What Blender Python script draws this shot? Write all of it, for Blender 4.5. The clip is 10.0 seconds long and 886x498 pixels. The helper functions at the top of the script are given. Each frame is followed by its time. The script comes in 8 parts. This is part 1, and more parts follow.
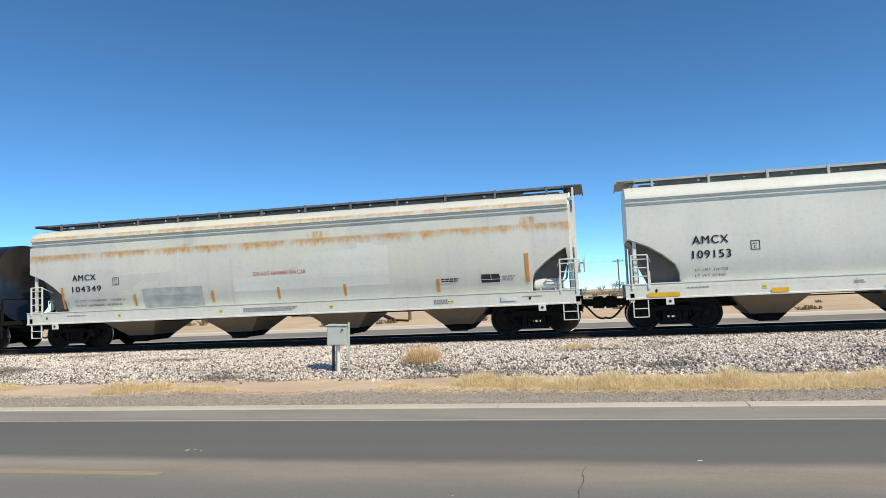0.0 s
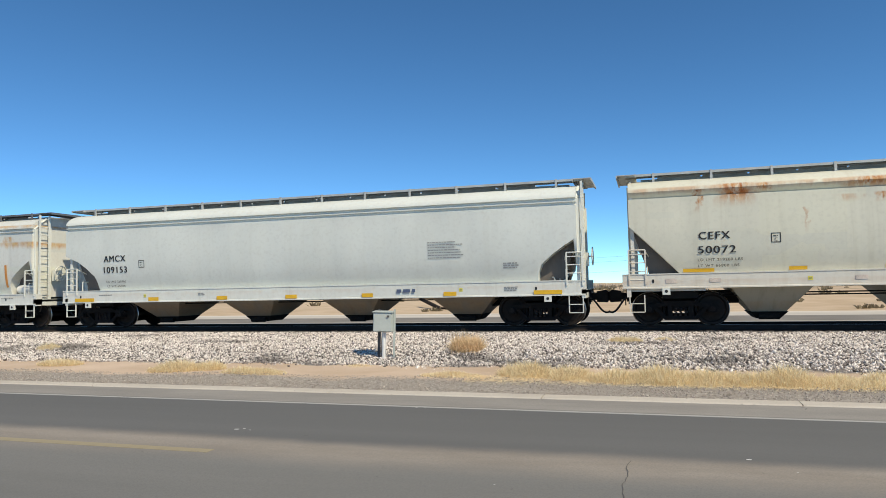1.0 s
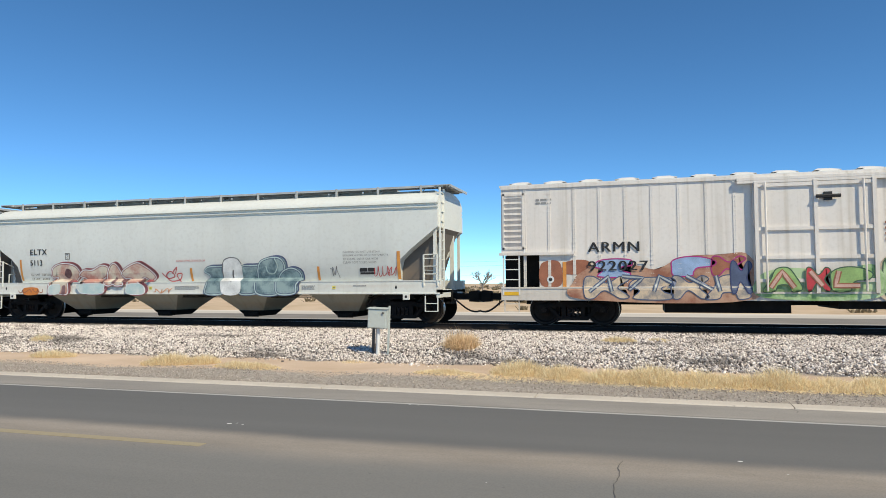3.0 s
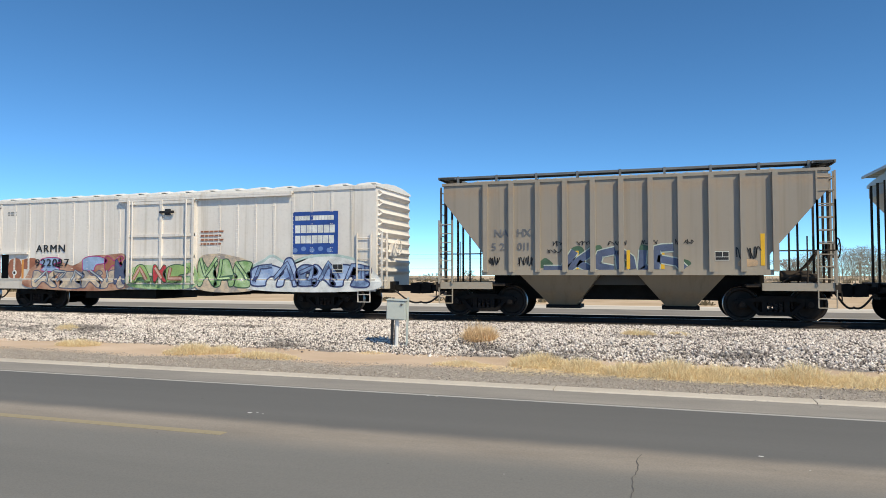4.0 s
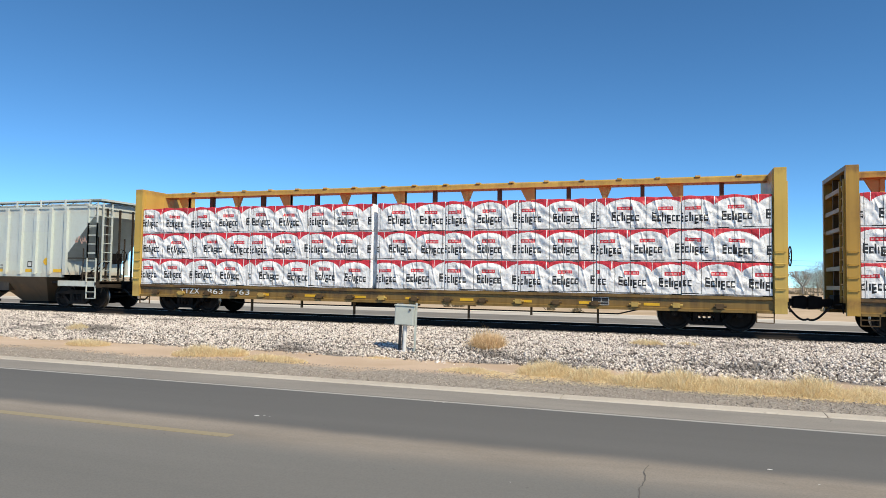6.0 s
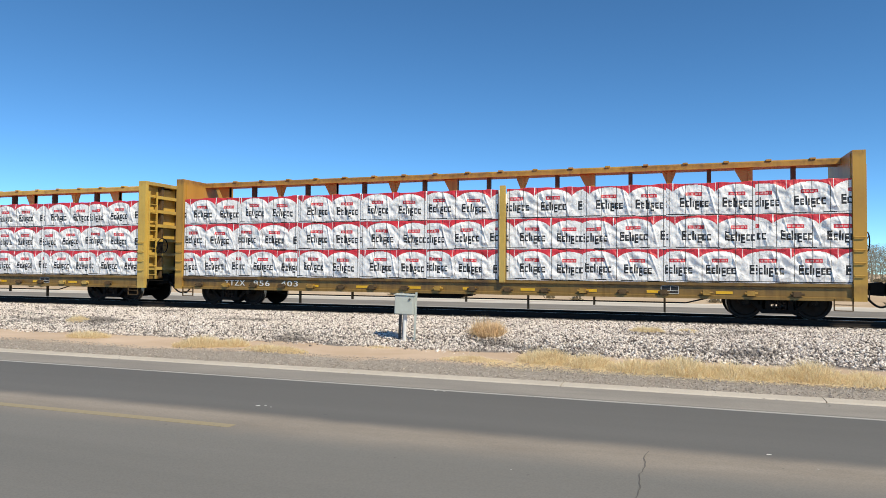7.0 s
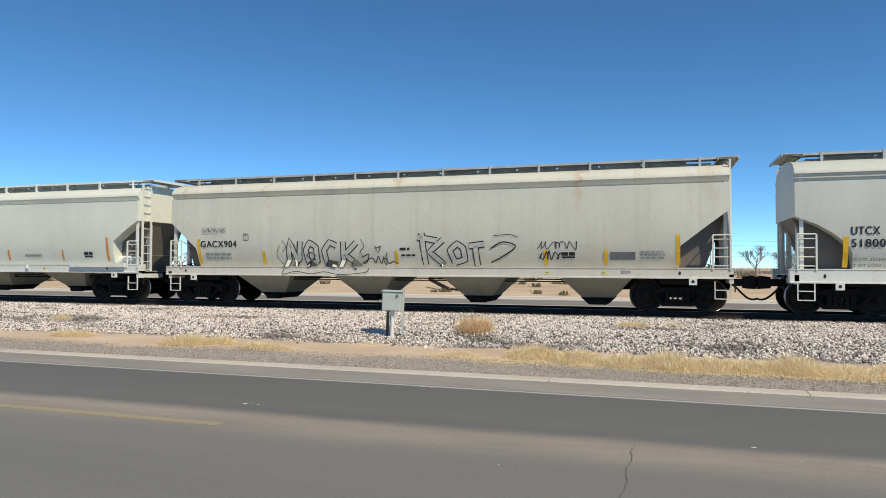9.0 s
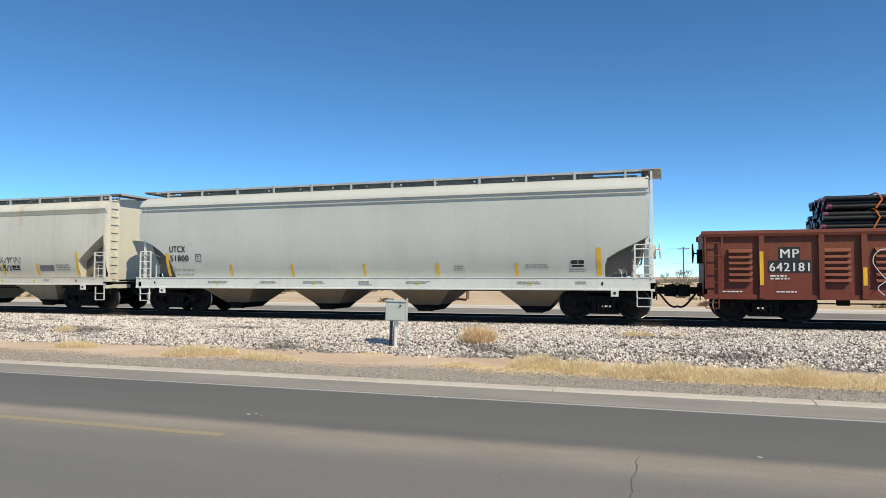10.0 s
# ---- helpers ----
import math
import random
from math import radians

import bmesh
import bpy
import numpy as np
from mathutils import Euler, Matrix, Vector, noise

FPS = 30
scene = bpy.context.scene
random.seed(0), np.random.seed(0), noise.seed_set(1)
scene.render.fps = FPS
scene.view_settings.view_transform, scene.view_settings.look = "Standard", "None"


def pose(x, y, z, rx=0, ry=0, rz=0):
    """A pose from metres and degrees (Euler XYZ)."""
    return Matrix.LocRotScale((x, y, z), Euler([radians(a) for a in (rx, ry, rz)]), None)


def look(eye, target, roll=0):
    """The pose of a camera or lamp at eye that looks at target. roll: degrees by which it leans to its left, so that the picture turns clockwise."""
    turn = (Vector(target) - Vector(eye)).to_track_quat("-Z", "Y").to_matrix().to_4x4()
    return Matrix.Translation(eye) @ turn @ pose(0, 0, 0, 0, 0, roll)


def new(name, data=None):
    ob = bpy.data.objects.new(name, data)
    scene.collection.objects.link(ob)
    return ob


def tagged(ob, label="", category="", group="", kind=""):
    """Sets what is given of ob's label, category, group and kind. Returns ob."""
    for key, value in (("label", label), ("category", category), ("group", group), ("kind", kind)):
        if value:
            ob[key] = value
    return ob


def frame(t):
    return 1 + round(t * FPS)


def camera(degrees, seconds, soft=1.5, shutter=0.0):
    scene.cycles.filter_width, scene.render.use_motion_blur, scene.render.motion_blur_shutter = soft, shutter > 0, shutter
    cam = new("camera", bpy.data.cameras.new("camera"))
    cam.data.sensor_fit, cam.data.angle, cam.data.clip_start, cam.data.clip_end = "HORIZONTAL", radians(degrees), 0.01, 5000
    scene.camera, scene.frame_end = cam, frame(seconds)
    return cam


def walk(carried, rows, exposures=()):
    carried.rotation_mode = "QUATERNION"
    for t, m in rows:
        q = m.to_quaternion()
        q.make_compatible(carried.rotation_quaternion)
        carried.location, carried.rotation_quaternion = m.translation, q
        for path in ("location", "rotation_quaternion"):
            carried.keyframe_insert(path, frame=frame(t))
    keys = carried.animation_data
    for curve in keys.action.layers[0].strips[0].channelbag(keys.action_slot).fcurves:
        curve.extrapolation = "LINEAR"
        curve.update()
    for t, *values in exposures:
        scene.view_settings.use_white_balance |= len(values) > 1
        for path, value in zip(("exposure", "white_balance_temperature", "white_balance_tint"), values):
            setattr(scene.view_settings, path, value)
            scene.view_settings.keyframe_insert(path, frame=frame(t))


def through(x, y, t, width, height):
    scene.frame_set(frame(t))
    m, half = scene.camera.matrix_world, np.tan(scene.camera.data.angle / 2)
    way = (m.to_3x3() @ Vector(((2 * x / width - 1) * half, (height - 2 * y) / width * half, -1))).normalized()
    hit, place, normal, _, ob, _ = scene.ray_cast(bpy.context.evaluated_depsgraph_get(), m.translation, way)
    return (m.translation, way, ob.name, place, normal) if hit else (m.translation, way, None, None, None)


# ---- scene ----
# Plan: x runs along the track, y away from the camera, z up from the road.
EYE = 1.8
TRACK_Y = 22.4
RAIL_Z = 0.49
SPEED = 22.4
# metres by which the train runs ahead of an even pace, time by time
AHEAD = ((0.0, 0.0), (1.0, 0.0), (1.5, 0.3), (2.0, 0.6), (2.7, 0.6), (5.0, 0.6), (5.5, 0.4), (6.0, 0.25), (6.75, 0.06), (7.5, -0.11), (10.0, -0.11))


def travelled(t):
    for (a, p), (b, q) in zip(AHEAD, AHEAD[1:]):
        if a <= t <= b:
            return SPEED * t + p + (q - p) * (t - a) / (b - a)
    return SPEED * t


def settled(s):
    """Where a car stands at the clip's start, from its place at an even pace."""
    return s + (0.0 if s < 42 else 0.6 if s < 114 else 0.25 if s < 139 else -0.11)



cam = camera(66.4, 10.0, soft=0.55)
walk(cam, [
    (0.0, pose(0, 0, EYE, 93.944, 2.542, 12.944)),
    (0.5, pose(0, 0, EYE, 92.289, 1.373, 16.163)),
    (1.0, pose(0, 0, EYE, 93.127, 1.194, 16.813)),
    (1.5, pose(0, 0, EYE, 93.030, 0.388, 17.403)),
    (2.0, pose(0, 0, EYE, 93.915, 0.531, 16.922)),
    (2.5, pose(0, 0, EYE, 93.210, 0.292, 15.938)),
    (2.7, pose(0, 0, EYE, 93.201, 0.483, 16.156)),
    (3.8, pose(0, 0, EYE, 91.898, -0.590, 17.400)),
    (4.0, pose(0, 0, EYE, 92.238, -0.007, 17.988)),
    (4.5, pose(0, 0, EYE, 93.074, -0.460, 19.131)),
    (5.0, pose(0, 0, EYE, 93.145, -0.656, 18.999)),
    (5.5, pose(0, 0, EYE, 93.849, -0.652, 19.347)),
    (6.0, pose(0, 0, EYE, 92.747, -0.949, 18.734)),
    (6.2, pose(0, 0, EYE, 92.748, -0.871, 19.055)),
    (7.3, pose(0, 0, EYE, 91.630, -0.341, 18.585)),
    (7.5, pose(0, 0, EYE, 92.070, -0.209, 18.720)),
    (8.0, pose(0, 0, EYE, 92.132, -0.038, 17.849)),
    (8.5, pose(0, 0, EYE, 91.839, -0.330, 18.046)),
    (9.0, pose(0, 0, EYE, 91.517, -0.183, 17.615)),
    (9.5, pose(0, 0, EYE, 92.364, 0.268, 17.424)),
    (10.0, pose(0, 0, EYE, 92.328, 0.031, 17.894)),
], exposures=[(0.0, -0.13), (0.5, -0.15), (1.0, -0.23), (1.5, -0.24), (2.0, -0.16), (2.7, -0.14), (4.0, -0.14), (5.5, -0.11), (7.5, -0.12), (8.0, -0.17), (8.5, -0.24), (9.0, -0.26), (9.5, -0.16), (10.0, -0.13)])

# ---- light ----
SUN_TO = Vector((0.58, -0.40, 0.74)).normalized()
world = bpy.data.worlds.new("world")
scene.world = world
world.use_nodes = True
wn, wl = world.node_tree.nodes, world.node_tree.links
sky = wn.new("ShaderNodeTexSky")
sky.sky_type = 'NISHITA'
sky.sun_disc = False
sky.sun_elevation = math.asin(SUN_TO.z)
sky.sun_rotation = math.atan2(SUN_TO.x, SUN_TO.y)
sky.altitude = 2200
sky.air_density = 0.55
sky.dust_density = 0.0
sky.ozone_density = 3.0
wn["Background"].inputs["Strength"].default_value = 0.212
deep = wn.new("ShaderNodeHueSaturation")
deep.inputs["Saturation"].default_value = 1.12
wl.new(sky.outputs["Color"], deep.inputs["Color"])
clear = wn.new("ShaderNodeMix")
clear.data_type, clear.blend_type = 'RGBA', 'MULTIPLY'
clear.inputs[0].default_value = 1.0
clear.inputs[7].default_value = (0.835, 1.065, 1.01, 1)
wl.new(deep.outputs["Color"], clear.inputs[6])
wl.new(clear.outputs[2], wn["Background"].inputs["Color"])
sun_data = bpy.data.lights.new("sun", 'SUN')
sun_data.energy = 5.2
sun_data.angle = radians(0.5)
sun_data.color = (1.0, 0.885, 0.66)
sun = new("sun", sun_data)
sun.matrix_world = look(SUN_TO * 60, (0, 0, 0))

# ---- materials ----


class Mat:
    """A small wrapper round a node material."""

    def __init__(self, name, rough=0.6, metal=0.0, spec=0.5):
        self.m = bpy.data.materials.new(name)
        self.m.use_nodes = True
        self.t = self.m.node_tree
        self.b = self.t.nodes["Principled BSDF"]
        self.b.inputs["Roughness"].default_value = rough
        self.b.inputs["Metallic"].default_value = metal
        self.b.inputs["Specular IOR Level"].default_value = spec
        self.co = self.t.nodes.new("ShaderNodeTexCoord").outputs["Object"]

    def n(self, kind, **inputs):
        node = self.t.nodes.new(kind)
        for k, v in inputs.items():
            key = k.replace("_", " ")
            if isinstance(v, bpy.types.NodeSocket):
                self.t.links.new(v, node.inputs[key])
            else:
                node.inputs[key].default_value = v
        return node

    def link(self, a, b):
        self.t.links.new(a, b)

    def scaled(self, sx, sy, sz):
        m = self.t.nodes.new("ShaderNodeMapping")
        m.inputs["Scale"].default_value = (sx, sy, sz)
        self.link(self.co, m.inputs["Vector"])
        return m.outputs["Vector"]

    def noise(self, scale, detail=4.0, rough=0.55, vec=None, dist=0.0):
        return self.n("ShaderNodeTexNoise", Vector=vec or self.co, Scale=scale, Detail=detail, Roughness=rough, Distortion=dist).outputs["Fac"]

    def ramp(self, fac, stops):
        r = self.t.nodes.new("ShaderNodeValToRGB")
        self.link(fac, r.inputs["Fac"])
        e = r.color_ramp.elements
        while len(e) < len(stops):
            e.new(0.5)
        for el, (p, c) in zip(e, stops):
            el.position = p
            el.color = (*c, 1) if len(c) == 3 else c
        return r.outputs["Color"]

    def mask(self, fac, lo, hi):
        m = self.t.nodes.new("ShaderNodeMapRange")
        m.interpolation_type = 'SMOOTHSTEP'
        self.link(fac, m.inputs["Value"])
        m.inputs["From Min"].default_value = lo
        m.inputs["From Max"].default_value = hi
        return m.outputs["Result"]

    def mul(self, a, b, op='MULTIPLY'):
        m = self.t.nodes.new("ShaderNodeMath")
        m.operation = op
        m.use_clamp = op == 'MULTIPLY'
        for s, v in zip(m.inputs, (a, b)):
            if isinstance(v, bpy.types.NodeSocket):
                self.link(v, s)
            else:
                s.default_value = v
        return m.outputs["Value"]

    def axis(self, i):
        s = self.t.nodes.new("ShaderNodeSeparateXYZ")
        self.link(self.co, s.inputs["Vector"])
        return s.outputs[i]

    def mix(self, fac, a, b, blend='MIX'):
        m = self.t.nodes.new("ShaderNodeMix")
        m.data_type, m.blend_type = 'RGBA', blend
        socks = [m.inputs[0], m.inputs[6], m.inputs[7]]
        for s, v in zip(socks, (fac, a, b)):
            if isinstance(v, bpy.types.NodeSocket):
                self.link(v, s)
            else:
                s.default_value = v if isinstance(v, (int, float)) else (*v, 1)
        return m.outputs[2]

    def color(self, c):
        if isinstance(c, bpy.types.NodeSocket):
            self.link(c, self.b.inputs["Base Color"])
        else:
            self.b.inputs["Base Color"].default_value = (*c, 1)
        return self

    def roughness(self, s):
        self.link(s, self.b.inputs["Roughness"])

    def bump(self, height, strength=0.4, distance=0.02):
        b = self.n("ShaderNodeBump", Height=height, Strength=strength, Distance=distance)
        self.link(b.outputs["Normal"], self.b.inputs["Normal"])
        return self


def plain(name, c, rough=0.6, metal=0.0, vary=0.12, scale=3.0):
    """Paint or metal with two scales of wear."""
    m = Mat(name, rough, metal)
    a = m.noise(scale, 5)
    b = m.noise(scale * 14, 3)
    k = m.mul(m.mul(a, 0.7), m.mul(b, 0.3), 'ADD')
    lo = [x * (1 - vary * 1.6) for x in c]
    hi = [min(1, x * (1 + vary * 1.2)) for x in c]
    m.color(m.ramp(k, [(0.3, lo), (0.7, hi)]))
    m.bump(b, 0.08, 0.004)
    return m.m


def body_paint(name, c, rust=0.0, bands=(), grime=0.3, patch=0.0, streak=0.25, panels=1.6, rough=0.5, gate=(0.22, 0.46), spread=0.35, broken=(0.30, 0.55), tone=((0.38, 0.15, 0.035), (0.62, 0.36, 0.12)), places=()):
    """Freight car paint: faded, streaked, dirty towards the sill; rust bands at heights of the car."""
    m = Mat(name, rough)
    z = m.axis(2)
    big = m.noise(0.35, 4)
    fine = m.noise(9, 4)
    col = m.ramp(big, [(0.3, [x * 0.93 for x in c]), (0.7, [min(1, x * 1.05) for x in c])])
    # upright streaks of washed dirt
    st = m.noise(1.0, 4, 0.6, m.scaled(4.5, 1.0, 0.12))
    st = m.mul(m.mask(st, 0.48, 0.78), streak)
    col = m.mix(st, col, (c[0] * 0.62, c[1] * 0.58, c[2] * 0.5))
    # dust along the lower third
    low = m.mul(m.mask(m.mul(z, m.mul(big, 0.9), 'ADD'), 2.9, 1.5), grime)
    col = m.mix(low, col, (min(0.42, c[0] * 1.8), min(0.36, c[1] * 2.0), min(0.27, c[2] * 2.2)))
    # repainted rectangles
    if patch:
        vo = m.n("ShaderNodeTexVoronoi", Vector=m.scaled(0.5, 0.0, 0.9), Scale=1.0)
        vo.distance = 'CHEBYCHEV'
        sep = m.n("ShaderNodeSeparateColor", Color=vo.outputs["Color"])
        col = m.mix(m.mul(m.mask(sep.outputs[0], 0.55, 0.6), patch), col, (c[0] * 0.8, c[1] * 0.84, c[2] * 0.88))
        col = m.mix(m.mul(m.mask(sep.outputs[1], 0.6, 0.66), patch), col, (c[0] * 1.04, c[1] * 1.05, c[2] * 0.95))
    # rust bands that bleed downwards
    if rust:
        total = None
        edge = m.noise(1.5, 5, 0.62, m.scaled(1.3, 1.0, 0.45))
        runs = m.noise(1.0, 4, 0.65, m.scaled(5.0, 1.0, 0.1))
        haze = m.noise(spread, 3, 0.5, m.scaled(1.0, 1.0, 0.3))
        for zc, half, power in bands:
            d = m.mul(z, zc, 'SUBTRACT')
            # crisp above, running down below in drips of uneven length
            drip = m.mul(m.mul(runs, half * 3.2), half * 1.5, 'SUBTRACT')
            below = m.mask(m.mul(d, drip, 'ADD'), -half * 1.5, half * 0.1)
            band = m.mul(m.mask(d, half * 0.7, half * 0.1), below)
            b = m.mul(m.mul(band, m.mask(edge, *broken)), power)
            b = m.mul(b, m.mask(haze, *gate))
            total = b if total is None else m.mul(total, b, 'MAXIMUM')
        # single runs: x of the car, half width, height they start from, length, strength
        if places:
            wx = m.mul(m.axis(0), m.mul(m.mul(m.noise(2.2, 4, 0.6), 0.5, 'SUBTRACT'), 0.0, 'ADD'), 'ADD')
            dapple = m.mask(m.noise(4.5, 5, 0.65, m.scaled(1.6, 1.0, 0.5)), 0.30, 0.62)
        for px, half, top, length, power in places:
            off = m.t.nodes.new("ShaderNodeMath")
            off.operation = 'ABSOLUTE'
            m.link(m.mul(wx, px, 'SUBTRACT'), off.inputs[0])
            spot = m.mul(m.mask(off.outputs[0], half, half * 0.15), m.mask(z, top - length, top - length * 0.35))
            spot = m.mul(m.mul(spot, m.mask(z, top + 0.03, top - 0.03)), m.mul(dapple, power))
            total = spot if total is None else m.mul(total, spot, 'MAXIMUM')
        rc = m.ramp(fine, [(0.35, tone[0]), (0.65, tone[1])])
        col = m.mix(m.mul(total, rust), col, rc)
        spots = m.mul(m.mask(m.noise(5.5, 5, 0.75), 0.70, 0.76), rust * 0.6)
        col = m.mix(spots, col, (0.36, 0.17, 0.07))
    col = m.mix(m.mul(m.mask(fine, 0.45, 0.75), 0.12), col, (min(0.30, c[0] * 0.8), min(0.27, c[1] * 0.8), min(0.22, c[2] * 0.8)))
    m.color(col)
    dents = m.noise(0.8, 2, 0.4, m.scaled(panels, 1, 0.35))
    m.bump(m.mul(dents, m.mul(fine, 0.03), 'ADD'), 0.22, 0.10)
    return m.m


M = {}
M["truck"] = plain("cast_steel", (0.014, 0.012, 0.011), 0.85, 0.0, 0.35, 4)
M["truck_brown"] = plain("rusted_cast_steel", (0.045, 0.034, 0.026), 0.8, 0.0, 0.35, 4)
M["wheel"] = plain("wheel_steel", (0.024, 0.019, 0.016), 0.6, 0.3, 0.3, 5)
M["tread"] = plain("polished_tread", (0.45, 0.43, 0.41), 0.3, 1.0, 0.1, 5)
M["under"] = plain("underframe_black", (0.012, 0.011, 0.010), 0.8, 0.0, 0.3, 3)
for key in ("truck", "truck_brown", "wheel", "under"):
    M[key].node_tree.nodes["Principled BSDF"].inputs["Specular IOR Level"].default_value = 0.18
M["rubber"] = plain("hose_rubber", (0.012, 0.012, 0.012), 0.6)
M["spring"] = plain("spring_steel", (0.05, 0.035, 0.028), 0.7, 0.2, 0.3, 6)
M["galv"] = plain("galvanised_steel", (0.46, 0.47, 0.46), 0.55, 0.2, 0.15, 2)
M["galv_dark"] = plain("weathered_walkway", (0.16, 0.17, 0.18), 0.6, 0.3, 0.2, 2)
M["coaming"] = plain("faded_grey_hatch_paint", (0.50, 0.51, 0.50), 0.7, 0.0, 0.2, 2)
M["letter"] = plain("black_stencil", (0.018, 0.018, 0.020), 0.6, 0.0, 0.25, 3)
M["letter_grey"] = plain("faded_stencil", (0.16, 0.16, 0.17), 0.6, 0.0, 0.25, 3)
M["print"] = plain("faded_small_print", (0.30, 0.30, 0.29), 0.6, 0.0, 0.2, 3)
M["letter_white"] = plain("white_stencil", (0.72, 0.71, 0.68), 0.6, 0.0, 0.12, 3)
M["letter_red"] = plain("red_stencil", (0.55, 0.05, 0.05), 0.6, 0.0, 0.12, 3)
M["yellow"] = plain("yellow_reflector", (0.78, 0.45, 0.02), 0.45, 0.0, 0.12, 3)
M["orange"] = plain("faded_orange_reflector", (0.66, 0.28, 0.06), 0.5, 0.0, 0.15, 3)
M["lemon"] = plain("pale_yellow_label", (0.74, 0.66, 0.10), 0.5, 0.0, 0.12, 3)
M["white_tank"] = plain("white_reservoir", (0.72, 0.72, 0.70), 0.5, 0.0, 0.1, 3)

# ---- mesh helpers ----


def part(name, bm, material, parent=None, label="", smooth=False):
    """Links a bmesh as one mesh object under parent."""
    me = bpy.data.meshes.new(name)
    bmesh.ops.recalc_face_normals(bm, faces=bm.faces)
    bm.to_mesh(me)
    bm.free()
    if smooth:
        me.shade_smooth()
        me.set_sharp_from_angle(angle=radians(35))
    me.materials.append(material)
    ob = new(name, me)
    ob.parent = parent
    if label:
        tagged(ob, label)
    return ob


def shared(name, me, parent, m=None, label=""):
    """Another object on a mesh that exists already."""
    ob = new(name, me)
    ob.parent = parent
    if m is not None:
        ob.matrix_basis = m
    if label:
        tagged(ob, label)
    return ob


def box(bm, x0, x1, y0, y1, z0, z1):
    vs = [bm.verts.new(p) for p in ((x0, y0, z0), (x1, y0, z0), (x1, y1, z0), (x0, y1, z0),
                                    (x0, y0, z1), (x1, y0, z1), (x1, y1, z1), (x0, y1, z1))]
    for f in ((0, 3, 2, 1), (4, 5, 6, 7), (0, 1, 5, 4), (1, 2, 6, 5), (2, 3, 7, 6), (3, 0, 4, 7)):
        bm.faces.new([vs[i] for i in f])
    return bm


def bar(bm, p0, p1, r, seg=6):
    """A round bar between two points."""
    p0, p1 = Vector(p0), Vector(p1)
    d = (p1 - p0).normalized()
    u = d.orthogonal().normalized()
    w = d.cross(u)
    rings = []
    for p in (p0, p1):
        rings.append([bm.verts.new(p + r * (math.cos(a) * u + math.sin(a) * w)) for a in (2 * math.pi * i / seg for i in range(seg))])
    for i in range(seg):
        j = (i + 1) % seg
        bm.faces.new((rings[0][i], rings[0][j], rings[1][j], rings[1][i]))
    bm.faces.new(rings[0][::-1])
    bm.faces.new(rings[1])
    return bm


def tube(bm, pts, r, seg=6):
    """A bent round bar along points."""
    pts = [Vector(p) for p in pts]
    rings = []
    for i, p in enumerate(pts):
        d = (pts[min(i + 1, len(pts) - 1)] - pts[max(i - 1, 0)]).normalized()
        u = d.cross(Vector((0.123, 0.95, 0.27))).normalized()
        w = d.cross(u)
        rings.append([bm.verts.new(p + r * (math.cos(2 * math.pi * k / seg) * u + math.sin(2 * math.pi * k / seg) * w)) for k in range(seg)])
    for a, b in zip(rings, rings[1:]):
        for i in range(seg):
            j = (i + 1) % seg
            bm.faces.new((a[i], a[j], b[j], b[i]))
    bm.faces.new(rings[0][::-1])
    bm.faces.new(rings[-1])
    return bm


def slab_xz(bm, pts, y0, y1):
    """A plate cut to an outline in x and z, from y0 to y1."""
    a = [bm.verts.new((x, y0, z)) for x, z in pts]
    b = [bm.verts.new((x, y1, z)) for x, z in pts]
    bm.faces.new(a)
    bm.faces.new(b[::-1])
    n = len(pts)
    for i in range(n):
        j = (i + 1) % n
        bm.faces.new((a[j], a[i], b[i], b[j]))
    return bm


def slab_yz(bm, pts, x0, x1):
    """A length of a section in y and z, from x0 to x1."""
    a = [bm.verts.new((x0, y, z)) for y, z in pts]
    b = [bm.verts.new((x1, y, z)) for y, z in pts]
    bm.faces.new(a)
    bm.faces.new(b[::-1])
    n = len(pts)
    for i in range(n):
        j = (i + 1) % n
        bm.faces.new((a[j], a[i], b[i], b[j]))
    return bm


def frustum(bm, lo, hi):
    """Four-sided taper: lo and hi are (x0, x1, y0, y1, z)."""
    a = [bm.verts.new(p) for p in ((lo[0], lo[2], lo[4]), (lo[1], lo[2], lo[4]), (lo[1], lo[3], lo[4]), (lo[0], lo[3], lo[4]))]
    b = [bm.verts.new(p) for p in ((hi[0], hi[2], hi[4]), (hi[1], hi[2], hi[4]), (hi[1], hi[3], hi[4]), (hi[0], hi[3], hi[4]))]
    bm.faces.new(a[::-1])
    bm.faces.new(b)
    for i in range(4):
        j = (i + 1) % 4
        bm.faces.new((a[i], a[j], b[j], b[i]))
    return bm


def disc(bm, c, r, axis, thick, seg=24):
    c, d = Vector(c), Vector(axis).normalized()
    return bar(bm, c - d * thick / 2, c + d * thick / 2, r, seg)


B = bmesh.new

# ---- ground, road, track bed ----


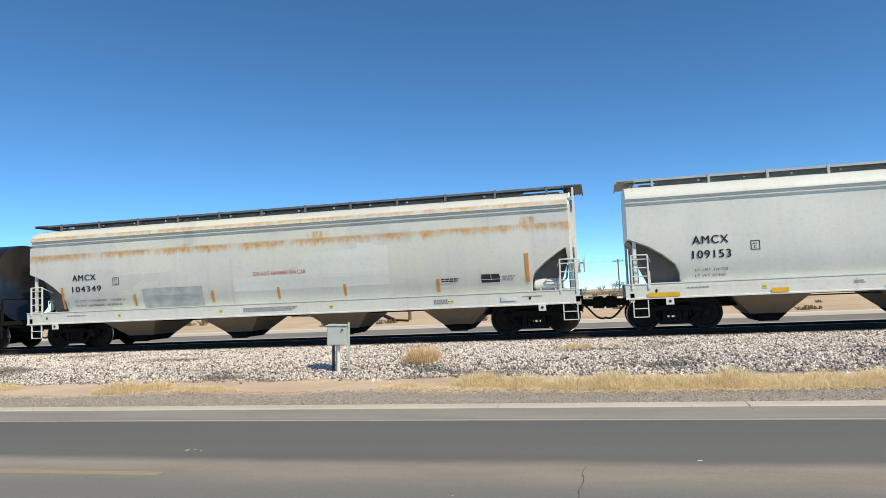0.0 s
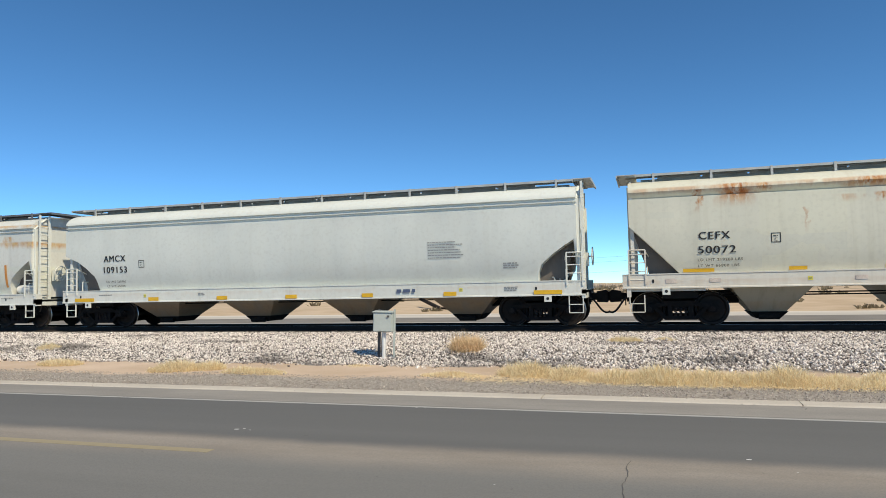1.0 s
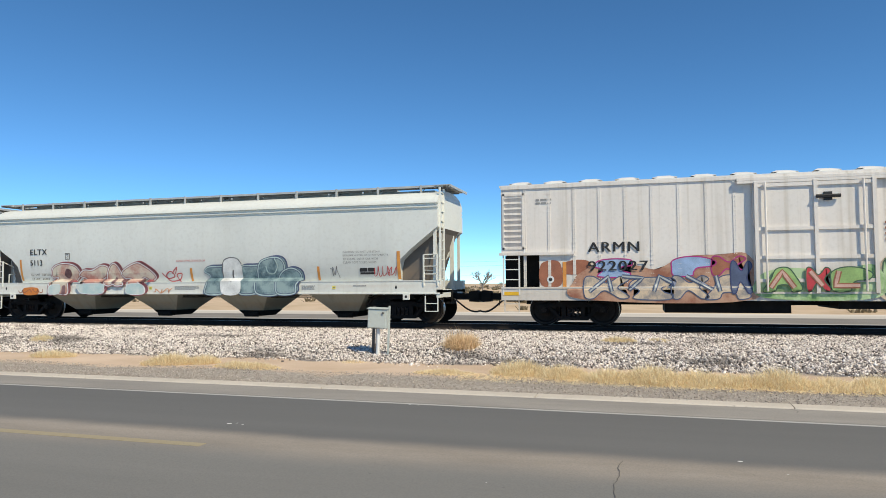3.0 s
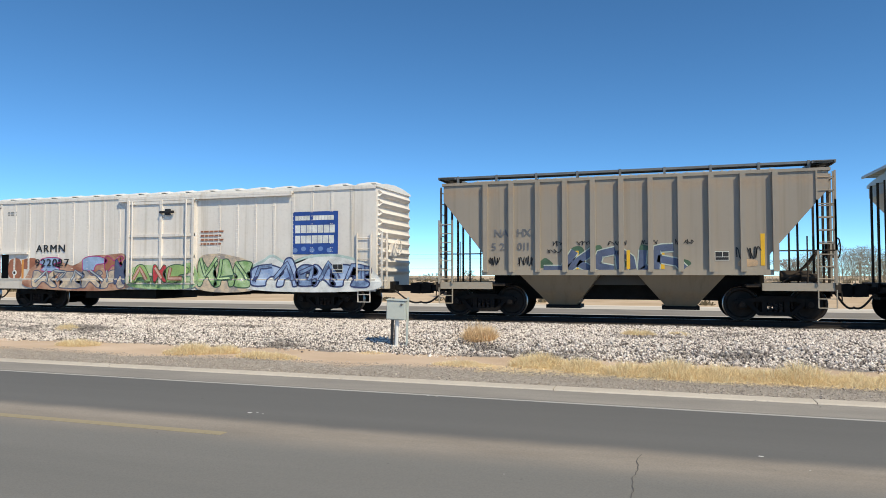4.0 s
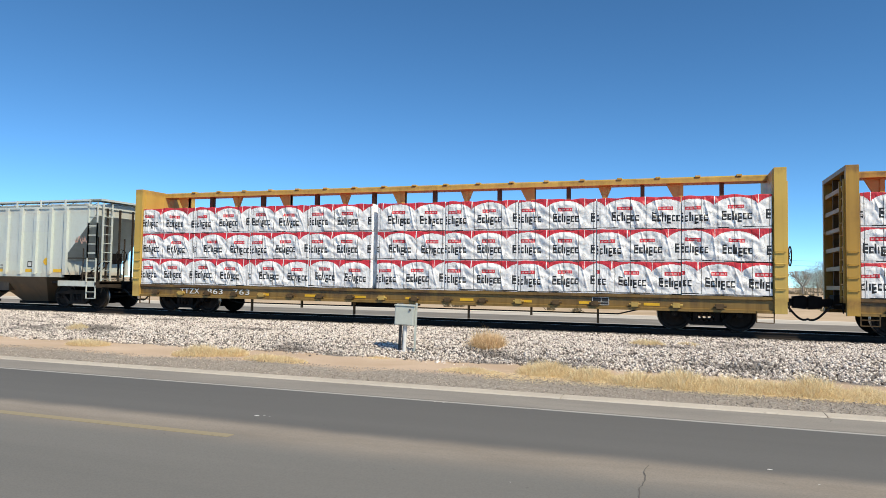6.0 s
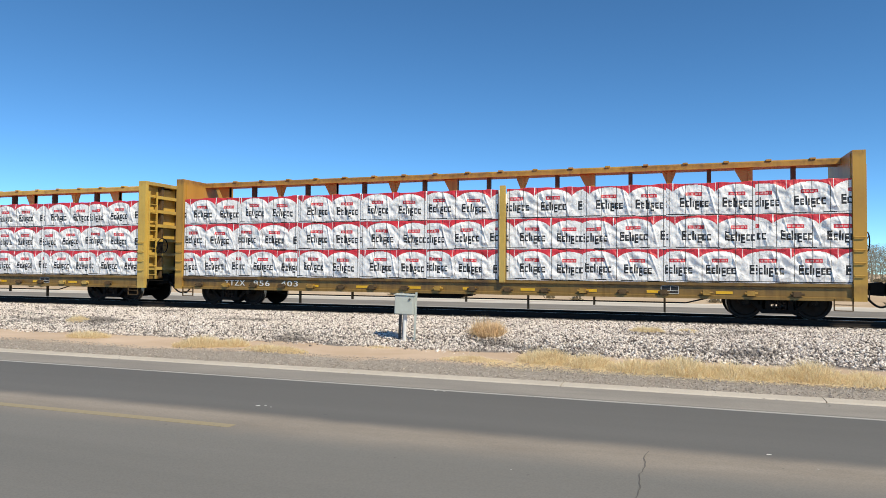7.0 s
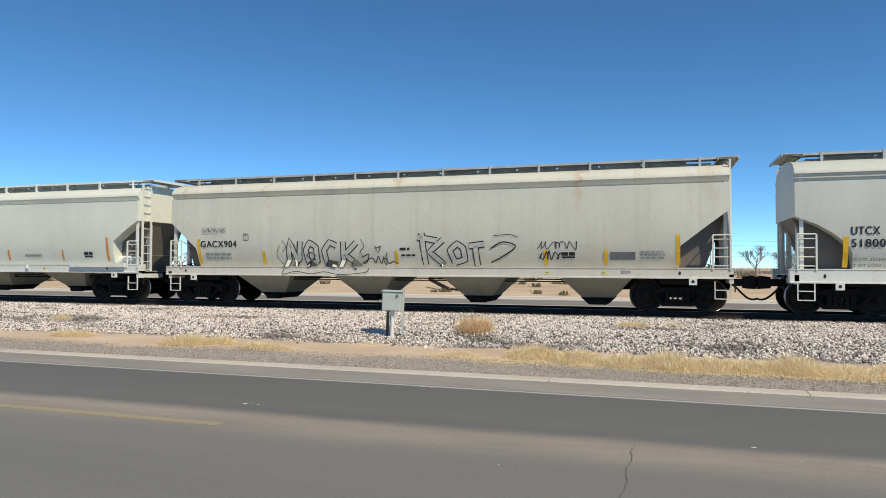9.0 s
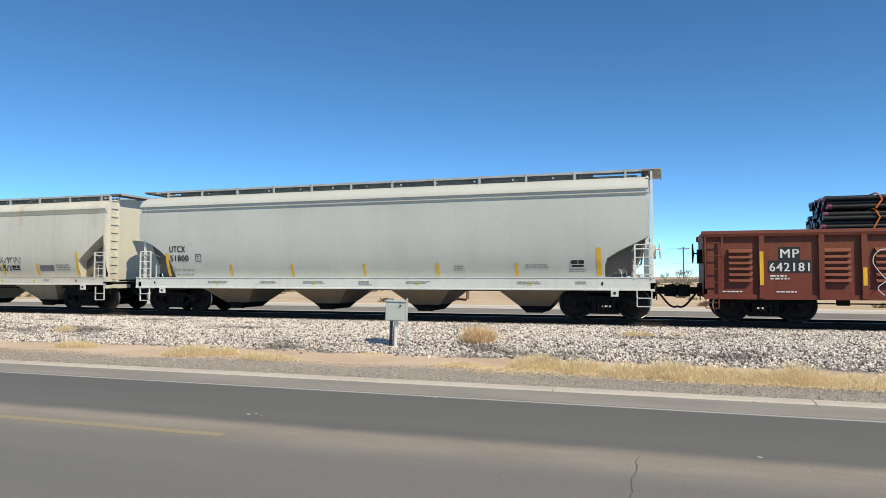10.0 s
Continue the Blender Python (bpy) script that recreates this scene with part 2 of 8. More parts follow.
def ground_height(x, y):
    """Road level, gravel verge, ballast bank, then the sandy land beyond."""
    if y < 10.9:
        return 0.0
    if y < 14.4:
        return -0.02 + 0.04 * noise.noise((x * 0.4, y * 0.5, 0))
    if y < 16.4:
        s = (y - 14.4) / 2.0
        return 0.25 * s * s * (3 - 2 * s)
    if y < 24.2:
        return 0.25 + 0.012 * min(y - 16.4, 3.0)
    if y < 26.0:
        return 0.286 - 0.10 * (y - 24.2) / 1.8
    if y < 37.0:
        return 0.186
    s = min(1.0, (y - 37.0) / 14.0)
    far = max(0.0, min(1.0, (900 - y) / 600))
    dune = 0.5 + 0.5 * noise.noise((x * 0.06, y * 0.09, 3.0)) + 0.35 * noise.noise((x * 0.21, y * 0.25, 7.0))
    return 0.186 + s * (0.15 + 0.55 * dune) * far


def sheet(name, xs, ys, fn, material, kind, label):
    verts = [(x, y, fn(x, y)) for y in ys for x in xs]
    nx = len(xs)
    faces = [(j * nx + i, j * nx + i + 1, (j + 1) * nx + i + 1, (j + 1) * nx + i) for j in range(len(ys) - 1) for i in range(nx - 1)]
    me = bpy.data.meshes.new(name)
    me.from_pydata(verts, [], faces)
    me.shade_smooth()
    me.materials.append(material)
    return tagged(new(name, me), label, name, kind=kind)


def grid_steps(a, b, n):
    return [a + (b - a) * i / n for i in range(n + 1)]


def land_material():
    m = Mat("desert_land", 0.95, 0, 0.2)
    y = m.axis(1)
    n1, n2, n3 = m.noise(0.5, 6), m.noise(18, 5, 0.7), m.noise(0.07, 4)
    sand = m.ramp(m.mul(m.mul(n1, 0.5), m.mul(n3, 0.5), 'ADD'), [(0.35, (0.46, 0.34, 0.22)), (0.65, (0.66, 0.52, 0.37))])
    # grey gravel verge next to the kerb
    wob = m.mul(y, m.mul(m.noise(0.7, 4), 1.3), 'ADD')
    grit = m.ramp(n2, [(0.35, (0.22, 0.20, 0.175)), (0.5, (0.36, 0.325, 0.285)), (0.68, (0.54, 0.49, 0.43))])
    earth = m.ramp(n1, [(0.35, (0.52, 0.39, 0.28)), (0.7, (0.66, 0.52, 0.40))])
    col = m.mix(m.mask(wob, 13.1, 13.5), grit, earth)
    bed = m.ramp(n2, [(0.35, (0.09, 0.08, 0.075)), (0.55, (0.26, 0.24, 0.23)), (0.7, (0.42, 0.39, 0.37))])
    col = m.mix(m.mask(wob, 15.1, 15.4), col, bed)
    # oily track bed, blackened further to paint in the train's shadow
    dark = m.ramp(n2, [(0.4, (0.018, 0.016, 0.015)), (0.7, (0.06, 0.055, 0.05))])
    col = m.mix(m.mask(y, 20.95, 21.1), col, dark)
    lane = m.ramp(m.noise(1.2, 5, 0.6, m.scaled(0.05, 1, 1)), [(0.3, (0.48, 0.44, 0.38)), (0.7, (0.66, 0.61, 0.54))])
    col = m.mix(m.mask(y, 25.6, 25.9), col, lane)
    col = m.mix(m.mask(y, 36.2, 37.2), col, sand)
    asphalt = m.ramp(n1, [(0.3, (0.20, 0.185, 0.165)), (0.7, (0.27, 0.25, 0.225))])
    col = m.mix(m.mul(m.mask(y, 28.6, 29.2), m.mask(y, 33.6, 33.2)), col, asphalt)
    rim = m.mul(m.mask(y, 36.4, 36.7), m.mask(y, 37.5, 37.2))
    col = m.mix(m.mul(rim, 0.8), col, (0.74, 0.70, 0.63))
    scrub = m.mask(m.noise(0.16, 6, 0.7), 0.52, 0.60)
    col = m.mix(m.mul(m.mul(scrub, m.mask(y, 50, 90)), 0.5), col, (0.16, 0.13, 0.08))
    m.color(col)
    m.bump(n2, 0.6, 0.03)
    return m.m


def steps_y():
    out = grid_steps(-400, -4, 8) + grid_steps(10.7, 14.4, 9) + grid_steps(14.65, 16.4, 8) + grid_steps(17, 25, 8) + grid_steps(25.5, 37, 6)
    y, d = 38.0, 1.0
    while y < 4500:
        out.append(y)
        y += d
        d *= 1.07
    return out


ys = steps_y()
xs = [-4000, -2000, -900, -500, -300, -200, -150, -110, -90] + grid_steps(-80, 60, 120) + [75, 95, 120, 160, 220, 320, 500, 900, 2000, 4000]
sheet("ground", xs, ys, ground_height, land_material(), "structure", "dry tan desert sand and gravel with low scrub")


def asphalt_material():
    m = Mat("asphalt", 0.8, 0, 0.35)
    y = m.axis(1)
    slow = m.noise(0.6, 4, 0.6, m.scaled(0.06, 1.0, 1.0))
    fine = m.noise(55, 4, 0.7)
    mid = m.noise(1.6, 5, 0.6, m.scaled(0.25, 1.0, 1.0))
    wob = m.mul(y, m.mul(m.noise(0.35, 5, 0.6), 0.55), 'ADD')
    base = m.ramp(slow, [(0.3, (0.175, 0.172, 0.160)), (0.7, (0.225, 0.218, 0.202))])
    # the far lane is smoother and darker, its dusty inner edge browner, the shoulder paler
    dusty = m.mix(0.95, base, m.ramp(mid, [(0.3, (0.27, 0.235, 0.195)), (0.7, (0.37, 0.325, 0.275))]))
    lane = m.ramp(slow, [(0.3, (0.132, 0.131, 0.126)), (0.7, (0.162, 0.160, 0.153))])
    col = m.mix(m.mask(wob, 6.35, 7.15), base, dusty)
    col = m.mix(m.mask(wob, 7.3, 7.75), col, lane)
    edge = m.ramp(mid, [(0.3, (0.27, 0.25, 0.225)), (0.7, (0.35, 0.325, 0.29))])
    col = m.mix(m.mask(y, 9.60, 9.80), col, edge)
    col = m.mix(m.mul(m.mask(fine, 0.35, 0.75), 0.30), col, (0.09, 0.09, 0.09))
    spots = m.mask(m.noise(7, 3, 0.5), 0.74, 0.78)
    col = m.mix(m.mul(spots, 0.35), col, (0.05, 0.05, 0.05))
    m.color(col)
    m.bump(fine, 0.25, 0.006)
    return m.m


bm = B()
box(bm, -600, 600, -4.2, 10.62, -0.3, 0.012)
road = tagged(part("road", bm, asphalt_material()), "grey worn asphalt two-lane road beside the railway", "road", kind="structure")


def worn_paint(name, c, keep):
    """Road paint worn through to the asphalt."""
    m = Mat(name, 0.7)
    n = m.mul(m.mul(m.noise(3.0, 5, 0.7, m.scaled(0.4, 1, 1)), 0.6), m.mul(m.noise(40, 3, 0.7), 0.4), 'ADD')
    m.color(m.mix(m.mask(n, keep, keep + 0.12), c, (0.15, 0.145, 0.14)))
    return m.m


def strip(name, x0, x1, y0, y1, z0, z1, mat, label):
    bm = B()
    box(bm, x0, x1, y0, y1, z0, z1)
    return tagged(part(name, bm, mat), label, "road marking", kind="structure")


strip("edge_line", -500, 500, 9.60, 9.665, 0.0, 0.016, worn_paint("white_line_paint", (0.44, 0.42, 0.395), 0.56), "thin worn white painted edge line on asphalt")
yellow_paint = worn_paint("yellow_line_paint", (0.34, 0.285, 0.18), 0.56)
for i in range(-6, 3):
    x1 = -4.75 + i * 12.2
    strip("centre_dash", x1 - 4.6, x1, 6.52, 6.66, 0.0, 0.016, yellow_paint, "faded yellow painted centre line dash on asphalt")


def concrete_material():
    m = Mat("kerb_concrete", 0.85, 0, 0.3)
    a, b = m.noise(0.8, 5), m.noise(30, 4, 0.7)
    col = m.ramp(a, [(0.3, (0.50, 0.45, 0.385)), (0.7, (0.63, 0.57, 0.49))])
    rnd = m.t.nodes.new("ShaderNodeObjectInfo").outputs["Random"]
    col = m.mix(m.mul(rnd, 0.25), col, (0.36, 0.33, 0.29))
    col = m.mix(m.mul(m.mask(b, 0.5, 0.75), 0.4), col, (0.25, 0.23, 0.21))
    m.color(col)
    m.bump(b, 0.3, 0.006)
    return m.m

# ---- rolling stock: shared pieces ----
MOVING = []      # (thing, x of its left end at the clip's start)
WHEEL_R = 0.485


def moving(name, s, label, category, group=""):
    s = settled(s)
    ob = new(name)
    tagged(ob, label, category, group or "cars of the freight train")
    ob.matrix_basis = pose(s, TRACK_Y, RAIL_Z)
    MOVING.append((ob, s))
    return ob


def wheelset_mesh():
    """Two flanged wheels pressed on an axle."""
    bm = B()
    seg = 28
    prof = ((-0.075, 0.07), (-0.085, 0.10), (-0.02, 0.20), (-0.02, 0.37), (-0.065, 0.41), (-0.07, WHEEL_R - 0.012), (-0.06, WHEEL_R), (0.045, WHEEL_R + 0.005), (0.06, WHEEL_R + 0.028), (0.075, WHEEL_R + 0.02), (0.075, 0.10))
    for side in (-1, 1):
        rings = [[bm.verts.new((r * math.cos(2 * math.pi * k / seg), side * (0.79 - y), r * math.sin(2 * math.pi * k / seg))) for k in range(seg)] for y, r in prof]
        for a, b in zip(rings, rings[1:]):
            for i in range(seg):
                j = (i + 1) % seg
                bm.faces.new((a[i], a[j], b[j], b[i]))
        bm.faces.new(rings[0])
        bm.faces.new(rings[-1][::-1])
        for k in range(3):
            a = 2 * math.pi * k / 3
            x, z = 0.05 * math.cos(a), 0.05 * math.sin(a)
            bar(bm, (x, side * 0.86, z), (x, side * 1.20, z), 0.016)
    bar(bm, (0, -1.18, 0), (0, 1.18, 0), 0.08, 12)
    me = mesh_of("wheelset", bm, M["wheel"], True)
    me.materials.append(M["tread"])
    for p in me.polygons:
        if math.hypot(p.center.x, p.center.z) > WHEEL_R - 0.02 and abs(abs(p.center.y) - 0.79) < 0.06:
            p.material_index = 1
    return me


def mesh_of(name, bm, mat, smooth=False):
    bmesh.ops.recalc_face_normals(bm, faces=bm.faces)
    me = bpy.data.meshes.new(name)
    bm.to_mesh(me)
    bm.free()
    if smooth:
        me.shade_smooth()
        me.set_sharp_from_angle(angle=radians(35))
    me.materials.append(mat)
    return me


def side_frame_bm(y):
    """Cast side frame of a three-piece truck, round its middle."""
    bm = B()
    t = 0.07
    # top chord, sloping to the journals
    slab_xz(bm, [(-1.10, 0.56), (-0.98, 0.64), (-0.55, 0.66), (-0.42, 0.72), (0.42, 0.72), (0.55, 0.66), (0.98, 0.64), (1.10, 0.56), (1.06, 0.48), (0.72, 0.50), (0.50, 0.56), (-0.50, 0.56), (-0.72, 0.50), (-1.06, 0.48)], y - t, y + t)
    # bottom chord
    slab_xz(bm, [(-0.80, 0.52), (-0.45, 0.16), (0.45, 0.16), (0.80, 0.52), (0.66, 0.52), (0.40, 0.27), (-0.40, 0.27), (-0.66, 0.52)], y - t * 0.9, y + t * 0.9)
    for x in (-0.29, 0.29):
        box(bm, x - 0.07, x + 0.07, y - t * 0.8, y + t * 0.8, 0.25, 0.60)
    for x in (-0.889, 0.889):
        box(bm, x - 0.13, x + 0.13, y - 0.10, y + 0.10, 0.38, 0.60)
        bar(bm, (x, y - 0.15, 0.47), (x, y, 0.47), 0.10, 12)
    return bm


WHEELSET = wheelset_mesh()
SIDE_NEAR = mesh_of("side_frame", side_frame_bm(-1.0), M["truck"])
SIDE_FAR = mesh_of("side_frame", side_frame_bm(1.0), M["truck"])
SIDE_NEAR_B = mesh_of("side_frame", side_frame_bm(-1.0), M["truck_brown"])
bm = B()
box(bm, -0.20, 0.20, -1.02, 1.02, 0.42, 0.66)
box(bm, -0.35, 0.35, -0.4, 0.4, 0.60, 0.74)
BOLSTER = mesh_of("bolster", bm, M["truck"])
bm = B()
tube(bm, [(0.045 * math.cos(k * 0.9), 0.045 * math.sin(k * 0.9), 0.26 * k / 46) for k in range(47)], 0.012, 4)
SPRING = mesh_of("spring", bm, M["spring"])
bm = B()
for d in (-1, 1):
    box(bm, *sorted((d * 0.24, d * 0.40)), -0.86, 0.86, 0.24, 0.40)
    box(bm, *sorted((d * 0.30, d * 0.38)), -0.70, 0.70, 0.40, 0.64)
    for y in (-0.74, 0.74):
        box(bm, *sorted((d * 0.36, d * 0.42)), y - 0.06, y + 0.06, 0.28, 0.62)
box(bm, -0.36, 0.36, -0.62, 0.62, 0.16, 0.30)
bar(bm, (-0.7, -0.15, 0.42), (0.7, -0.15, 0.42), 0.035, 6)
RIGGING = mesh_of("brake_rigging", bm, M["under"])
WHEELSETS = []


def truck(car, x, brown=False):
    """A two-axle truck under a car: bolster, side frames, springs, wheels on axles."""
    bol = shared("truck_bolster", BOLSTER, car, pose(x, 0, 0))
    shared("side_frame", SIDE_NEAR_B if brown else SIDE_NEAR, bol)
    shared("side_frame", SIDE_FAR, bol)
    shared("brake_rigging", RIGGING, bol)
    for k in (-0.14, 0.0, 0.14):
        shared("spring", SPRING, bol, pose(k, -1.03, 0.26))
    for dx in (-0.889, 0.889):
        WHEELSETS.append((shared("wheelset", WHEELSET, bol, pose(dx, 0, WHEEL_R)), dx))


# where one car ends and the next begins
JOINTS = [(-21.5, -20.29), (-0.56, 0.90), (20.6, 21.8), (41.6, 42.95), (61.57, 63.52), (81.12, 83.2), (94.8, 96.05), (113.25, 114.93), (137.68, 139.09), (161.79, 163.29), (182.89, 184.24), (203.54, 205.09), (223.69, 224.99)]


def coupler(car, x, way):
    """Knuckle coupler and air hose at one end, reaching to the middle of the gap; way is -1 or 1."""
    here = car.matrix_basis.translation.x + x
    reach = min([(b - a) / 2 for a, b in JOINTS if min(abs(here - a), abs(here - b)) < 0.3] + [1.1])
    o = reach - 0.60
    bm = B()
    box(bm, *sorted((x - way * 0.5, x + way * (0.25 + o))), -0.10, 0.10, 0.76, 0.98)
    slab_xz(bm, [(x + way * (a + o), z) for a, z in ((0.22, 0.70), (0.55, 0.68), (0.62, 0.78), (0.62, 1.0), (0.5, 1.08), (0.22, 1.04))], -0.16, 0.16)
    box(bm, *sorted((x - way * 0.45, x + way * 0.05)), -0.30, 0.30, 0.70, 1.10)
    cp = part("coupler", bm, M["under"], car)
    bm = B()
    tube(bm, [(x + way * (0.12 + (reach - 0.10) * k / 8), -0.28 + 0.02 * k, 0.78 - 0.42 * math.sin(math.pi * 0.62 * k / 8) ** 1.2) for k in range(9)], 0.032, 6)
    part("air_hose", bm, M["rubber"], cp, "black rubber air hose")
    bm = B()
    bar(bm, (x + way * 0.05, -1.35, 0.86), (x + way * 0.10, -0.25, 0.80), 0.018)
    bar(bm, (x + way * 0.05, -1.35, 0.86), (x + way * 0.05, -1.42, 0.62), 0.018)
    part("uncoupling_lever", bm, M["under"], cp)


def ladder(car, x0, x1, y, z0, z1, n, mat, r=0.016, plane="x", name="ladder", stile=0.022):
    """Stiles and rungs; plane x: the rungs run along the car, plane y: across it (x0, x1 are then y)."""
    bm = B()

    def p(a, z):
        return (a, y, z) if plane == "x" else (y, a, z)
    for a in (x0, x1):
        if plane == "x":
            box(bm, a - stile, a + stile, y - 0.03, y + 0.01, z0, z1)
        else:
            box(bm, y - 0.03, y + 0.03, a - stile, a + stile, z0, z1)
    for k in range(n):
        z = z0 + (z1 - z0) * (k + 0.5) / n
        bar(bm, p(x0, z), p(x1, z), r)
    return part(name, bm, mat, car)


def step(car, x0, x1, y, mat, z0=0.42, z1=0.92):
    """Stirrup step hung from the sill."""
    bm = B()
    for x in (x0, x1):
        box(bm, x - 0.015, x + 0.015, y - 0.02, y + 0.02, z0, z1)
    for z in (z0, (z0 + z1) / 2):
        box(bm, x0, x1, y - 0.035, y + 0.035, z - 0.012, z + 0.012)
    part("sill_step", bm, mat, car)


def brake_wheel(car, x, y, z, mat, way=1):
    bm = B()
    n = 20
    r = 0.28
    tube(bm, [(x, y + r * math.cos(2 * math.pi * k / n), z + r * math.sin(2 * math.pi * k / n)) for k in range(n + 1)], 0.018, 6)
    for k in range(5):
        a = 2 * math.pi * k / 5
        bar(bm, (x - way * 0.04, y, z), (x, y + r * math.cos(a), z + r * math.sin(a)), 0.012, 5)
    w = part("brake_wheel", bm, mat, car, "round spoked hand brake wheel")
    bm = B()
    bar(bm, (x - way * 0.16, y, z), (x, y, z), 0.025)
    box(bm, *sorted((x - way * 0.30, x - way * 0.12)), y - 0.16, y + 0.16, z - 0.30, z + 0.12)
    part("brake_housing", bm, mat, w)


def lettering(car, s, x, z, h, mat, yf, w=None, label=""):
    """Painted characters on the near side; x, z is the lower left corner, h the height, w the width."""
    cu = bpy.data.curves.new("lettering", 'FONT')
    cu.body = s
    cu.space_character = 1.16
    ob = new("lettering", cu)
    dg = bpy.context.evaluated_depsgraph_get()
    me = bpy.data.meshes.new_from_object(ob.evaluated_get(dg))
    bpy.data.objects.remove(ob)
    n = len(me.vertices)
    co = np.empty(n * 3)
    me.vertices.foreach_get("co", co)
    co = co.reshape(-1, 3)
    lo, hi = co.min(0), co.max(0)
    kz = h / max(1e-6, hi[1] - lo[1])
    kx = (w / (hi[0] - lo[0])) if w else kz
    out = np.empty_like(co)
    out[:, 0] = x + (co[:, 0] - lo[0]) * kx
    out[:, 2] = z + (co[:, 1] - lo[1]) * kz
    out[:, 1] = [-(yf(v) + 0.012) for v in out[:, 2]]
    me.vertices.foreach_set("co", out.ravel())
    if h > 0.15:
        # broad stencil strokes: the characters laid again a little to either side
        faces = [tuple(f.vertices) for f in me.polygons]
        thick = [out + np.array([[d * h, -0.0015 * i, 0.0]]) for i, d in enumerate((0.0, 0.035, -0.035))]
        me = bpy.data.meshes.new("lettering")
        me.from_pydata([tuple(v) for c in thick for v in c], [], [tuple(v + n * i for v in f) for i in range(3) for f in faces])
    me.materials.clear()
    me.materials.append(mat)
    me.update()
    ob = new("lettering", me)
    ob.parent = car
    if label:
        tagged(ob, label)
    return ob


def drape(bm, yf, lift):
    """Bends a flat shape in x and z on to the side of a car."""
    zs = [v.co.z for v in bm.verts]
    z = math.floor(min(zs) / 0.11) * 0.11 + 0.11
    while z < max(zs):
        bmesh.ops.bisect_plane(bm, geom=bm.verts[:] + bm.edges[:] + bm.faces[:], plane_co=(0, 0, z), plane_no=(0, 0, 1))
        z += 0.11
    for v in bm.verts:
        v.co.y = -(yf(v.co.z) + lift)
    return bm


def patch(car, name, pts, mat, yf, lift=0.008, label=""):
    """A painted or stuck-on flat shape on the near side, following the body."""
    bm = B()
    f = bm.faces.new([bm.verts.new((x, 0, z)) for x, z in pts])
    bmesh.ops.triangulate(bm, faces=[f])
    drape(bm, yf, lift)
    return part(name, bm, mat, car, label)


def rect(x0, x1, z0, z1):
    return [(x0, z0), (x1, z0), (x1, z1), (x0, z1)]


def reflector(car, x0, x1, z0, z1, mat, yf):
    """A stuck-on reflective strip."""
    return patch(car, "reflector_strip", rect(x0, x1, z0, z1), mat, yf, 0.007)


def print_bars(car, x, z, w, rows, h, mat, yf, seed, gap=1.7):
    """Small printing that cannot be read: rows of plain bars, joined in one part."""
    rnd = random.Random(seed)
    bm = B()
    for r in range(rows):
        a = x
        zz = z - r * h * gap
        end = x + w * rnd.uniform(0.75, 1.0)
        while a < end:
            b = min(end, a + h * rnd.uniform(1.2, 3.6))
            vs = [bm.verts.new((px, -(yf(pz) + 0.009), pz)) for px, pz in rect(a, b, zz, zz + h)]
            bm.faces.new(vs)
            a = b + h * 0.6
    return part("stencil_print", bm, mat, car)


def stroke_mesh(bm, pts, w, yf, lift):
    """A flat painted line of width w along points in x and z."""
    left, right = [], []
    n = len(pts)
    for i in range(n):
        ax, az = pts[max(0, i - 1)]
        bx, bz = pts[min(n - 1, i + 1)]
        d = math.hypot(bx - ax, bz - az) or 1
        nx, nz = -(bz - az) / d * w / 2, (bx - ax) / d * w / 2
        x, z = pts[i]
        left.append(bm.verts.new((x + nx, -(yf(z + nz) + lift), z + nz)))
        right.append(bm.verts.new((x - nx, -(yf(z - nz) + lift), z - nz)))
    for i in range(n - 1):
        bm.faces.new((left[i], right[i], right[i + 1], left[i + 1]))


def curve_through(ctrl, n=8, closed=False):
    """Points of a smooth curve through control points."""
    out = []
    m = len(ctrl)
    rng = range(m if closed else m - 1)
    for i in rng:
        g = [ctrl[(i + k) % m] if closed else ctrl[max(0, min(m - 1, i + k))] for k in (-1, 0, 1, 2)]
        for k in range(n):
            t = k / n
            out.append(tuple(0.5 * (2 * g[1][a] + (g[2][a] - g[0][a]) * t + (2 * g[0][a] - 5 * g[1][a] + 4 * g[2][a] - g[3][a]) * t * t + (3 * g[1][a] - g[0][a] - 3 * g[2][a] + g[3][a]) * t ** 3) for a in (0, 1)))
    out.append(ctrl[0] if closed else ctrl[-1])
    return out


# ---- centre-flow covered hoppers ----
SECTION = [(1.27, 1.20), (1.40, 1.45), (1.50, 1.75), (1.565, 2.15), (1.60, 2.7), (1.60, 3.2), (1.59, 3.55), (1.585, 3.70), (1.50, 3.715), (1.50, 3.785), (1.59, 3.80), (1.59, 3.83), (1.50, 3.845), (1.50, 3.915), (1.60, 3.93), (1.59, 3.99), (1.52, 4.09), (1.40, 4.19), (1.18, 4.29), (0.90, 4.36), (0.60, 4.405), (0.25, 4.425), (0.0, 4.43)]
PLAIN_SECTION = [(1.27, 1.20), (1.40, 1.45), (1.50, 1.75), (1.565, 2.15), (1.60, 2.7), (1.60, 3.2), (1.59, 3.55), (1.59, 3.76), (1.46, 3.775), (1.61, 3.955), (1.60, 4.02), (1.51, 4.12), (1.38, 4.21), (1.16, 4.29), (0.90, 4.35), (0.60, 4.395), (0.25, 4.42), (0.0, 4.425)]


def side_y(z):
    for (ya, za), (yb, zb) in zip(SECTION, SECTION[1:]):
        if za <= z <= zb:
            return ya + (yb - ya) * (z - za) / (zb - za)
    return SECTION[0][0] if z < SECTION[0][1] else 1.6


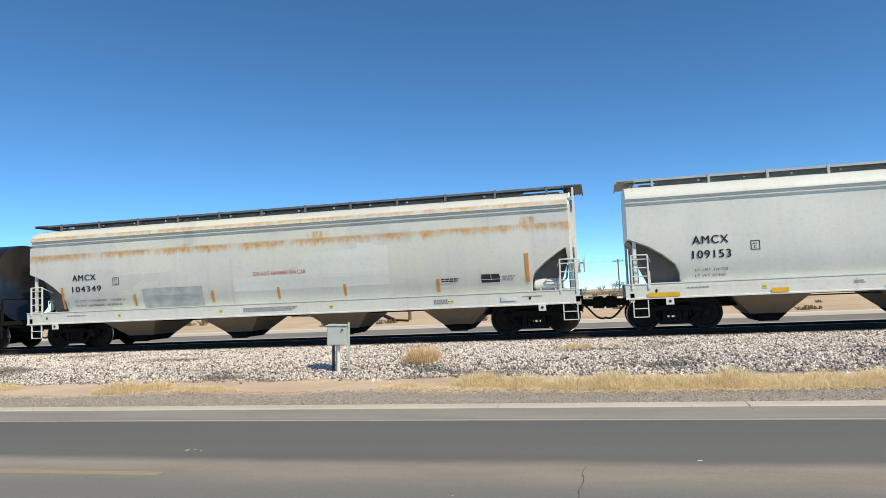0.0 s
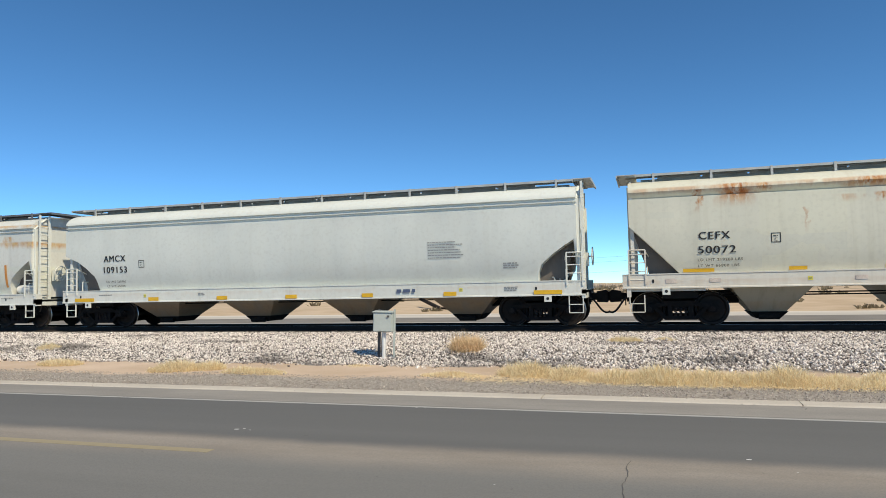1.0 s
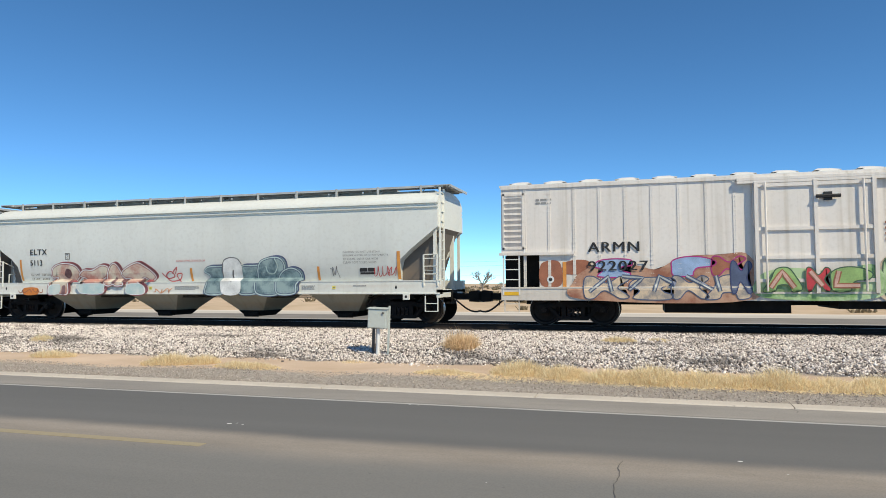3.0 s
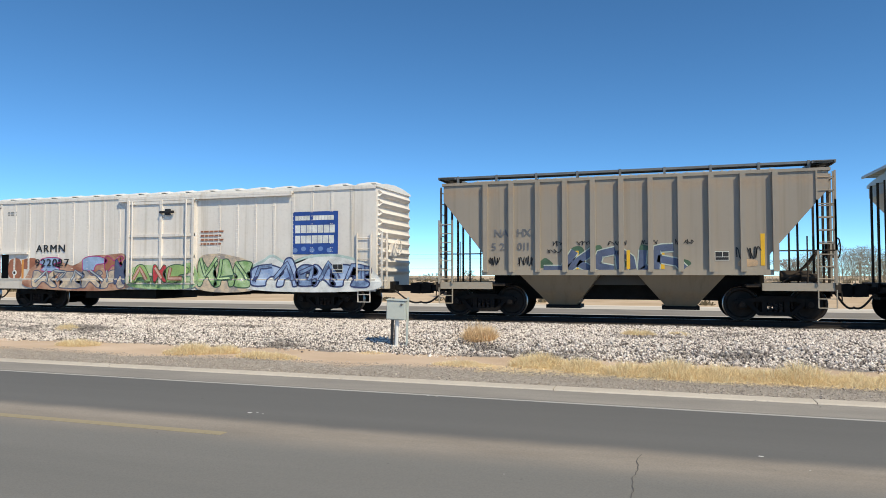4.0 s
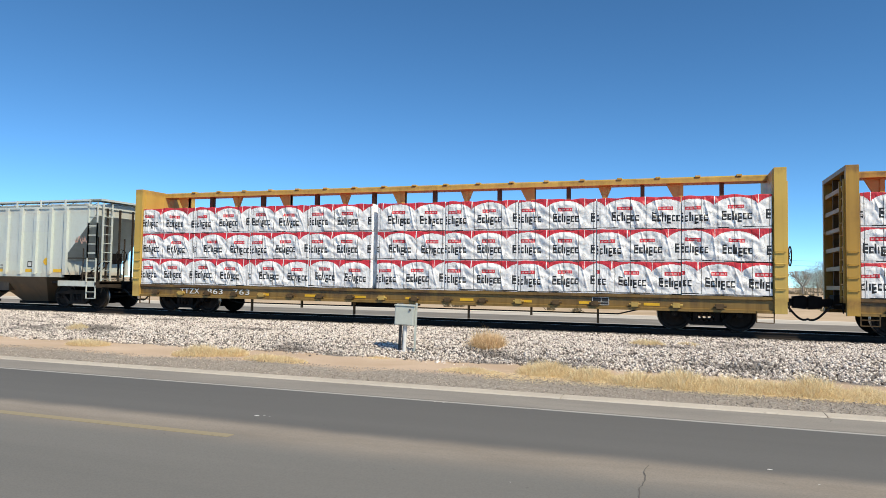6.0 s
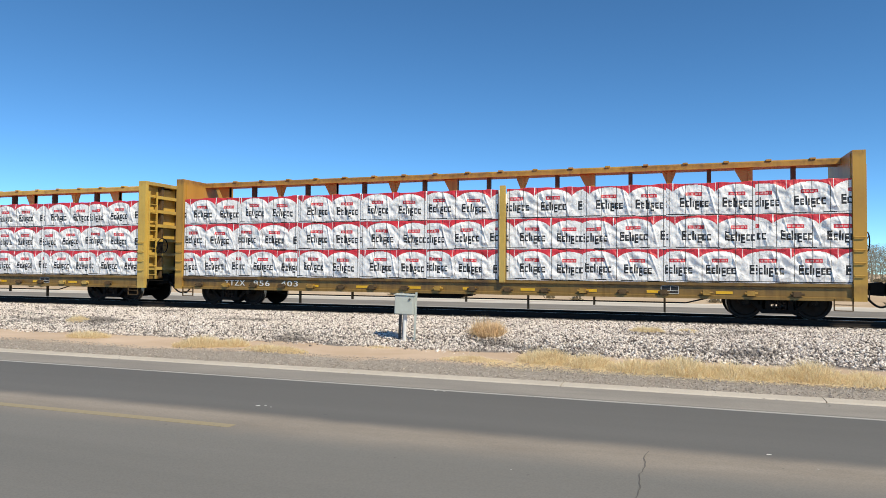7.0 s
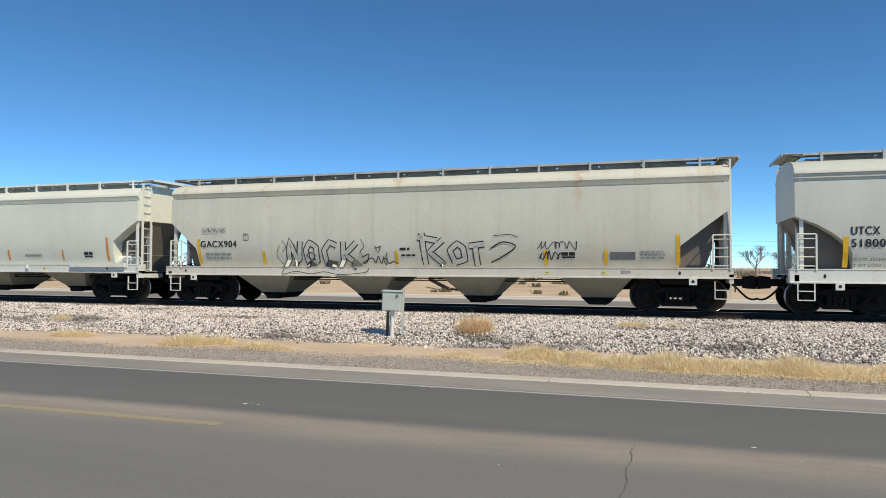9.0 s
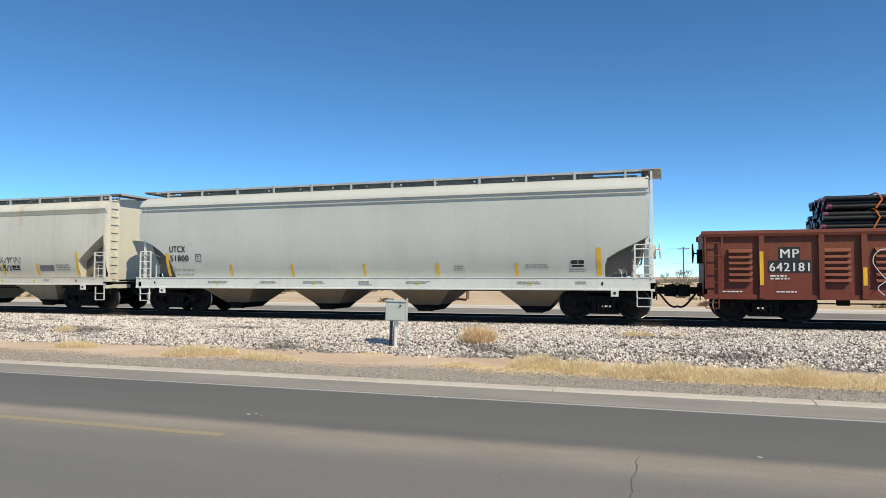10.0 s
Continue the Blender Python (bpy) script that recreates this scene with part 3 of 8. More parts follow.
def along(poly, x):
    for (xa, za), (xb, zb) in zip(poly, poly[1:]):
        if xa <= x <= xb:
            return za + (zb - za) * (x - xa) / max(1e-6, xb - xa)
    return poly[-1][1]


def hopper_shell(L, cut_l, cut_r, material, car, section=SECTION, dent=0.02, seed=1):
    """The tank of a centre-flow car: the section swept along it, cut away above the trucks by the slope sheets."""
    stations = set()
    for x, z in cut_l:
        stations.add(round(x, 3))
    for x, z in cut_r:
        stations.add(round(L - x, 3))
    x0, x1 = cut_l[0][0], L - cut_r[0][0]
    k = x0
    while k < x1:
        stations.add(round(k, 3))
        k += 0.16
    stations = sorted(stations)
    joints = [L * (0.09 + 0.118 * i + 0.012 * math.sin(i * 2.7 + seed * 1.9)) for i in range(8)]
    bm = B()
    rows = []
    for x in stations:
        zb = max(along(cut_l, x), along(cut_r, L - x)) if x < cut_l[-1][0] or x > L - cut_r[-1][0] else section[0][1]
        half = []
        for y, z in section:
            if z < zb:
                y, z = side_y(zb), zb
            d = 0.0
            if 1.5 < z < 3.6:
                d = 2.7 * dent * noise.noise((x * 0.55 + seed * 9.1, z * 0.5, 1.0)) + 1.0 * dent * noise.noise((x * 1.6 + seed * 3.3, z * 0.25, 4.0))
                # plates draw in at their welded joints, more at some than at others
                for i, jx in enumerate(joints):
                    pull = 0.5 + 1.6 * max(0.0, noise.noise((seed * 4.7 + i * 3.1, z * 0.45, 9.0)))
                    d -= dent * pull * math.exp(-((x - jx) / (0.10 if x < jx else 0.34)) ** 2)
            half.append((y + min(0.0, d - dent * 0.3), z))
        ring = [bm.verts.new((x, -y, z)) for y, z in half] + [bm.verts.new((x, y, z)) for y, z in half[-2::-1]]
        rows.append(ring)
    n = len(rows[0])
    for a, b in zip(rows, rows[1:]):
        for i in range(n):
            j = (i + 1) % n
            vs = [a[i], a[j], b[j], b[i]]
            bm.faces.new(vs)
    bm.faces.new(rows[0])
    bm.faces.new(rows[-1][::-1])
    bmesh.ops.remove_doubles(bm, verts=bm.verts, dist=0.0005)
    return part("hopper_body", bm, material, car, smooth=True)


def bays(car, L, centres, material, top_half=1.40, z_top=1.0, gate=None, z_low=0.17, half_low=0.30):
    """Outlet hoppers under the body, each with its gate."""
    for c in centres:
        bm = B()
        frustum(bm, (c - half_low, c + half_low, -0.42, 0.42, z_low), (c - top_half, c + top_half, -1.38, 1.38, z_top))
        frustum(bm, (c - top_half, c + top_half, -1.38, 1.38, z_top), (c - top_half, c + top_half, -1.42, 1.42, z_top + 0.25))
        h = part("outlet_hopper", bm, material, car)
        bm = B()
        frustum(bm, (c - half_low - 0.02, c + half_low + 0.02, -0.50, 0.50, z_low - 0.005), (c - half_low - 0.22, c + half_low + 0.22, -0.66, 0.66, z_low + 0.20))
        part("outlet_boot", bm, M["under"], h)
        bm = B()
        box(bm, c - half_low - 0.06, c + half_low + 0.06, -0.48, 0.48, z_low + 0.04, z_low + 0.12)
        bar(bm, (c - 0.28, -0.62, z_low + 0.06), (c + 0.28, -0.62, z_low + 0.06), 0.09, 10)
        bar(bm, (c, -0.7, z_low + 0.06), (c, 0.7, z_low + 0.06), 0.07, 8)
        part("outlet_gate", bm, gate or M["under"], h)


def roof_walk(car, L, mat, z=4.50, n=12, inset=0.05, y0=0.55, y1=1.0, bracket=None, over=0.28):
    """Running boards along both edges of the roof with their brackets, and the ends across."""
    for side in (-1, 1):
        bm = B()
        ya, yb = sorted((side * y0, side * y1))
        box(bm, inset, L - inset, ya, yb, z, z + 0.02)
        box(bm, inset, L - inset, *sorted((side * y1, side * (y1 + 0.012))), z - 0.035, z + 0.035)
        box(bm, inset, L - inset, *sorted((side * y0, side * (y0 - 0.012))), z - 0.03, z + 0.03)
        board = part("running_board", bm, mat, car)
        for k in range(n):
            x = inset + (L - 2 * inset) * (k + 0.5) / n
            bm = B()
            box(bm, x - 0.035, x + 0.035, *sorted((side * (y1 - 0.01), side * (y1 + 0.03))), z - 0.30, z + 0.05)
            bar(bm, (x, side * (y1 - 0.02), z - 0.26), (x, side * (y0 + 0.05), z - 0.02), 0.014, 5)
            part("walk_bracket", bm, bracket or mat, board)
    for x in (inset - over, L - inset - 0.60 + over):
        bm = B()
        box(bm, x, x + 0.60, -y1 - 0.1, y1 + 0.1, z + 0.004, z + 0.03)
        box(bm, x, x + 0.04, -y1 - 0.1, y1 + 0.1, z - 0.05, z + 0.004)
        box(bm, x + 0.56, x + 0.60, -y1 - 0.1, y1 + 0.1, z - 0.05, z + 0.004)
        part("end_walkway", bm, mat, car)
    bm = B()
    box(bm, 0.5, L - 0.5, -0.50, 0.50, 4.2, z - 0.07)
    coam = part("hatch_coaming", bm, M["coaming"], car)
    x = 1.0
    while x < L - 2.0:
        bm = B()
        box(bm, x, x + 1.25, -0.52, 0.52, z - 0.07, z - 0.02)
        for d in (0.1, 0.6, 1.1):
            box(bm, x + d, x + d + 0.05, -0.535, 0.535, z - 0.06, z - 0.005)
        part("hatch_cover", bm, M["coaming"], coam)
        x += 1.32


def side_sill(car, L, mat, z0=0.88, z1=1.26, x0=0.0, x1=None, y=1.58):
    x1 = L if x1 is None else x1
    for side in (-1, 1):
        bm = B()
        pts = [(side * (y + 0.016), z1), (side * (y + 0.016), z1 - 0.03), (side * y, z1 - 0.04), (side * y, z0 + 0.05), (side * (y + 0.02), z0 + 0.04), (side * (y + 0.02), z0), (side * (y - 0.30), z0), (side * (y - 0.30), z1)]
        slab_yz(bm, pts, x0, x1)
        part("side_sill", bm, mat, car)


def end_gear(car, L, end, mat, z_side=2.25, tall=False, post=True, brake=False, tank=False, dark=None, side_x=(0.08, 0.55), post_z=4.25):
    """Deck, corner post, ladders, steps and brake gear at one end (0: left, 1: right)."""
    way = -1 if end == 0 else 1

    def X(a):
        return a if end == 0 else L - a
    bm = B()
    box(bm, *sorted((X(0.0), X(2.2))), -1.45, 1.45, 1.02, 1.10)
    box(bm, *sorted((X(0.0), X(0.12))), -1.58, 1.58, 0.86, 1.12)
    part("end_platform", bm, dark or mat, car)
    bm = B()
    box(bm, *sorted((X(0.0), X(3.2))), -0.30, 0.30, 0.62, 1.01)
    box(bm, *sorted((X(1.0), X(2.0))), -1.3, 1.3, 0.80, 1.01)
    part("body_bolster", bm, M["under"], car)
    # pipes, valves and rods of the brake gear on the deck
    bm = B()
    for k in range(5):
        x = 0.30 + 0.22 * k
        tube(bm, [(X(x), -1.25 + 0.12 * k, 1.10), (X(x + 0.05), -1.2 + 0.12 * k, 1.32 + 0.06 * (k % 3)), (X(x + 0.30), -1.1 + 0.1 * k, 1.40 + 0.07 * (k % 2)), (X(x + 0.45), -1.0 + 0.1 * k, 1.10)], 0.022, 5)
    for x, y, z in ((0.55, -0.6, 1.30), (1.0, -0.8, 1.26), (0.75, -1.25, 1.22)):
        bar(bm, (X(x), y, 1.10), (X(x), y, z + 0.10), 0.07, 8)
        bar(bm, (X(x - 0.12), y, z), (X(x + 0.12), y, z), 0.05, 8)
    part("brake_piping", bm, M["truck"] if end == 0 else mat, car)
    if post:
        for side in (-1, 1):
            bm = B()
            box(bm, *sorted((X(0.15), X(0.25))), *sorted((side * 1.50, side * 1.44)), 1.1, post_z - 0.35)
            bar(bm, (X(0.23), side * 1.46, post_z - 0.36), (X(0.18), side * 0.95, post_z + 0.1), 0.04)
            part("corner_post", bm, mat, car)
    a, b = sorted((X(side_x[0]), X(side_x[1])))
    ladder(car, a, b, -1.58, 1.24, z_side, 4, mat, plane="x", name="side_ladder")
    bm = B()
    bar(bm, (a, -1.57, z_side), (b, -1.57, z_side), 0.02)
    bar(bm, (X(side_x[0]), -1.57, z_side - 0.02), (X(0.22), -1.46, z_side + 0.02), 0.02)
    bar(bm, (X(side_x[1]), -1.57, z_side - 0.02), (X(side_x[1] + 0.1), -1.2, z_side - 0.2), 0.018)
    bar(bm, (X(0.6), -1.35, 1.1), (X(0.6), -1.35, 1.75), 0.018)
    bar(bm, (X(0.6), -1.35, 1.75), (X(0.6), 0.9, 1.75), 0.018)
    part("grab_iron", bm, mat, car)
    step(car, *sorted((X(0.08), X(0.50))), -1.57, mat)
    if tall:
        ladder(car, -1.36, -0.92, X(0.06), 1.0, 4.45, 11, mat, plane="y", name="end_ladder", stile=0.03)
    else:
        ladder(car, 0.92, 1.36, X(0.06), 1.0, 4.45, 11, mat, plane="y", name="end_ladder", stile=0.03)
    # slope sheet braces and the pipes round the hand brake
    bm = B()
    for y in (-0.75, 0.75):
        bar(bm, (X(0.25), y, 2.5), (X(1.3), y * 0.9, 1.1), 0.05)
        box(bm, *sorted((X(0.18), X(0.32))), y - 0.05, y + 0.05, 1.1, 4.1)
    part("end_brace", bm, mat, car)
    if brake:
        brake_wheel(car, X(-0.16), -0.55, 2.15, M["truck"] if dark else mat, way)
        bm = B()
        tube(bm, [(X(0.35), -0.62, 2.1), (X(0.4), -0.66, 1.7), (X(0.7), -0.7, 1.45), (X(1.1), -0.72, 1.25)], 0.03)
        for k in range(4):
            tube(bm, [(X(0.5 + 0.14 * k), -0.9 - 0.08 * k, 1.1), (X(0.5 + 0.16 * k), -0.95 - 0.07 * k, 1.35 + 0.05 * k), (X(0.9 + 0.12 * k), -0.8, 1.42 + 0.04 * k)], 0.02)
        part("brake_pipes", bm, mat, car)
    if tank:
        bm = B()
        bar(bm, (X(0.55), -1.05, 1.52), (X(1.35), -1.05, 1.52), 0.19, 16)
        bar(bm, (X(0.50), -1.05, 1.52), (X(0.56), -1.05, 1.52), 0.13, 16)
        bar(bm, (X(1.34), -1.05, 1.52), (X(1.40), -1.05, 1.52), 0.13, 16)
        t = part("air_reservoir", bm, M["white_tank"], car, "white cylindrical air reservoir", True)
        for x in (0.7, 1.15):
            bm = B()
            box(bm, *sorted((X(x), X(x + 0.05))), -1.2, -0.9, 1.1, 1.4)
            part("reservoir_saddle", bm, mat, t)
        bm = B()
        bar(bm, (X(0.75), -1.3, 1.22), (X(1.35), -1.3, 1.22), 0.11, 12)
        part("brake_cylinder", bm, mat, car, "", True)


def underframe(car, L, through=True):
    if through:
        bm = B()
        box(bm, 0.6, L - 0.6, -0.17, 0.17, 0.62, 0.98)
        part("centre_sill", bm, M["under"], car)
    else:
        bm = B()
        for y, z in ((-0.95, 0.93), (-0.88, 0.86)):
            bar(bm, (2.6, y, z), (L - 2.6, y, z), 0.02)
        part("train_pipe", bm, M["under"], car)
    coupler(car, 0.0, -1)
    coupler(car, L, 1)


ACF_R = [(0.22, 2.70), (0.60, 2.48), (1.00, 2.20), (1.32, 1.92), (1.42, 1.68), (1.45, 1.20)]
ACF_L = [(0.02, 2.74), (0.60, 2.50), (1.00, 2.24), (1.34, 1.94), (1.45, 1.68), (1.48, 1.20)]
ELTX_L = [(0.12, 2.95), (0.50, 2.62), (0.95, 2.35), (1.24, 2.05), (1.33, 1.75), (1.34, 1.20)]
ELTX_R = [(0.08, 3.15), (0.60, 2.75), (1.05, 2.40), (1.38, 2.10), (1.45, 1.80), (1.46, 1.20)]
UTCX_R = [(0.15, 2.50), (0.50, 2.32), (1.00, 2.08), (1.36, 1.86), (1.44, 1.65), (1.45, 1.20)]
CEFX_L = [(0.12, 2.95), (0.75, 2.32), (1.40, 1.64), (1.80, 1.20)]
CEFX_R = [(0.10, 2.85), (0.60, 2.45), (1.25, 1.86), (1.50, 1.62), (1.60, 1.20)]
UNPX_C = [(0.10, 3.02), (0.70, 2.64), (1.25, 2.25), (1.28, 1.90), (1.29, 1.20)]
GACX_L = [(0.10, 2.90), (0.60, 2.45), (1.14, 1.96), (1.19, 1.70), (1.20, 1.20)]
GACX_R = [(0.09, 2.98), (0.75, 2.48), (1.42, 1.95), (1.46, 1.70), (1.47, 1.20)]


SILL = {}


def hopper_car(s, L, paint, sill_paint, bay_paint, label, cuts=(ACF_L, ACF_R), trucks=(1.45, 1.47), walk_mat=None, n_walk=12, tank=False, dent=0.010, seed=1, section=SECTION, brake=True, gate=None, half_top=1.12, walk_z=4.55, sheets=(), sill=(0.88, 1.26), bay_low=0.17):
    car = moving("covered_hopper_car", s, label, "freight car")
    SILL[car.name] = sill
    hopper_shell(L, cuts[0], cuts[1], paint, car, section, dent, seed)
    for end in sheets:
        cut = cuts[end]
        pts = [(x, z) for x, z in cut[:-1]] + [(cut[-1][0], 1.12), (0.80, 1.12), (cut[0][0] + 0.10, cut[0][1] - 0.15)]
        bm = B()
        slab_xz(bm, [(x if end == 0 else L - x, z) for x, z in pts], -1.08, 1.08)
        part("slope_sheet", bm, M["sheet"], car, "slope sheet dark with brake dust and painted-in recess shade")
    side_sill(car, L, sill_paint, sill[0], sill[1], x0=-0.12)
    centres = [L / 2 + L * 0.2 * k for k in (-1.5, -0.5, 0.5, 1.5)]
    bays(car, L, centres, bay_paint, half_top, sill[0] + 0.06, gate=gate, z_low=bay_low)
    roof_walk(car, L, walk_mat or M["galv"], walk_z, n_walk)
    end_gear(car, L, 0, sill_paint)
    end_gear(car, L, 1, sill_paint, tall=True, brake=brake, tank=tank)
    underframe(car, L, False)
    truck(car, trucks[0])
    truck(car, L - trucks[1])
    return car


M["p104"] = body_paint("pale_grey_rusted_paint", (0.693, 0.693, 0.638), 0.95, ((4.04, 0.08, 0.85), (3.34, 0.15, 0.95)), 0.12, 0.45, gate=(0.10, 0.36), broken=(0.22, 0.60), tone=((0.47, 0.21, 0.05), (0.64, 0.42, 0.15)), places=((11.4, 0.5, 3.62, 0.45, 0.8), (6.3, 0.3, 3.5, 0.4, 0.7), (18.3, 0.35, 3.62, 0.42, 1.0)))
M["p109"] = body_paint("pale_grey_paint", (0.714, 0.735, 0.683), 0.0, (), 0.10, 0.0, 0.10)
M["p500"] = body_paint("cream_rusted_paint", (0.693, 0.672, 0.555), 1.0, ((4.02, 0.10, 0.55),), 0.22, 0.2, 0.25, gate=(0.44, 0.62), spread=0.45, tone=((0.34, 0.115, 0.03), (0.60, 0.30, 0.10)), places=((2.1, 0.14, 3.95, 0.75, 1.125), (3.1, 0.75, 4.08, 0.75, 1.125), (3.9, 0.4, 4.05, 0.3, 1.625), (6.5, 0.9, 4.06, 0.36, 1.25), (6.75, 0.35, 3.62, 0.3, 1.125), (5.9, 0.35, 3.6, 0.25, 0.5), (9.1, 0.14, 3.8, 1.0, 1.0), (11.3, 0.75, 4.16, 0.42, 1.9), (11.35, 0.22, 4.0, 0.66, 1.9), (13.2, 0.35, 4.1, 0.35, 1.125), (14.35, 0.16, 4.08, 0.55, 1.25), (14.75, 0.2, 4.08, 0.65, 1.5), (17.2, 0.55, 4.16, 0.72, 1.375), (18.9, 0.9, 4.16, 0.3, 1.875), (19.75, 0.12, 4.2, 1.2, 1.0), (4.9, 0.08, 3.3, 0.8, 0.5), (18.5, 1.3, 1.62, 0.35, 1.125), (16.0, 0.5, 2.55, 0.5, 0.4375)))
M["p511"] = body_paint("off_white_paint", (0.714, 0.735, 0.694), 0.0, (), 0.12, 0.0, 0.12)
M["p123"] = body_paint("clean_cream_paint", (0.735, 0.745, 0.649), 0.0, (), 0.06, 0.0, 0.08)
M["p904"] = body_paint("weathered_cream_paint", (0.672, 0.651, 0.555), 0.45, ((2.4, 1.6, 0.10),), 0.26, 0.15, 0.30, places=((0.7, 0.12, 4.35, 0.7, 1.2), (4.1, 0.07, 4.35, 1.3, 2.0), (2.2, 0.06, 4.35, 0.6, 1.2), (9.0, 0.22, 4.3, 0.5, 1.3), (14.95, 0.16, 4.4, 1.8, 1.1), (18.7, 0.3, 4.4, 1.6, 0.6)))
M["p518"] = body_paint("stone_grey_paint", (0.580, 0.584, 0.531), 0.0, (), 0.08, 0.0, 0.10)
M["sill"] = body_paint("sill_paint", (0.735, 0.745, 0.688), 0.3, ((1.25, 0.08, 0.4),), 0.06, 0.0, 0.25)
M["sill_old"] = body_paint("worn_sill_paint", (0.70, 0.665, 0.585), 0.5, ((1.30, 0.10, 0.35),), 0.16, 0.0, 0.3, places=((17.7, 0.45, 1.55, 0.5, 1.2),))
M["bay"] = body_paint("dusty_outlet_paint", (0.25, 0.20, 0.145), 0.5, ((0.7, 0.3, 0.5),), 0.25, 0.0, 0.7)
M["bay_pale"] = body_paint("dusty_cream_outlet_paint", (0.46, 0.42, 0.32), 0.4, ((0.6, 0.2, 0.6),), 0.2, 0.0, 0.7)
# slope sheets: brake dirt, darkened further for the shade of the end recess
M["sheet"] = body_paint("dirty_shaded_slope_sheet", (0.13, 0.115, 0.10), 0.2, ((1.6, 0.6, 0.4),), 0.1, 0.0, 0.6)

amcx_a = hopper_car(-20.29, 19.73, M["p104"], M["sill"], M["bay"], "pale grey covered hopper car with rust bands and repainted patches", walk_mat=M["galv_dark"], tank=True, dent=0.012, seed=1, sill=(0.90, 1.34), sheets=(0, 1))
amcx_b = hopper_car(0.90, 19.70, M["p109"], M["sill"], M["bay"], "clean pale grey covered hopper car with dark ridge lines", seed=2, sill=(0.94, 1.41), sheets=(0, 1), trucks=(1.28, 1.47))
cefx = hopper_car(21.80, 19.80, M["p500"], M["sill_old"], M["bay_pale"], "cream covered hopper car with heavy rust along the roof", cuts=(CEFX_L, CEFX_R), dent=0.010, seed=3, sill=(1.10, 1.54), section=PLAIN_SECTION, sheets=(0, 1), trucks=(1.50, 1.58))
eltx = hopper_car(42.35, 18.62, M["p511"], M["sill"], M["bay_pale"], "off-white covered hopper car with pink and teal graffiti", cuts=(ELTX_L, ELTX_R), seed=4, sill=(0.97, 1.42), brake=False, sheets=(0, 1), trucks=(1.40, 1.47))
unpx = hopper_car(163.40, 19.60, M["p123"], M["sill"], M["bay_pale"], "clean cream covered hopper car with large dark lettering", cuts=(UNPX_C, UNPX_C), tank=True, dent=0.008, seed=5, sill=(1.05, 1.37), bay_low=0.30, brake=False, section=PLAIN_SECTION, walk_z=4.60, walk_mat=M["sill"], sheets=(1,), trucks=(1.22, 1.58))
gacx = hopper_car(184.35, 19.30, M["p904"], M["sill_old"], M["bay_pale"], "weathered cream covered hopper car with black line graffiti", cuts=(GACX_L, GACX_R), dent=0.010, seed=6, sill=(0.99, 1.31), brake=False, section=PLAIN_SECTION, sheets=(0, 1), trucks=(1.08, 1.50))
utcx = hopper_car(205.20, 18.60, M["p518"], M["sill"], M["bay"], "stone grey covered hopper car with yellow reflector strips", cuts=(ACF_L, UTCX_R), seed=7, sill=(0.89, 1.29), sheets=(0, 1), trucks=(1.26, 1.52))

# ---- ribbed hoppers, refrigerator car, lumber flats, gondola, tank car ----


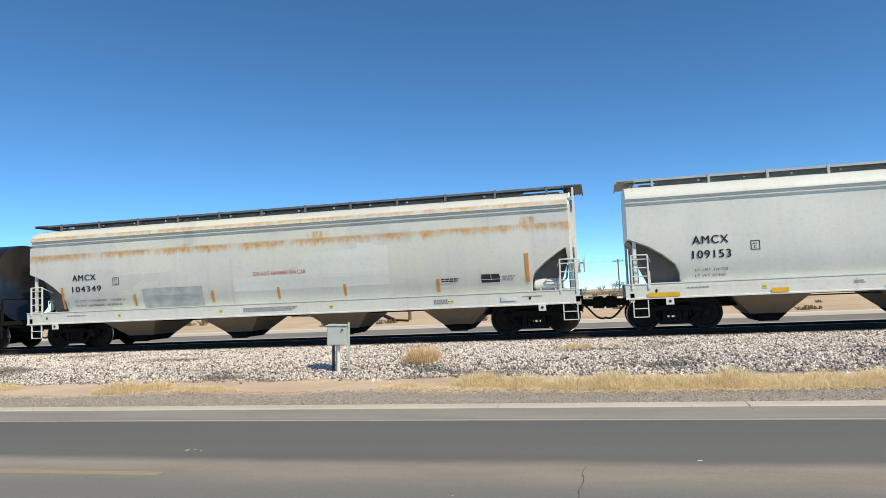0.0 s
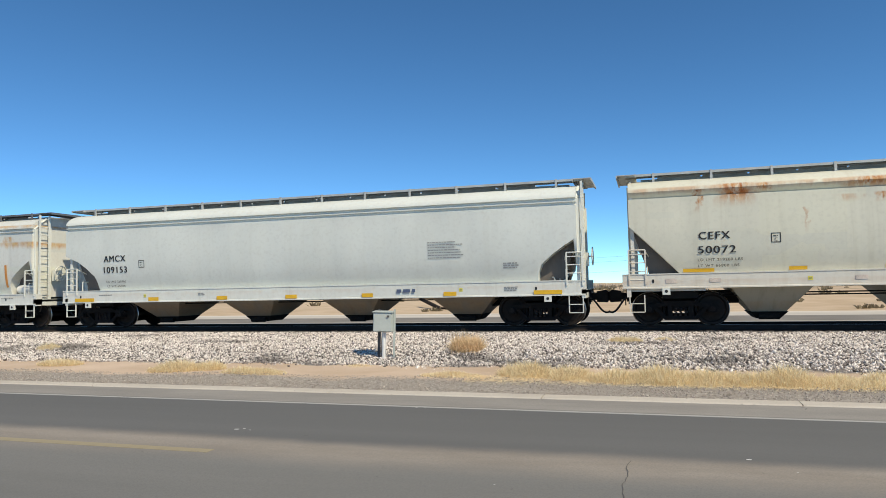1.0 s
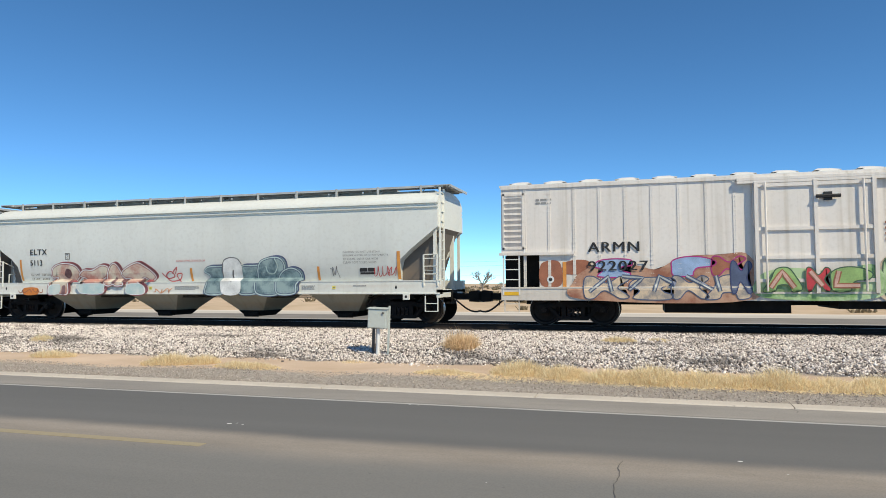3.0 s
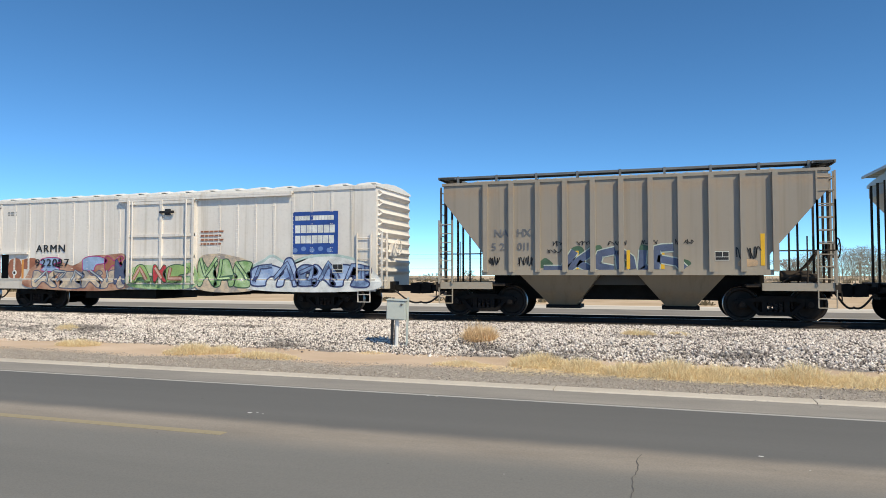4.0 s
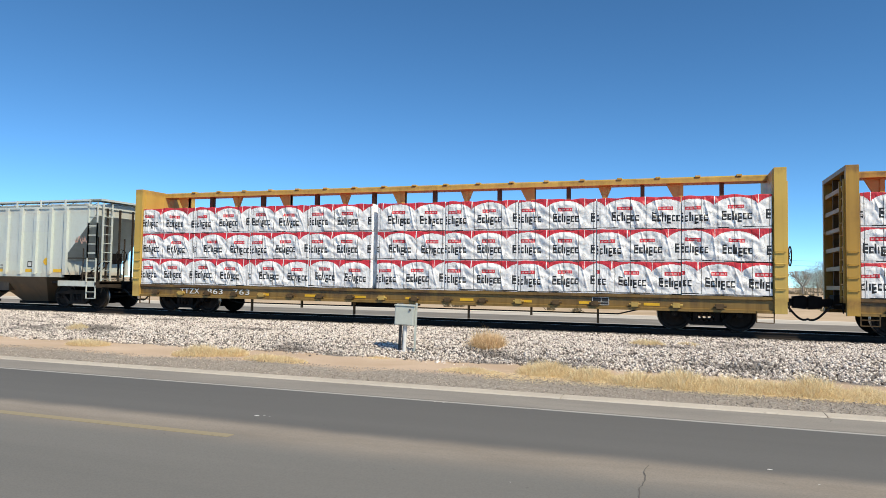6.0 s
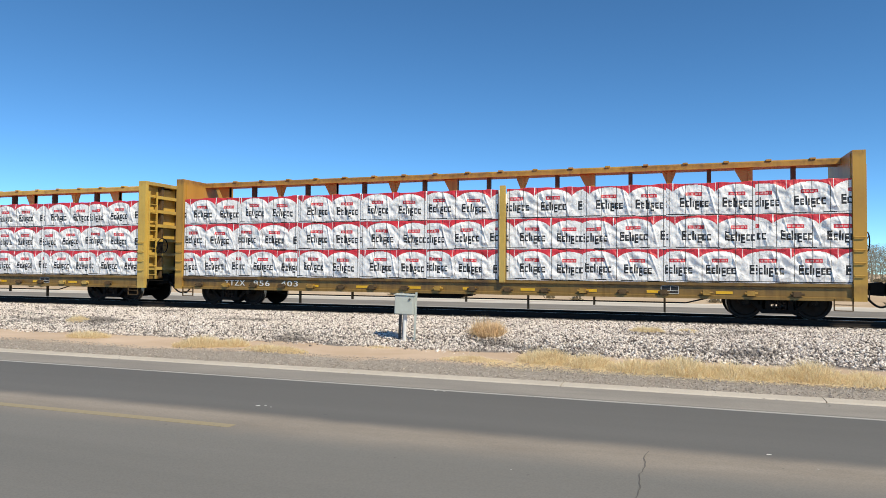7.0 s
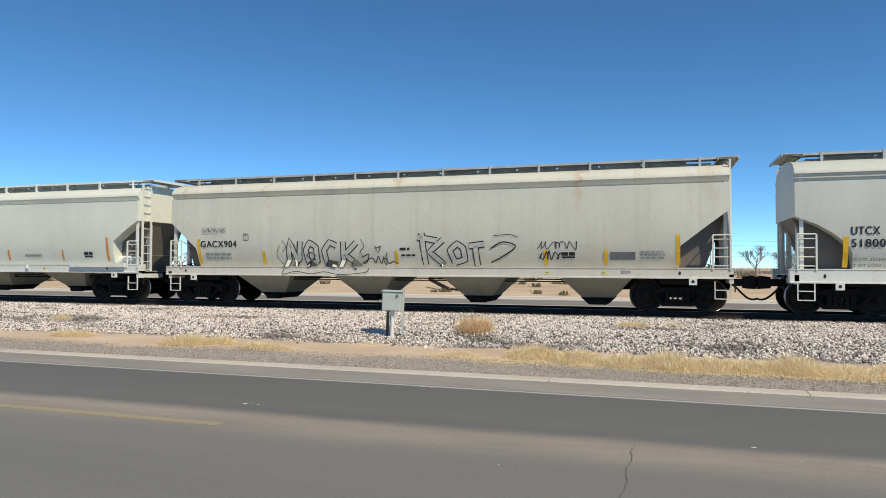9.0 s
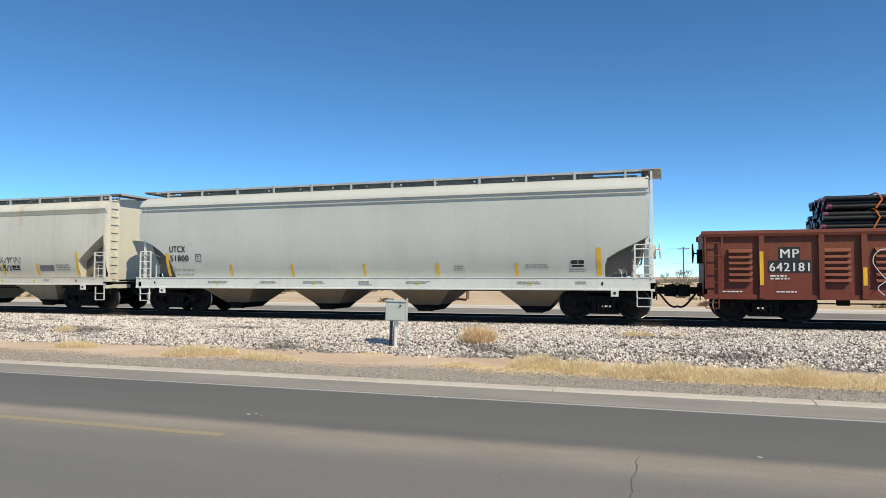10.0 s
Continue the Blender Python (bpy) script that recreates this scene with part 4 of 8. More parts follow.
def ribbed_hopper(s, L, paint, label, ribs, body_l, body_r, bays_at, z_low_body=1.16, roof_mat=None, half_top=1.9, half_low=0.55, brown=False, n_walk=12, z_eave=4.0, rail_mat=None, centre_low=0.20, walk_up=0.34, slope=(1.9, 3.7), bay_mat=None, walk_mat=None):
    """Steel covered hopper with outside ribs; the ends slope in above the trucks."""
    car = moving("ribbed_hopper_car", s, label, "freight car")
    y = 1.55
    # side outline: upper edge full length, ends sloping in to the first rib
    out = [(0.25, z_eave), (0.25, slope[1]), (body_l, slope[0]), (body_l, z_low_body), (L - body_r, z_low_body), (L - body_r, slope[0]), (L - 0.25, slope[1]), (L - 0.25, z_eave)]
    bm = B()
    slab_xz(bm, out, -y, y)
    shell = part("hopper_body", bm, paint, car)
    bm = B()
    slab_yz(bm, [(-y - 0.04, z_eave), (-y - 0.04, z_eave + 0.08), (-1.2, z_eave + 0.14), (0, z_eave + 0.24), (1.2, z_eave + 0.14), (y + 0.04, z_eave + 0.08), (y + 0.04, z_eave)], 0.2, L - 0.2)
    part("roof", bm, roof_mat or paint, car)
    for x in ribs:
        for side in (-1, 1):
            bm = B()
            ya, yb = sorted((side * y, side * (y + 0.11)))
            pts = [(x - 0.075, z_low_body), (x + 0.075, z_low_body), (x + 0.075, z_eave + 0.02), (x - 0.075, z_eave + 0.02)]
            slab_xz(bm, pts, ya, yb)
            part("side_rib", bm, paint, shell)
    bm = B()
    for side in (-1, 1):
        box(bm, body_l - 0.1, L - body_r + 0.1, *sorted((side * (y - 0.03), side * (y + 0.06))), z_low_body - 0.10, z_low_body + 0.06)
        box(bm, 0.1, body_l + 0.2, *sorted((side * 1.40, side * 1.54))[0:2], 0.88, 1.10)
        box(bm, L - body_r - 0.2, L - 0.1, *sorted((side * 1.40, side * 1.54))[0:2], 0.88, 1.10)
    part("side_sill", bm, paint, car)
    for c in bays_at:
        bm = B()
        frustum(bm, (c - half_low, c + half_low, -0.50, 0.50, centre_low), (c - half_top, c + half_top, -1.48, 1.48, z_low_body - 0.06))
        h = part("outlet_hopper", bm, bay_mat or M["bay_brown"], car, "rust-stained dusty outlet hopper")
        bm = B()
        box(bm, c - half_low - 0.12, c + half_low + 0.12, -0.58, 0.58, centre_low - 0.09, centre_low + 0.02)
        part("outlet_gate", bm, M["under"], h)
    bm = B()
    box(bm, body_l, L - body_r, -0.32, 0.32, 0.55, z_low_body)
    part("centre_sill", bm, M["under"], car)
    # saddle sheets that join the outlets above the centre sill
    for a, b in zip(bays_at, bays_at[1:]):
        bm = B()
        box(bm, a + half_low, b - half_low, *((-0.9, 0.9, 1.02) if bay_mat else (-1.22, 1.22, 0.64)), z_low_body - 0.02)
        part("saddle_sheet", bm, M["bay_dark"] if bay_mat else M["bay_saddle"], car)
    rm = rail_mat or roof_mat or paint
    roof_walk(car, L, walk_mat or rm, z=z_eave + walk_up, n=n_walk, y0=0.85, y1=1.35, over=0.02)
    for end in (0, 1):
        e = body_l if end == 0 else body_r

        def X(a):
            return a if end == 0 else L - a
        bm = B()
        box(bm, *sorted((X(0.0), X(e + 0.6))), -1.45, 1.45, 0.98, 1.06)
        box(bm, *sorted((X(0.0), X(0.14))), -1.56, 1.56, 0.84, 1.10)
        box(bm, *sorted((X(0.0), X(e + 0.8))), -0.30, 0.30, 0.62, 1.0)
        part("end_platform", bm, M["truck_brown"], car)
        ladder(car, *sorted((X(0.10), X(0.55))), -1.56, 1.05, 3.4 if end else 3.1, 7, rm, name="side_ladder")
        if end:
            ladder(car, *sorted((X(0.10), X(0.55))), -1.56, 2.0, 4.2, 6, rm, name="side_ladder")
        ladder(car, -1.3, -0.85, X(0.08), 1.0, 4.2, 9, rm, plane="y", name="end_ladder")
        step(car, *sorted((X(0.10), X(0.55))), -1.55, rm)
        for yy in (-1.0, -0.35, 0.35, 1.0):
            bm = B()
            box(bm, *sorted((X(0.14), X(0.20))), yy - 0.03, yy + 0.03, 1.05, z_eave + 0.02)
            part("end_post", bm, M["truck_brown"], car)
        bm = B()
        for yy in (-0.7, 0.7):
            bar(bm, (X(0.9), yy, 1.06), (X(0.9), yy, 2.9), 0.03)
            part("end_brace", bm, M["truck_brown"], car)
            bm = B()
        bar(bm, (X(0.1), -1.55, 2.0), (X(e), -1.50, 2.0), 0.02)
        bar(bm, (X(0.8), -1.52, 1.05), (X(0.8), -1.52, 2.4), 0.02)
        if end:
            bar(bm, (X(0.6), -0.9, 1.3), (X(1.4), -0.9, 1.3), 0.16, 12)
            bar(bm, (X(0.5), -1.1, 1.25), (X(0.9), -1.1, 1.25), 0.12, 10)
            for k in range(3):
                tube(bm, [(X(0.4), -0.5 - 0.2 * k, 2.0), (X(0.7), -0.6 - 0.2 * k, 1.6), (X(1.2 + 0.1 * k), -0.7 - 0.2 * k, 1.1)], 0.025)
        part("brake_gear", bm, M["truck_brown"], car)
    brake_wheel(car, L + 0.16, -0.55, 2.1, M["truck"])
    coupler(car, 0.0, -1)
    coupler(car, L, 1)
    truck(car, 1.45, brown)
    truck(car, L - 1.55, brown)
    return car


M["p_tan"] = body_paint("dusty_tan_paint", (0.315, 0.272, 0.222), 0.4, ((4.0, 0.2, 0.4),), 0.5, 0.0, 0.5, 0.6)
M["p_mp"] = body_paint("weathered_light_grey_paint", (0.60, 0.645, 0.615), 0.5, ((1.35, 0.3, 0.6), (3.9, 0.15, 0.3)), 0.12, 0.30, 0.38, 0.6)
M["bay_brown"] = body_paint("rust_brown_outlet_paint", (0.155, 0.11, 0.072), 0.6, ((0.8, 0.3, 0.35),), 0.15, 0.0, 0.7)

# saddle paints darker than the outlets: shade between the bays is painted in
M["bay_saddle"] = body_paint("shaded_brown_saddle_paint", (0.085, 0.06, 0.04), 0.5, ((0.9, 0.3, 0.5),), 0.1, 0.0, 0.8)
M["bay_dark"] = body_paint("shaded_saddle_paint", (0.055, 0.042, 0.03), 0.4, ((0.8, 0.3, 0.35),), 0.08, 0.0, 0.7)
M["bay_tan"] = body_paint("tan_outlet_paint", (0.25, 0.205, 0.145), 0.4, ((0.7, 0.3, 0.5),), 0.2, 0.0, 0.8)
nahx = ribbed_hopper(82.60, 11.60, M["p_tan"], "dusty tan ribbed covered hopper car with blue graffiti", [1.66 + 0.835 * k for k in range(11)], 1.65, 1.75, (3.95, 7.5), half_top=1.24, half_low=0.42, z_low_body=1.42, centre_low=0.36, bay_mat=M["bay_tan"], walk_mat=M["galv_dark"], z_eave=4.20, walk_up=0.28, roof_mat=M["p_tan"], n_walk=9)
mp = ribbed_hopper(95.45, 17.20, M["p_mp"], "weathered light grey ribbed covered hopper car with black numbers", [1.48 + 0.80 * k for k in range(5)] + [5.50 + 0.885 * k for k in range(5)] + [9.90, 10.72] + [11.55 + 0.80 * k for k in range(6)], 1.75, 1.85, (4.15, 8.60, 12.80), half_top=1.66, half_low=0.70, z_low_body=1.33, centre_low=0.18, brown=True, n_walk=13)


def reefer(s, L):
    car = moving("refrigerator_car", s, "dirty white insulated boxcar with colourful graffiti along its base", "freight car")
    y, z0, z1 = 1.55, 0.95, 4.34
    dark = M["under"]
    # body with the open machinery corner at its left end
    bm = B()
    slab_xz(bm, [(1.24, z0 - 0.10), (L - 0.05, z0 - 0.10), (L - 0.05, z1), (0.05, z1), (0.05, 2.20), (1.24, 2.20)], -y, y)
    shell = part("car_body", bm, M["p_reef"], car)
    bm = B()
    box(bm, 0.05, 1.24, -0.9, y, z0, 2.19)
    part("machinery_bay", bm, M["under"], car, "dark open machinery compartment")
    bm = B()
    slab_yz(bm, [(-y - 0.03, z1 - 0.04), (-y - 0.03, z1 + 0.03), (-0.8, z1 + 0.14), (0, z1 + 0.18), (0.8, z1 + 0.14), (y + 0.03, z1 + 0.03), (y + 0.03, z1 - 0.04)], 0.0, L)
    roof = part("roof", bm, M["p_reef_roof"], car)
    for k in range(16):
        x = 0.6 + (L - 1.2) * k / 15
        bm = B()
        frustum(bm, (x - 0.36, x + 0.36, -1.45, 1.45, z1 + 0.03), (x - 0.16, x + 0.16, -1.2, 1.2, z1 + 0.14))
        frustum(bm, (x - 0.36, x + 0.36, -1.2, 1.2, z1 + 0.12), (x - 0.16, x + 0.16, -0.7, 0.7, z1 + 0.24))
        part("roof_corrugation", bm, M["p_reef_roof"], roof)
    # riveted seams
    k = 0
    x = 0.80
    while x < L - 0.3:
        if not 7.0 < x < 10.7:
            bm = B()
            box(bm, x - 0.045, x + 0.045, -y - 0.012, -y, z0 + 0.25, z1 - 0.06)
            seam = part("riveted_seam", bm, M["p_reef"], shell)
            bm = B()
            for r in range(22):
                for dx in (-0.028, 0.028):
                    zz = z0 + 0.35 + r * 0.137
                    frustum(bm, (x + dx - 0.011, x + dx + 0.011, -y - 0.030, -y - 0.01, zz), (x + dx - 0.011, x + dx + 0.011, -y - 0.022, -y - 0.01, zz + 0.022))
            tagged(part("rivets", bm, M["p_reef"], seam), kind="stuff")
        x += 0.755
    # sill, top rail and door gear
    for zz, h, o in ((0.78, 0.36, 0.05), (1.14, 0.05, 0.07), (z1 - 0.1, 0.10, 0.04)):
        bm = B()
        box(bm, 0.05, L - 0.05, -y - o, -y + 0.02, zz, zz + h)
        part("side_rail", bm, M["p_reef"], car)
    bm = B()
    box(bm, 6.9, 14.4, -y - 0.14, -y, 4.18, 4.26)
    box(bm, 6.903, 14.397, -y - 0.137, -y - 0.11, 4.10, 4.178)
    part("door_track", bm, M["p_reef"], car)
    bm = B()
    box(bm, 7.30, 10.40, -y - 0.10, -y, 0.98, 4.16)
    door = part("door", bm, M["p_reef"], car, "dirty white sliding plug door")
    for x in (7.34, 8.85, 10.28):
        bm = B()
        box(bm, x, x + 0.10, -y - 0.17, -y - 0.10, 1.0, 4.14)
        part("door_stile", bm, M["p_reef"], door)
    for zz in (1.30, 1.95, 2.75, 3.98):
        bm = B()
        box(bm, 7.34, 10.38, -y - 0.15, -y - 0.10, zz, zz + 0.10)
        part("door_rail", bm, M["p_reef"], door)
    for x in (7.62, 10.06):
        bm = B()
        bar(bm, (x, -y - 0.20, 1.05), (x, -y - 0.20, 4.1), 0.028)
        part("locking_bar", bm, M["p_reef"], door)
    bm = B()
    bar(bm, (8.9, -y - 0.2, 3.66), (9.5, -y - 0.2, 3.66), 0.05)
    box(bm, 9.1, 9.3, -y - 0.18, -y - 0.1, 3.55, 3.78)
    part("door_handle", bm, M["letter"], door)
    # ribbed right end and the vent at the left corner
    for k in range(9):
        zz = 1.35 + 0.33 * k
        bm = B()
        frustum(bm, (L - 0.06, L + 0.005, -1.40, 1.40, zz), (L - 0.06, L + 0.09, -1.30, 1.30, zz + 0.10))
        frustum(bm, (L - 0.06, L + 0.09, -1.30, 1.30, zz + 0.10), (L - 0.06, L + 0.005, -1.40, 1.40, zz + 0.20))
        part("end_rib", bm, M["p_reef"], shell)
    bm = B()
    for x in (0.10, 0.72):
        box(bm, x, x + 0.06, -y - 0.03, -y, 2.36, 4.1)
    for zz in (2.36, 4.04):
        box(bm, 0.10, 0.78, -y - 0.03, -y, zz, zz + 0.06)
    grille = part("grille_frame", bm, M["p_reef"], car)
    for k in range(9):
        bm = B()
        zz = 2.46 + 0.175 * k
        frustum(bm, (0.16, 0.72, -y - 0.004, -y, zz), (0.16, 0.72, -y - 0.06, -y, zz + 0.10))
        part("grille_slat", bm, M["p_reef"], grille)
    bm = B()
    box(bm, 0.0, 2.3, -y - 0.10, -y, 2.17, 2.26)
    part("ledge", bm, M["p_reef"], car)
    ladder(car, 0.12, 0.62, -y - 0.03, 0.95, 2.2, 4, M["p_reef_roof"], name="side_ladder")
    ladder(car, L - 0.72, L - 0.22, -y - 0.05, 0.95, 2.75, 5, M["p_reef"], name="side_ladder")
    ladder(car, -1.45, -1.0, L + 0.12, 0.95, 2.75, 5, M["p_reef"], plane="y", name="end_ladder")
    step(car, L - 0.70, L - 0.26, -1.56, M["p_reef"])
    step(car, 0.15, 0.60, -1.56, M["p_reef"])
    for x0, x1, zz in ((4.9, 8.3, 0.42), (9.5, 10.9, 0.55)):
        bm = B()
        box(bm, x0, x1, -1.2, 1.2, zz, 0.92)
        part("underfloor_tank", bm, dark, car)
    brake_wheel(car, L + 0.30, -0.4, 2.3, M["p_reef"])
    underframe(car, L)
    truck(car, 2.2)
    truck(car, L - 2.2)
    return car


M["p_reef"] = body_paint("dirty_white_boxcar_paint", (0.78, 0.735, 0.68), 0.4, ((2.7, 1.2, 0.16),), 0.42, 0.0, 0.6)
M["p_reef_roof"] = body_paint("white_roof_paint", (0.76, 0.76, 0.73), 0.2, ((4.3, 0.3, 0.3),), 0.05)
armn = reefer(62.92, 17.6)


# ---- centrebeam flatcars and their lumber ----
def centrebeam(s, L, label, paint):
    car = moving("centrebeam_flatcar", s, label, "freight car")
    for side in (-1, 1):
        bm = B()
        slab_yz(bm, [(side * 1.48, 1.02), (side * 1.48, 0.94), (side * 1.42, 0.92), (side * 1.42, 0.66), (side * 1.48, 0.64), (side * 1.48, 0.56), (side * 1.25, 0.56), (side * 1.25, 1.02)], 0.1, L - 0.1)
        sill = part("side_sill", bm, M["beam_low"], car)
        x = 1.0
        while x < L - 0.8:
            bm = B()
            box(bm, x, x + 0.20, *sorted((side * 1.42, side * 1.54)), 0.66, 0.80)
            bar(bm, (x - 0.06, side * 1.50, 0.73), (x + 0.28, side * 1.50, 0.73), 0.035, 8)
            part("strap_winch", bm, M["beam_dark"] if int(x * 7) % 3 else paint, sill)
            x += 1.17
    bm = B()
    box(bm, 0.2, L - 0.2, -1.25, 1.25, 0.90, 1.02)
    part("deck", bm, M["beam_low"], car)
    bm = B()
    slab_yz(bm, [(-0.30, 4.48), (-0.30, 4.62), (-0.22, 4.67), (0.22, 4.67), (0.30, 4.62), (0.30, 4.48)], 0.3, L - 0.3)
    chord = part("top_chord", bm, paint, car)
    k = 0
    x = 1.25
    while x < L - 0.8:
        bm = B()
        box(bm, x - 0.06, x + 0.06, -0.10, 0.10, 1.02, 4.48)
        part("centre_post", bm, M["beam_dark"] if k % 2 else paint, car)
        if k % 2 == 0:
            bm = B()
            slab_xz(bm, [(x - 0.06, 4.07), (x - 0.22, 4.48), (x + 0.22, 4.48), (x + 0.06, 4.07)] if k % 4 else [(x - 0.45, 4.48), (x + 0.06, 4.48), (x + 0.06, 3.82), (x - 0.10, 3.82)], -0.06, 0.06)
            part("gusset", bm, paint, chord)
        bm = B()
        box(bm, x + 0.4, x + 0.55, -0.33, 0.33, 4.64, 4.695)
        part("chord_clip", bm, paint, chord)
        x += 1.17
        k += 1
    for end in (0, 1):
        def X(a):
            return a if end == 0 else L - a
        bm = B()
        box(bm, *sorted((X(0.02), X(0.34))), -1.52, -1.36, 0.56, 4.67)
        box(bm, *sorted((X(0.02), X(0.34))), 1.36, 1.52, 0.56, 4.67)
        box(bm, *sorted((X(0.30), X(0.36))), -1.36, 1.36, 0.95, 4.62)
        box(bm, *sorted((X(0.02), X(0.34))), -1.36, 1.36, 4.54, 4.67)
        bulk = part("bulkhead", bm, paint, car)
        for k in range(6):
            bm = B()
            zz = 1.25 + 0.56 * k
            box(bm, *sorted((X(0.06), X(0.30))), -1.36, 1.36, zz, zz + 0.12)
            part("bulkhead_rib", bm, paint, bulk)
        for yy in (-0.5, 0.5):
            bm = B()
            box(bm, *sorted((X(0.10), X(0.30))), yy - 0.06, yy + 0.06, 0.95, 4.54)
            part("bulkhead_stiffener", bm, M["beam_dark"], bulk)
        ladder(car, -1.33, -0.92, X(0.0), 0.9, 4.3, 10, paint, plane="y", name="end_ladder")
        for zz in (1.25, 1.6, 1.95, 2.3):
            bm = B()
            bar(bm, (X(0.06), -1.56, zz), (X(0.32), -1.56, zz), 0.016)
            bar(bm, (X(0.06), -1.56, zz), (X(0.06), -1.50, zz), 0.016)
            bar(bm, (X(0.32), -1.56, zz), (X(0.32), -1.50, zz), 0.016)
            part("grab_iron", bm, paint, car)
        step(car, *sorted((X(0.35), X(0.80))), -1.46, M["beam_dark"], 0.30, 0.62)
    # truss rods under the middle
    bm = B()
    bar(bm, (4.6, -1.2, 0.42), (L - 4.6, -1.2, 0.42), 0.022)
    bar(bm, (4.6, -1.2, 0.42), (3.9, -1.2, 0.6), 0.022)
    bar(bm, (L - 4.6, -1.2, 0.42), (L - 3.9, -1.2, 0.6), 0.022)
    part("brake_rod", bm, M["under"], car)
    for k in range(7):
        x = 5.2 + (L - 10.4) * k / 6
        bm = B()
        box(bm, x - 0.03, x + 0.03, -1.24, -1.16, 0.30 if k % 2 else 0.12, 0.60)
        part("underside_post", bm, M["beam_dark"], car)
    bm = B()
    box(bm, 9.0, 11.0, -0.8, 0.8, 0.42, 0.70)
    part("brake_cylinder", bm, M["under"], car)
    brake_wheel(car, L + 0.16, -0.75, 2.2, M["truck"])
    underframe(car, L)
    truck(car, 2.1)
    truck(car, L - 2.1)
    return car


M["beam"] = body_paint("yellow_car_paint", (0.60, 0.40, 0.085), 0.8, ((4.62, 0.12, 0.6), (0.9, 0.25, 0.6), (3.0, 1.4, 0.35)), 0.18, 0.0, 0.7, tone=((0.12, 0.06, 0.025), (0.36, 0.18, 0.05)))
M["beam_b"] = body_paint("weathered_orange_yellow_paint", (0.48, 0.27, 0.045), 0.9, ((4.62, 0.12, 0.8), (0.9, 0.25, 0.7), (3.0, 1.6, 0.6)), 0.15, 0.0, 0.8, tone=((0.08, 0.04, 0.018), (0.28, 0.13, 0.035)))
# sill yellow darkened for grime and for the shadow below the load
M["beam_low"] = body_paint("grimy_shaded_yellow_sill_paint", (0.24, 0.145, 0.036), 1.0, ((0.95, 0.25, 0.8),), 0.0, 0.0, 0.9, gate=(0.35, 0.60), tone=((0.05, 0.03, 0.018), (0.12, 0.06, 0.025)))
M["beam_dark"] = plain("dirty_brown_steel", (0.10, 0.06, 0.025), 0.8, 0.0, 0.3, 4)
ttzx_a = centrebeam(114.68, 22.75, "yellow centrebeam flatcar loaded with wrapped lumber", M["beam"])
ttzx_b = centrebeam(139.20, 22.70, "orange-yellow weathered centrebeam flatcar loaded with wrapped lumber", M["beam_b"])


def wrap_material(name, c, rough=0.42):
    m = Mat(name, rough, 0, 0.5)
    a, b = m.noise(2.0, 4), m.noise(16, 5, 0.65, None, 0.8)
    k = m.mul(m.mul(a, 0.5), m.mul(b, 0.5), 'ADD')
    col = m.ramp(k, [(0.3, [v * 0.90 for v in c]), (0.6, c)])
    # sharp folds, grimy and with their shade drawn in as dark lines
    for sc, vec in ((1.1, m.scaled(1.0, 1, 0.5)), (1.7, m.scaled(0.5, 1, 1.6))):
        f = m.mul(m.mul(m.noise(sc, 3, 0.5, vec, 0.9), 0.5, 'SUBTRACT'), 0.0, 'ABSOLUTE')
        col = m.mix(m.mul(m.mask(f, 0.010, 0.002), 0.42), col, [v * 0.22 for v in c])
    m.color(col)
    crease = m.noise(2.6, 3, 0.5, m.scaled(1.6, 1, 0.8), 1.5)
    m.bump(m.mul(crease, m.mul(b, 0.08), 'ADD'), 0.60, 0.06)
    return m.m


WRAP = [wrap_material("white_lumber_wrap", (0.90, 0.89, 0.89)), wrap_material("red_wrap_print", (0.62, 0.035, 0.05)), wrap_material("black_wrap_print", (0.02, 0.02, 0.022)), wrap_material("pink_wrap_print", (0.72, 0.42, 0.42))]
# plain blocks for the printed word: left, right, bottom and top edges
BLOCKS = ((0.00, 0.125, 0.00, 0.27), (0.150, 0.255, 0.00, 0.19), (0.280, 0.325, 0.00, 0.27), (0.350, 0.395, 0.00, 0.19), (0.420, 0.530, -0.07, 0.19), (0.555, 0.655, 0.00, 0.19), (0.680, 0.790, 0.00, 0.19))


def wrap_print(x, z, shift, tilt):
    """Which print colour lies at x, z on the wrap: 0 white, 1 red, 2 black, 3 pink."""
    u = (x + shift) % 1.16
    z = z + tilt * (x - 1.2)
    if z < 0.045 and z > 0.022:
        return 2
    # stitched straps, and a white seam between the arches
    if int(x / 0.016) % 28 == 5 and z > 0.03:
        return 2
    if u < 0.022:
        return 0
    d = (u - 0.58) / 0.60
    arch = 0.585 + 0.315 * math.sqrt(max(0.0, 1 - d * d))
    if z > arch:
        return 1
    a, b = u - 0.20, z - 0.24
    for x0, x1, z0, z1 in BLOCKS:
        if x0 <= a < x1 and z0 <= b < z1:
            # a slit parts each block in two bars
            if x1 - x0 > 0.06 and a > x0 + 0.040 and (z0 + 0.055 < b < z0 + 0.095 or z1 - 0.085 < b < z1 - 0.048):
                return 0
            return 2
    if 0.36 < u < 0.80 and 0.575 < z < 0.68:
        return 3 if 0.605 < z < 0.65 and 0.40 < u < 0.76 and int(u * 26) % 3 else 1
    return 0


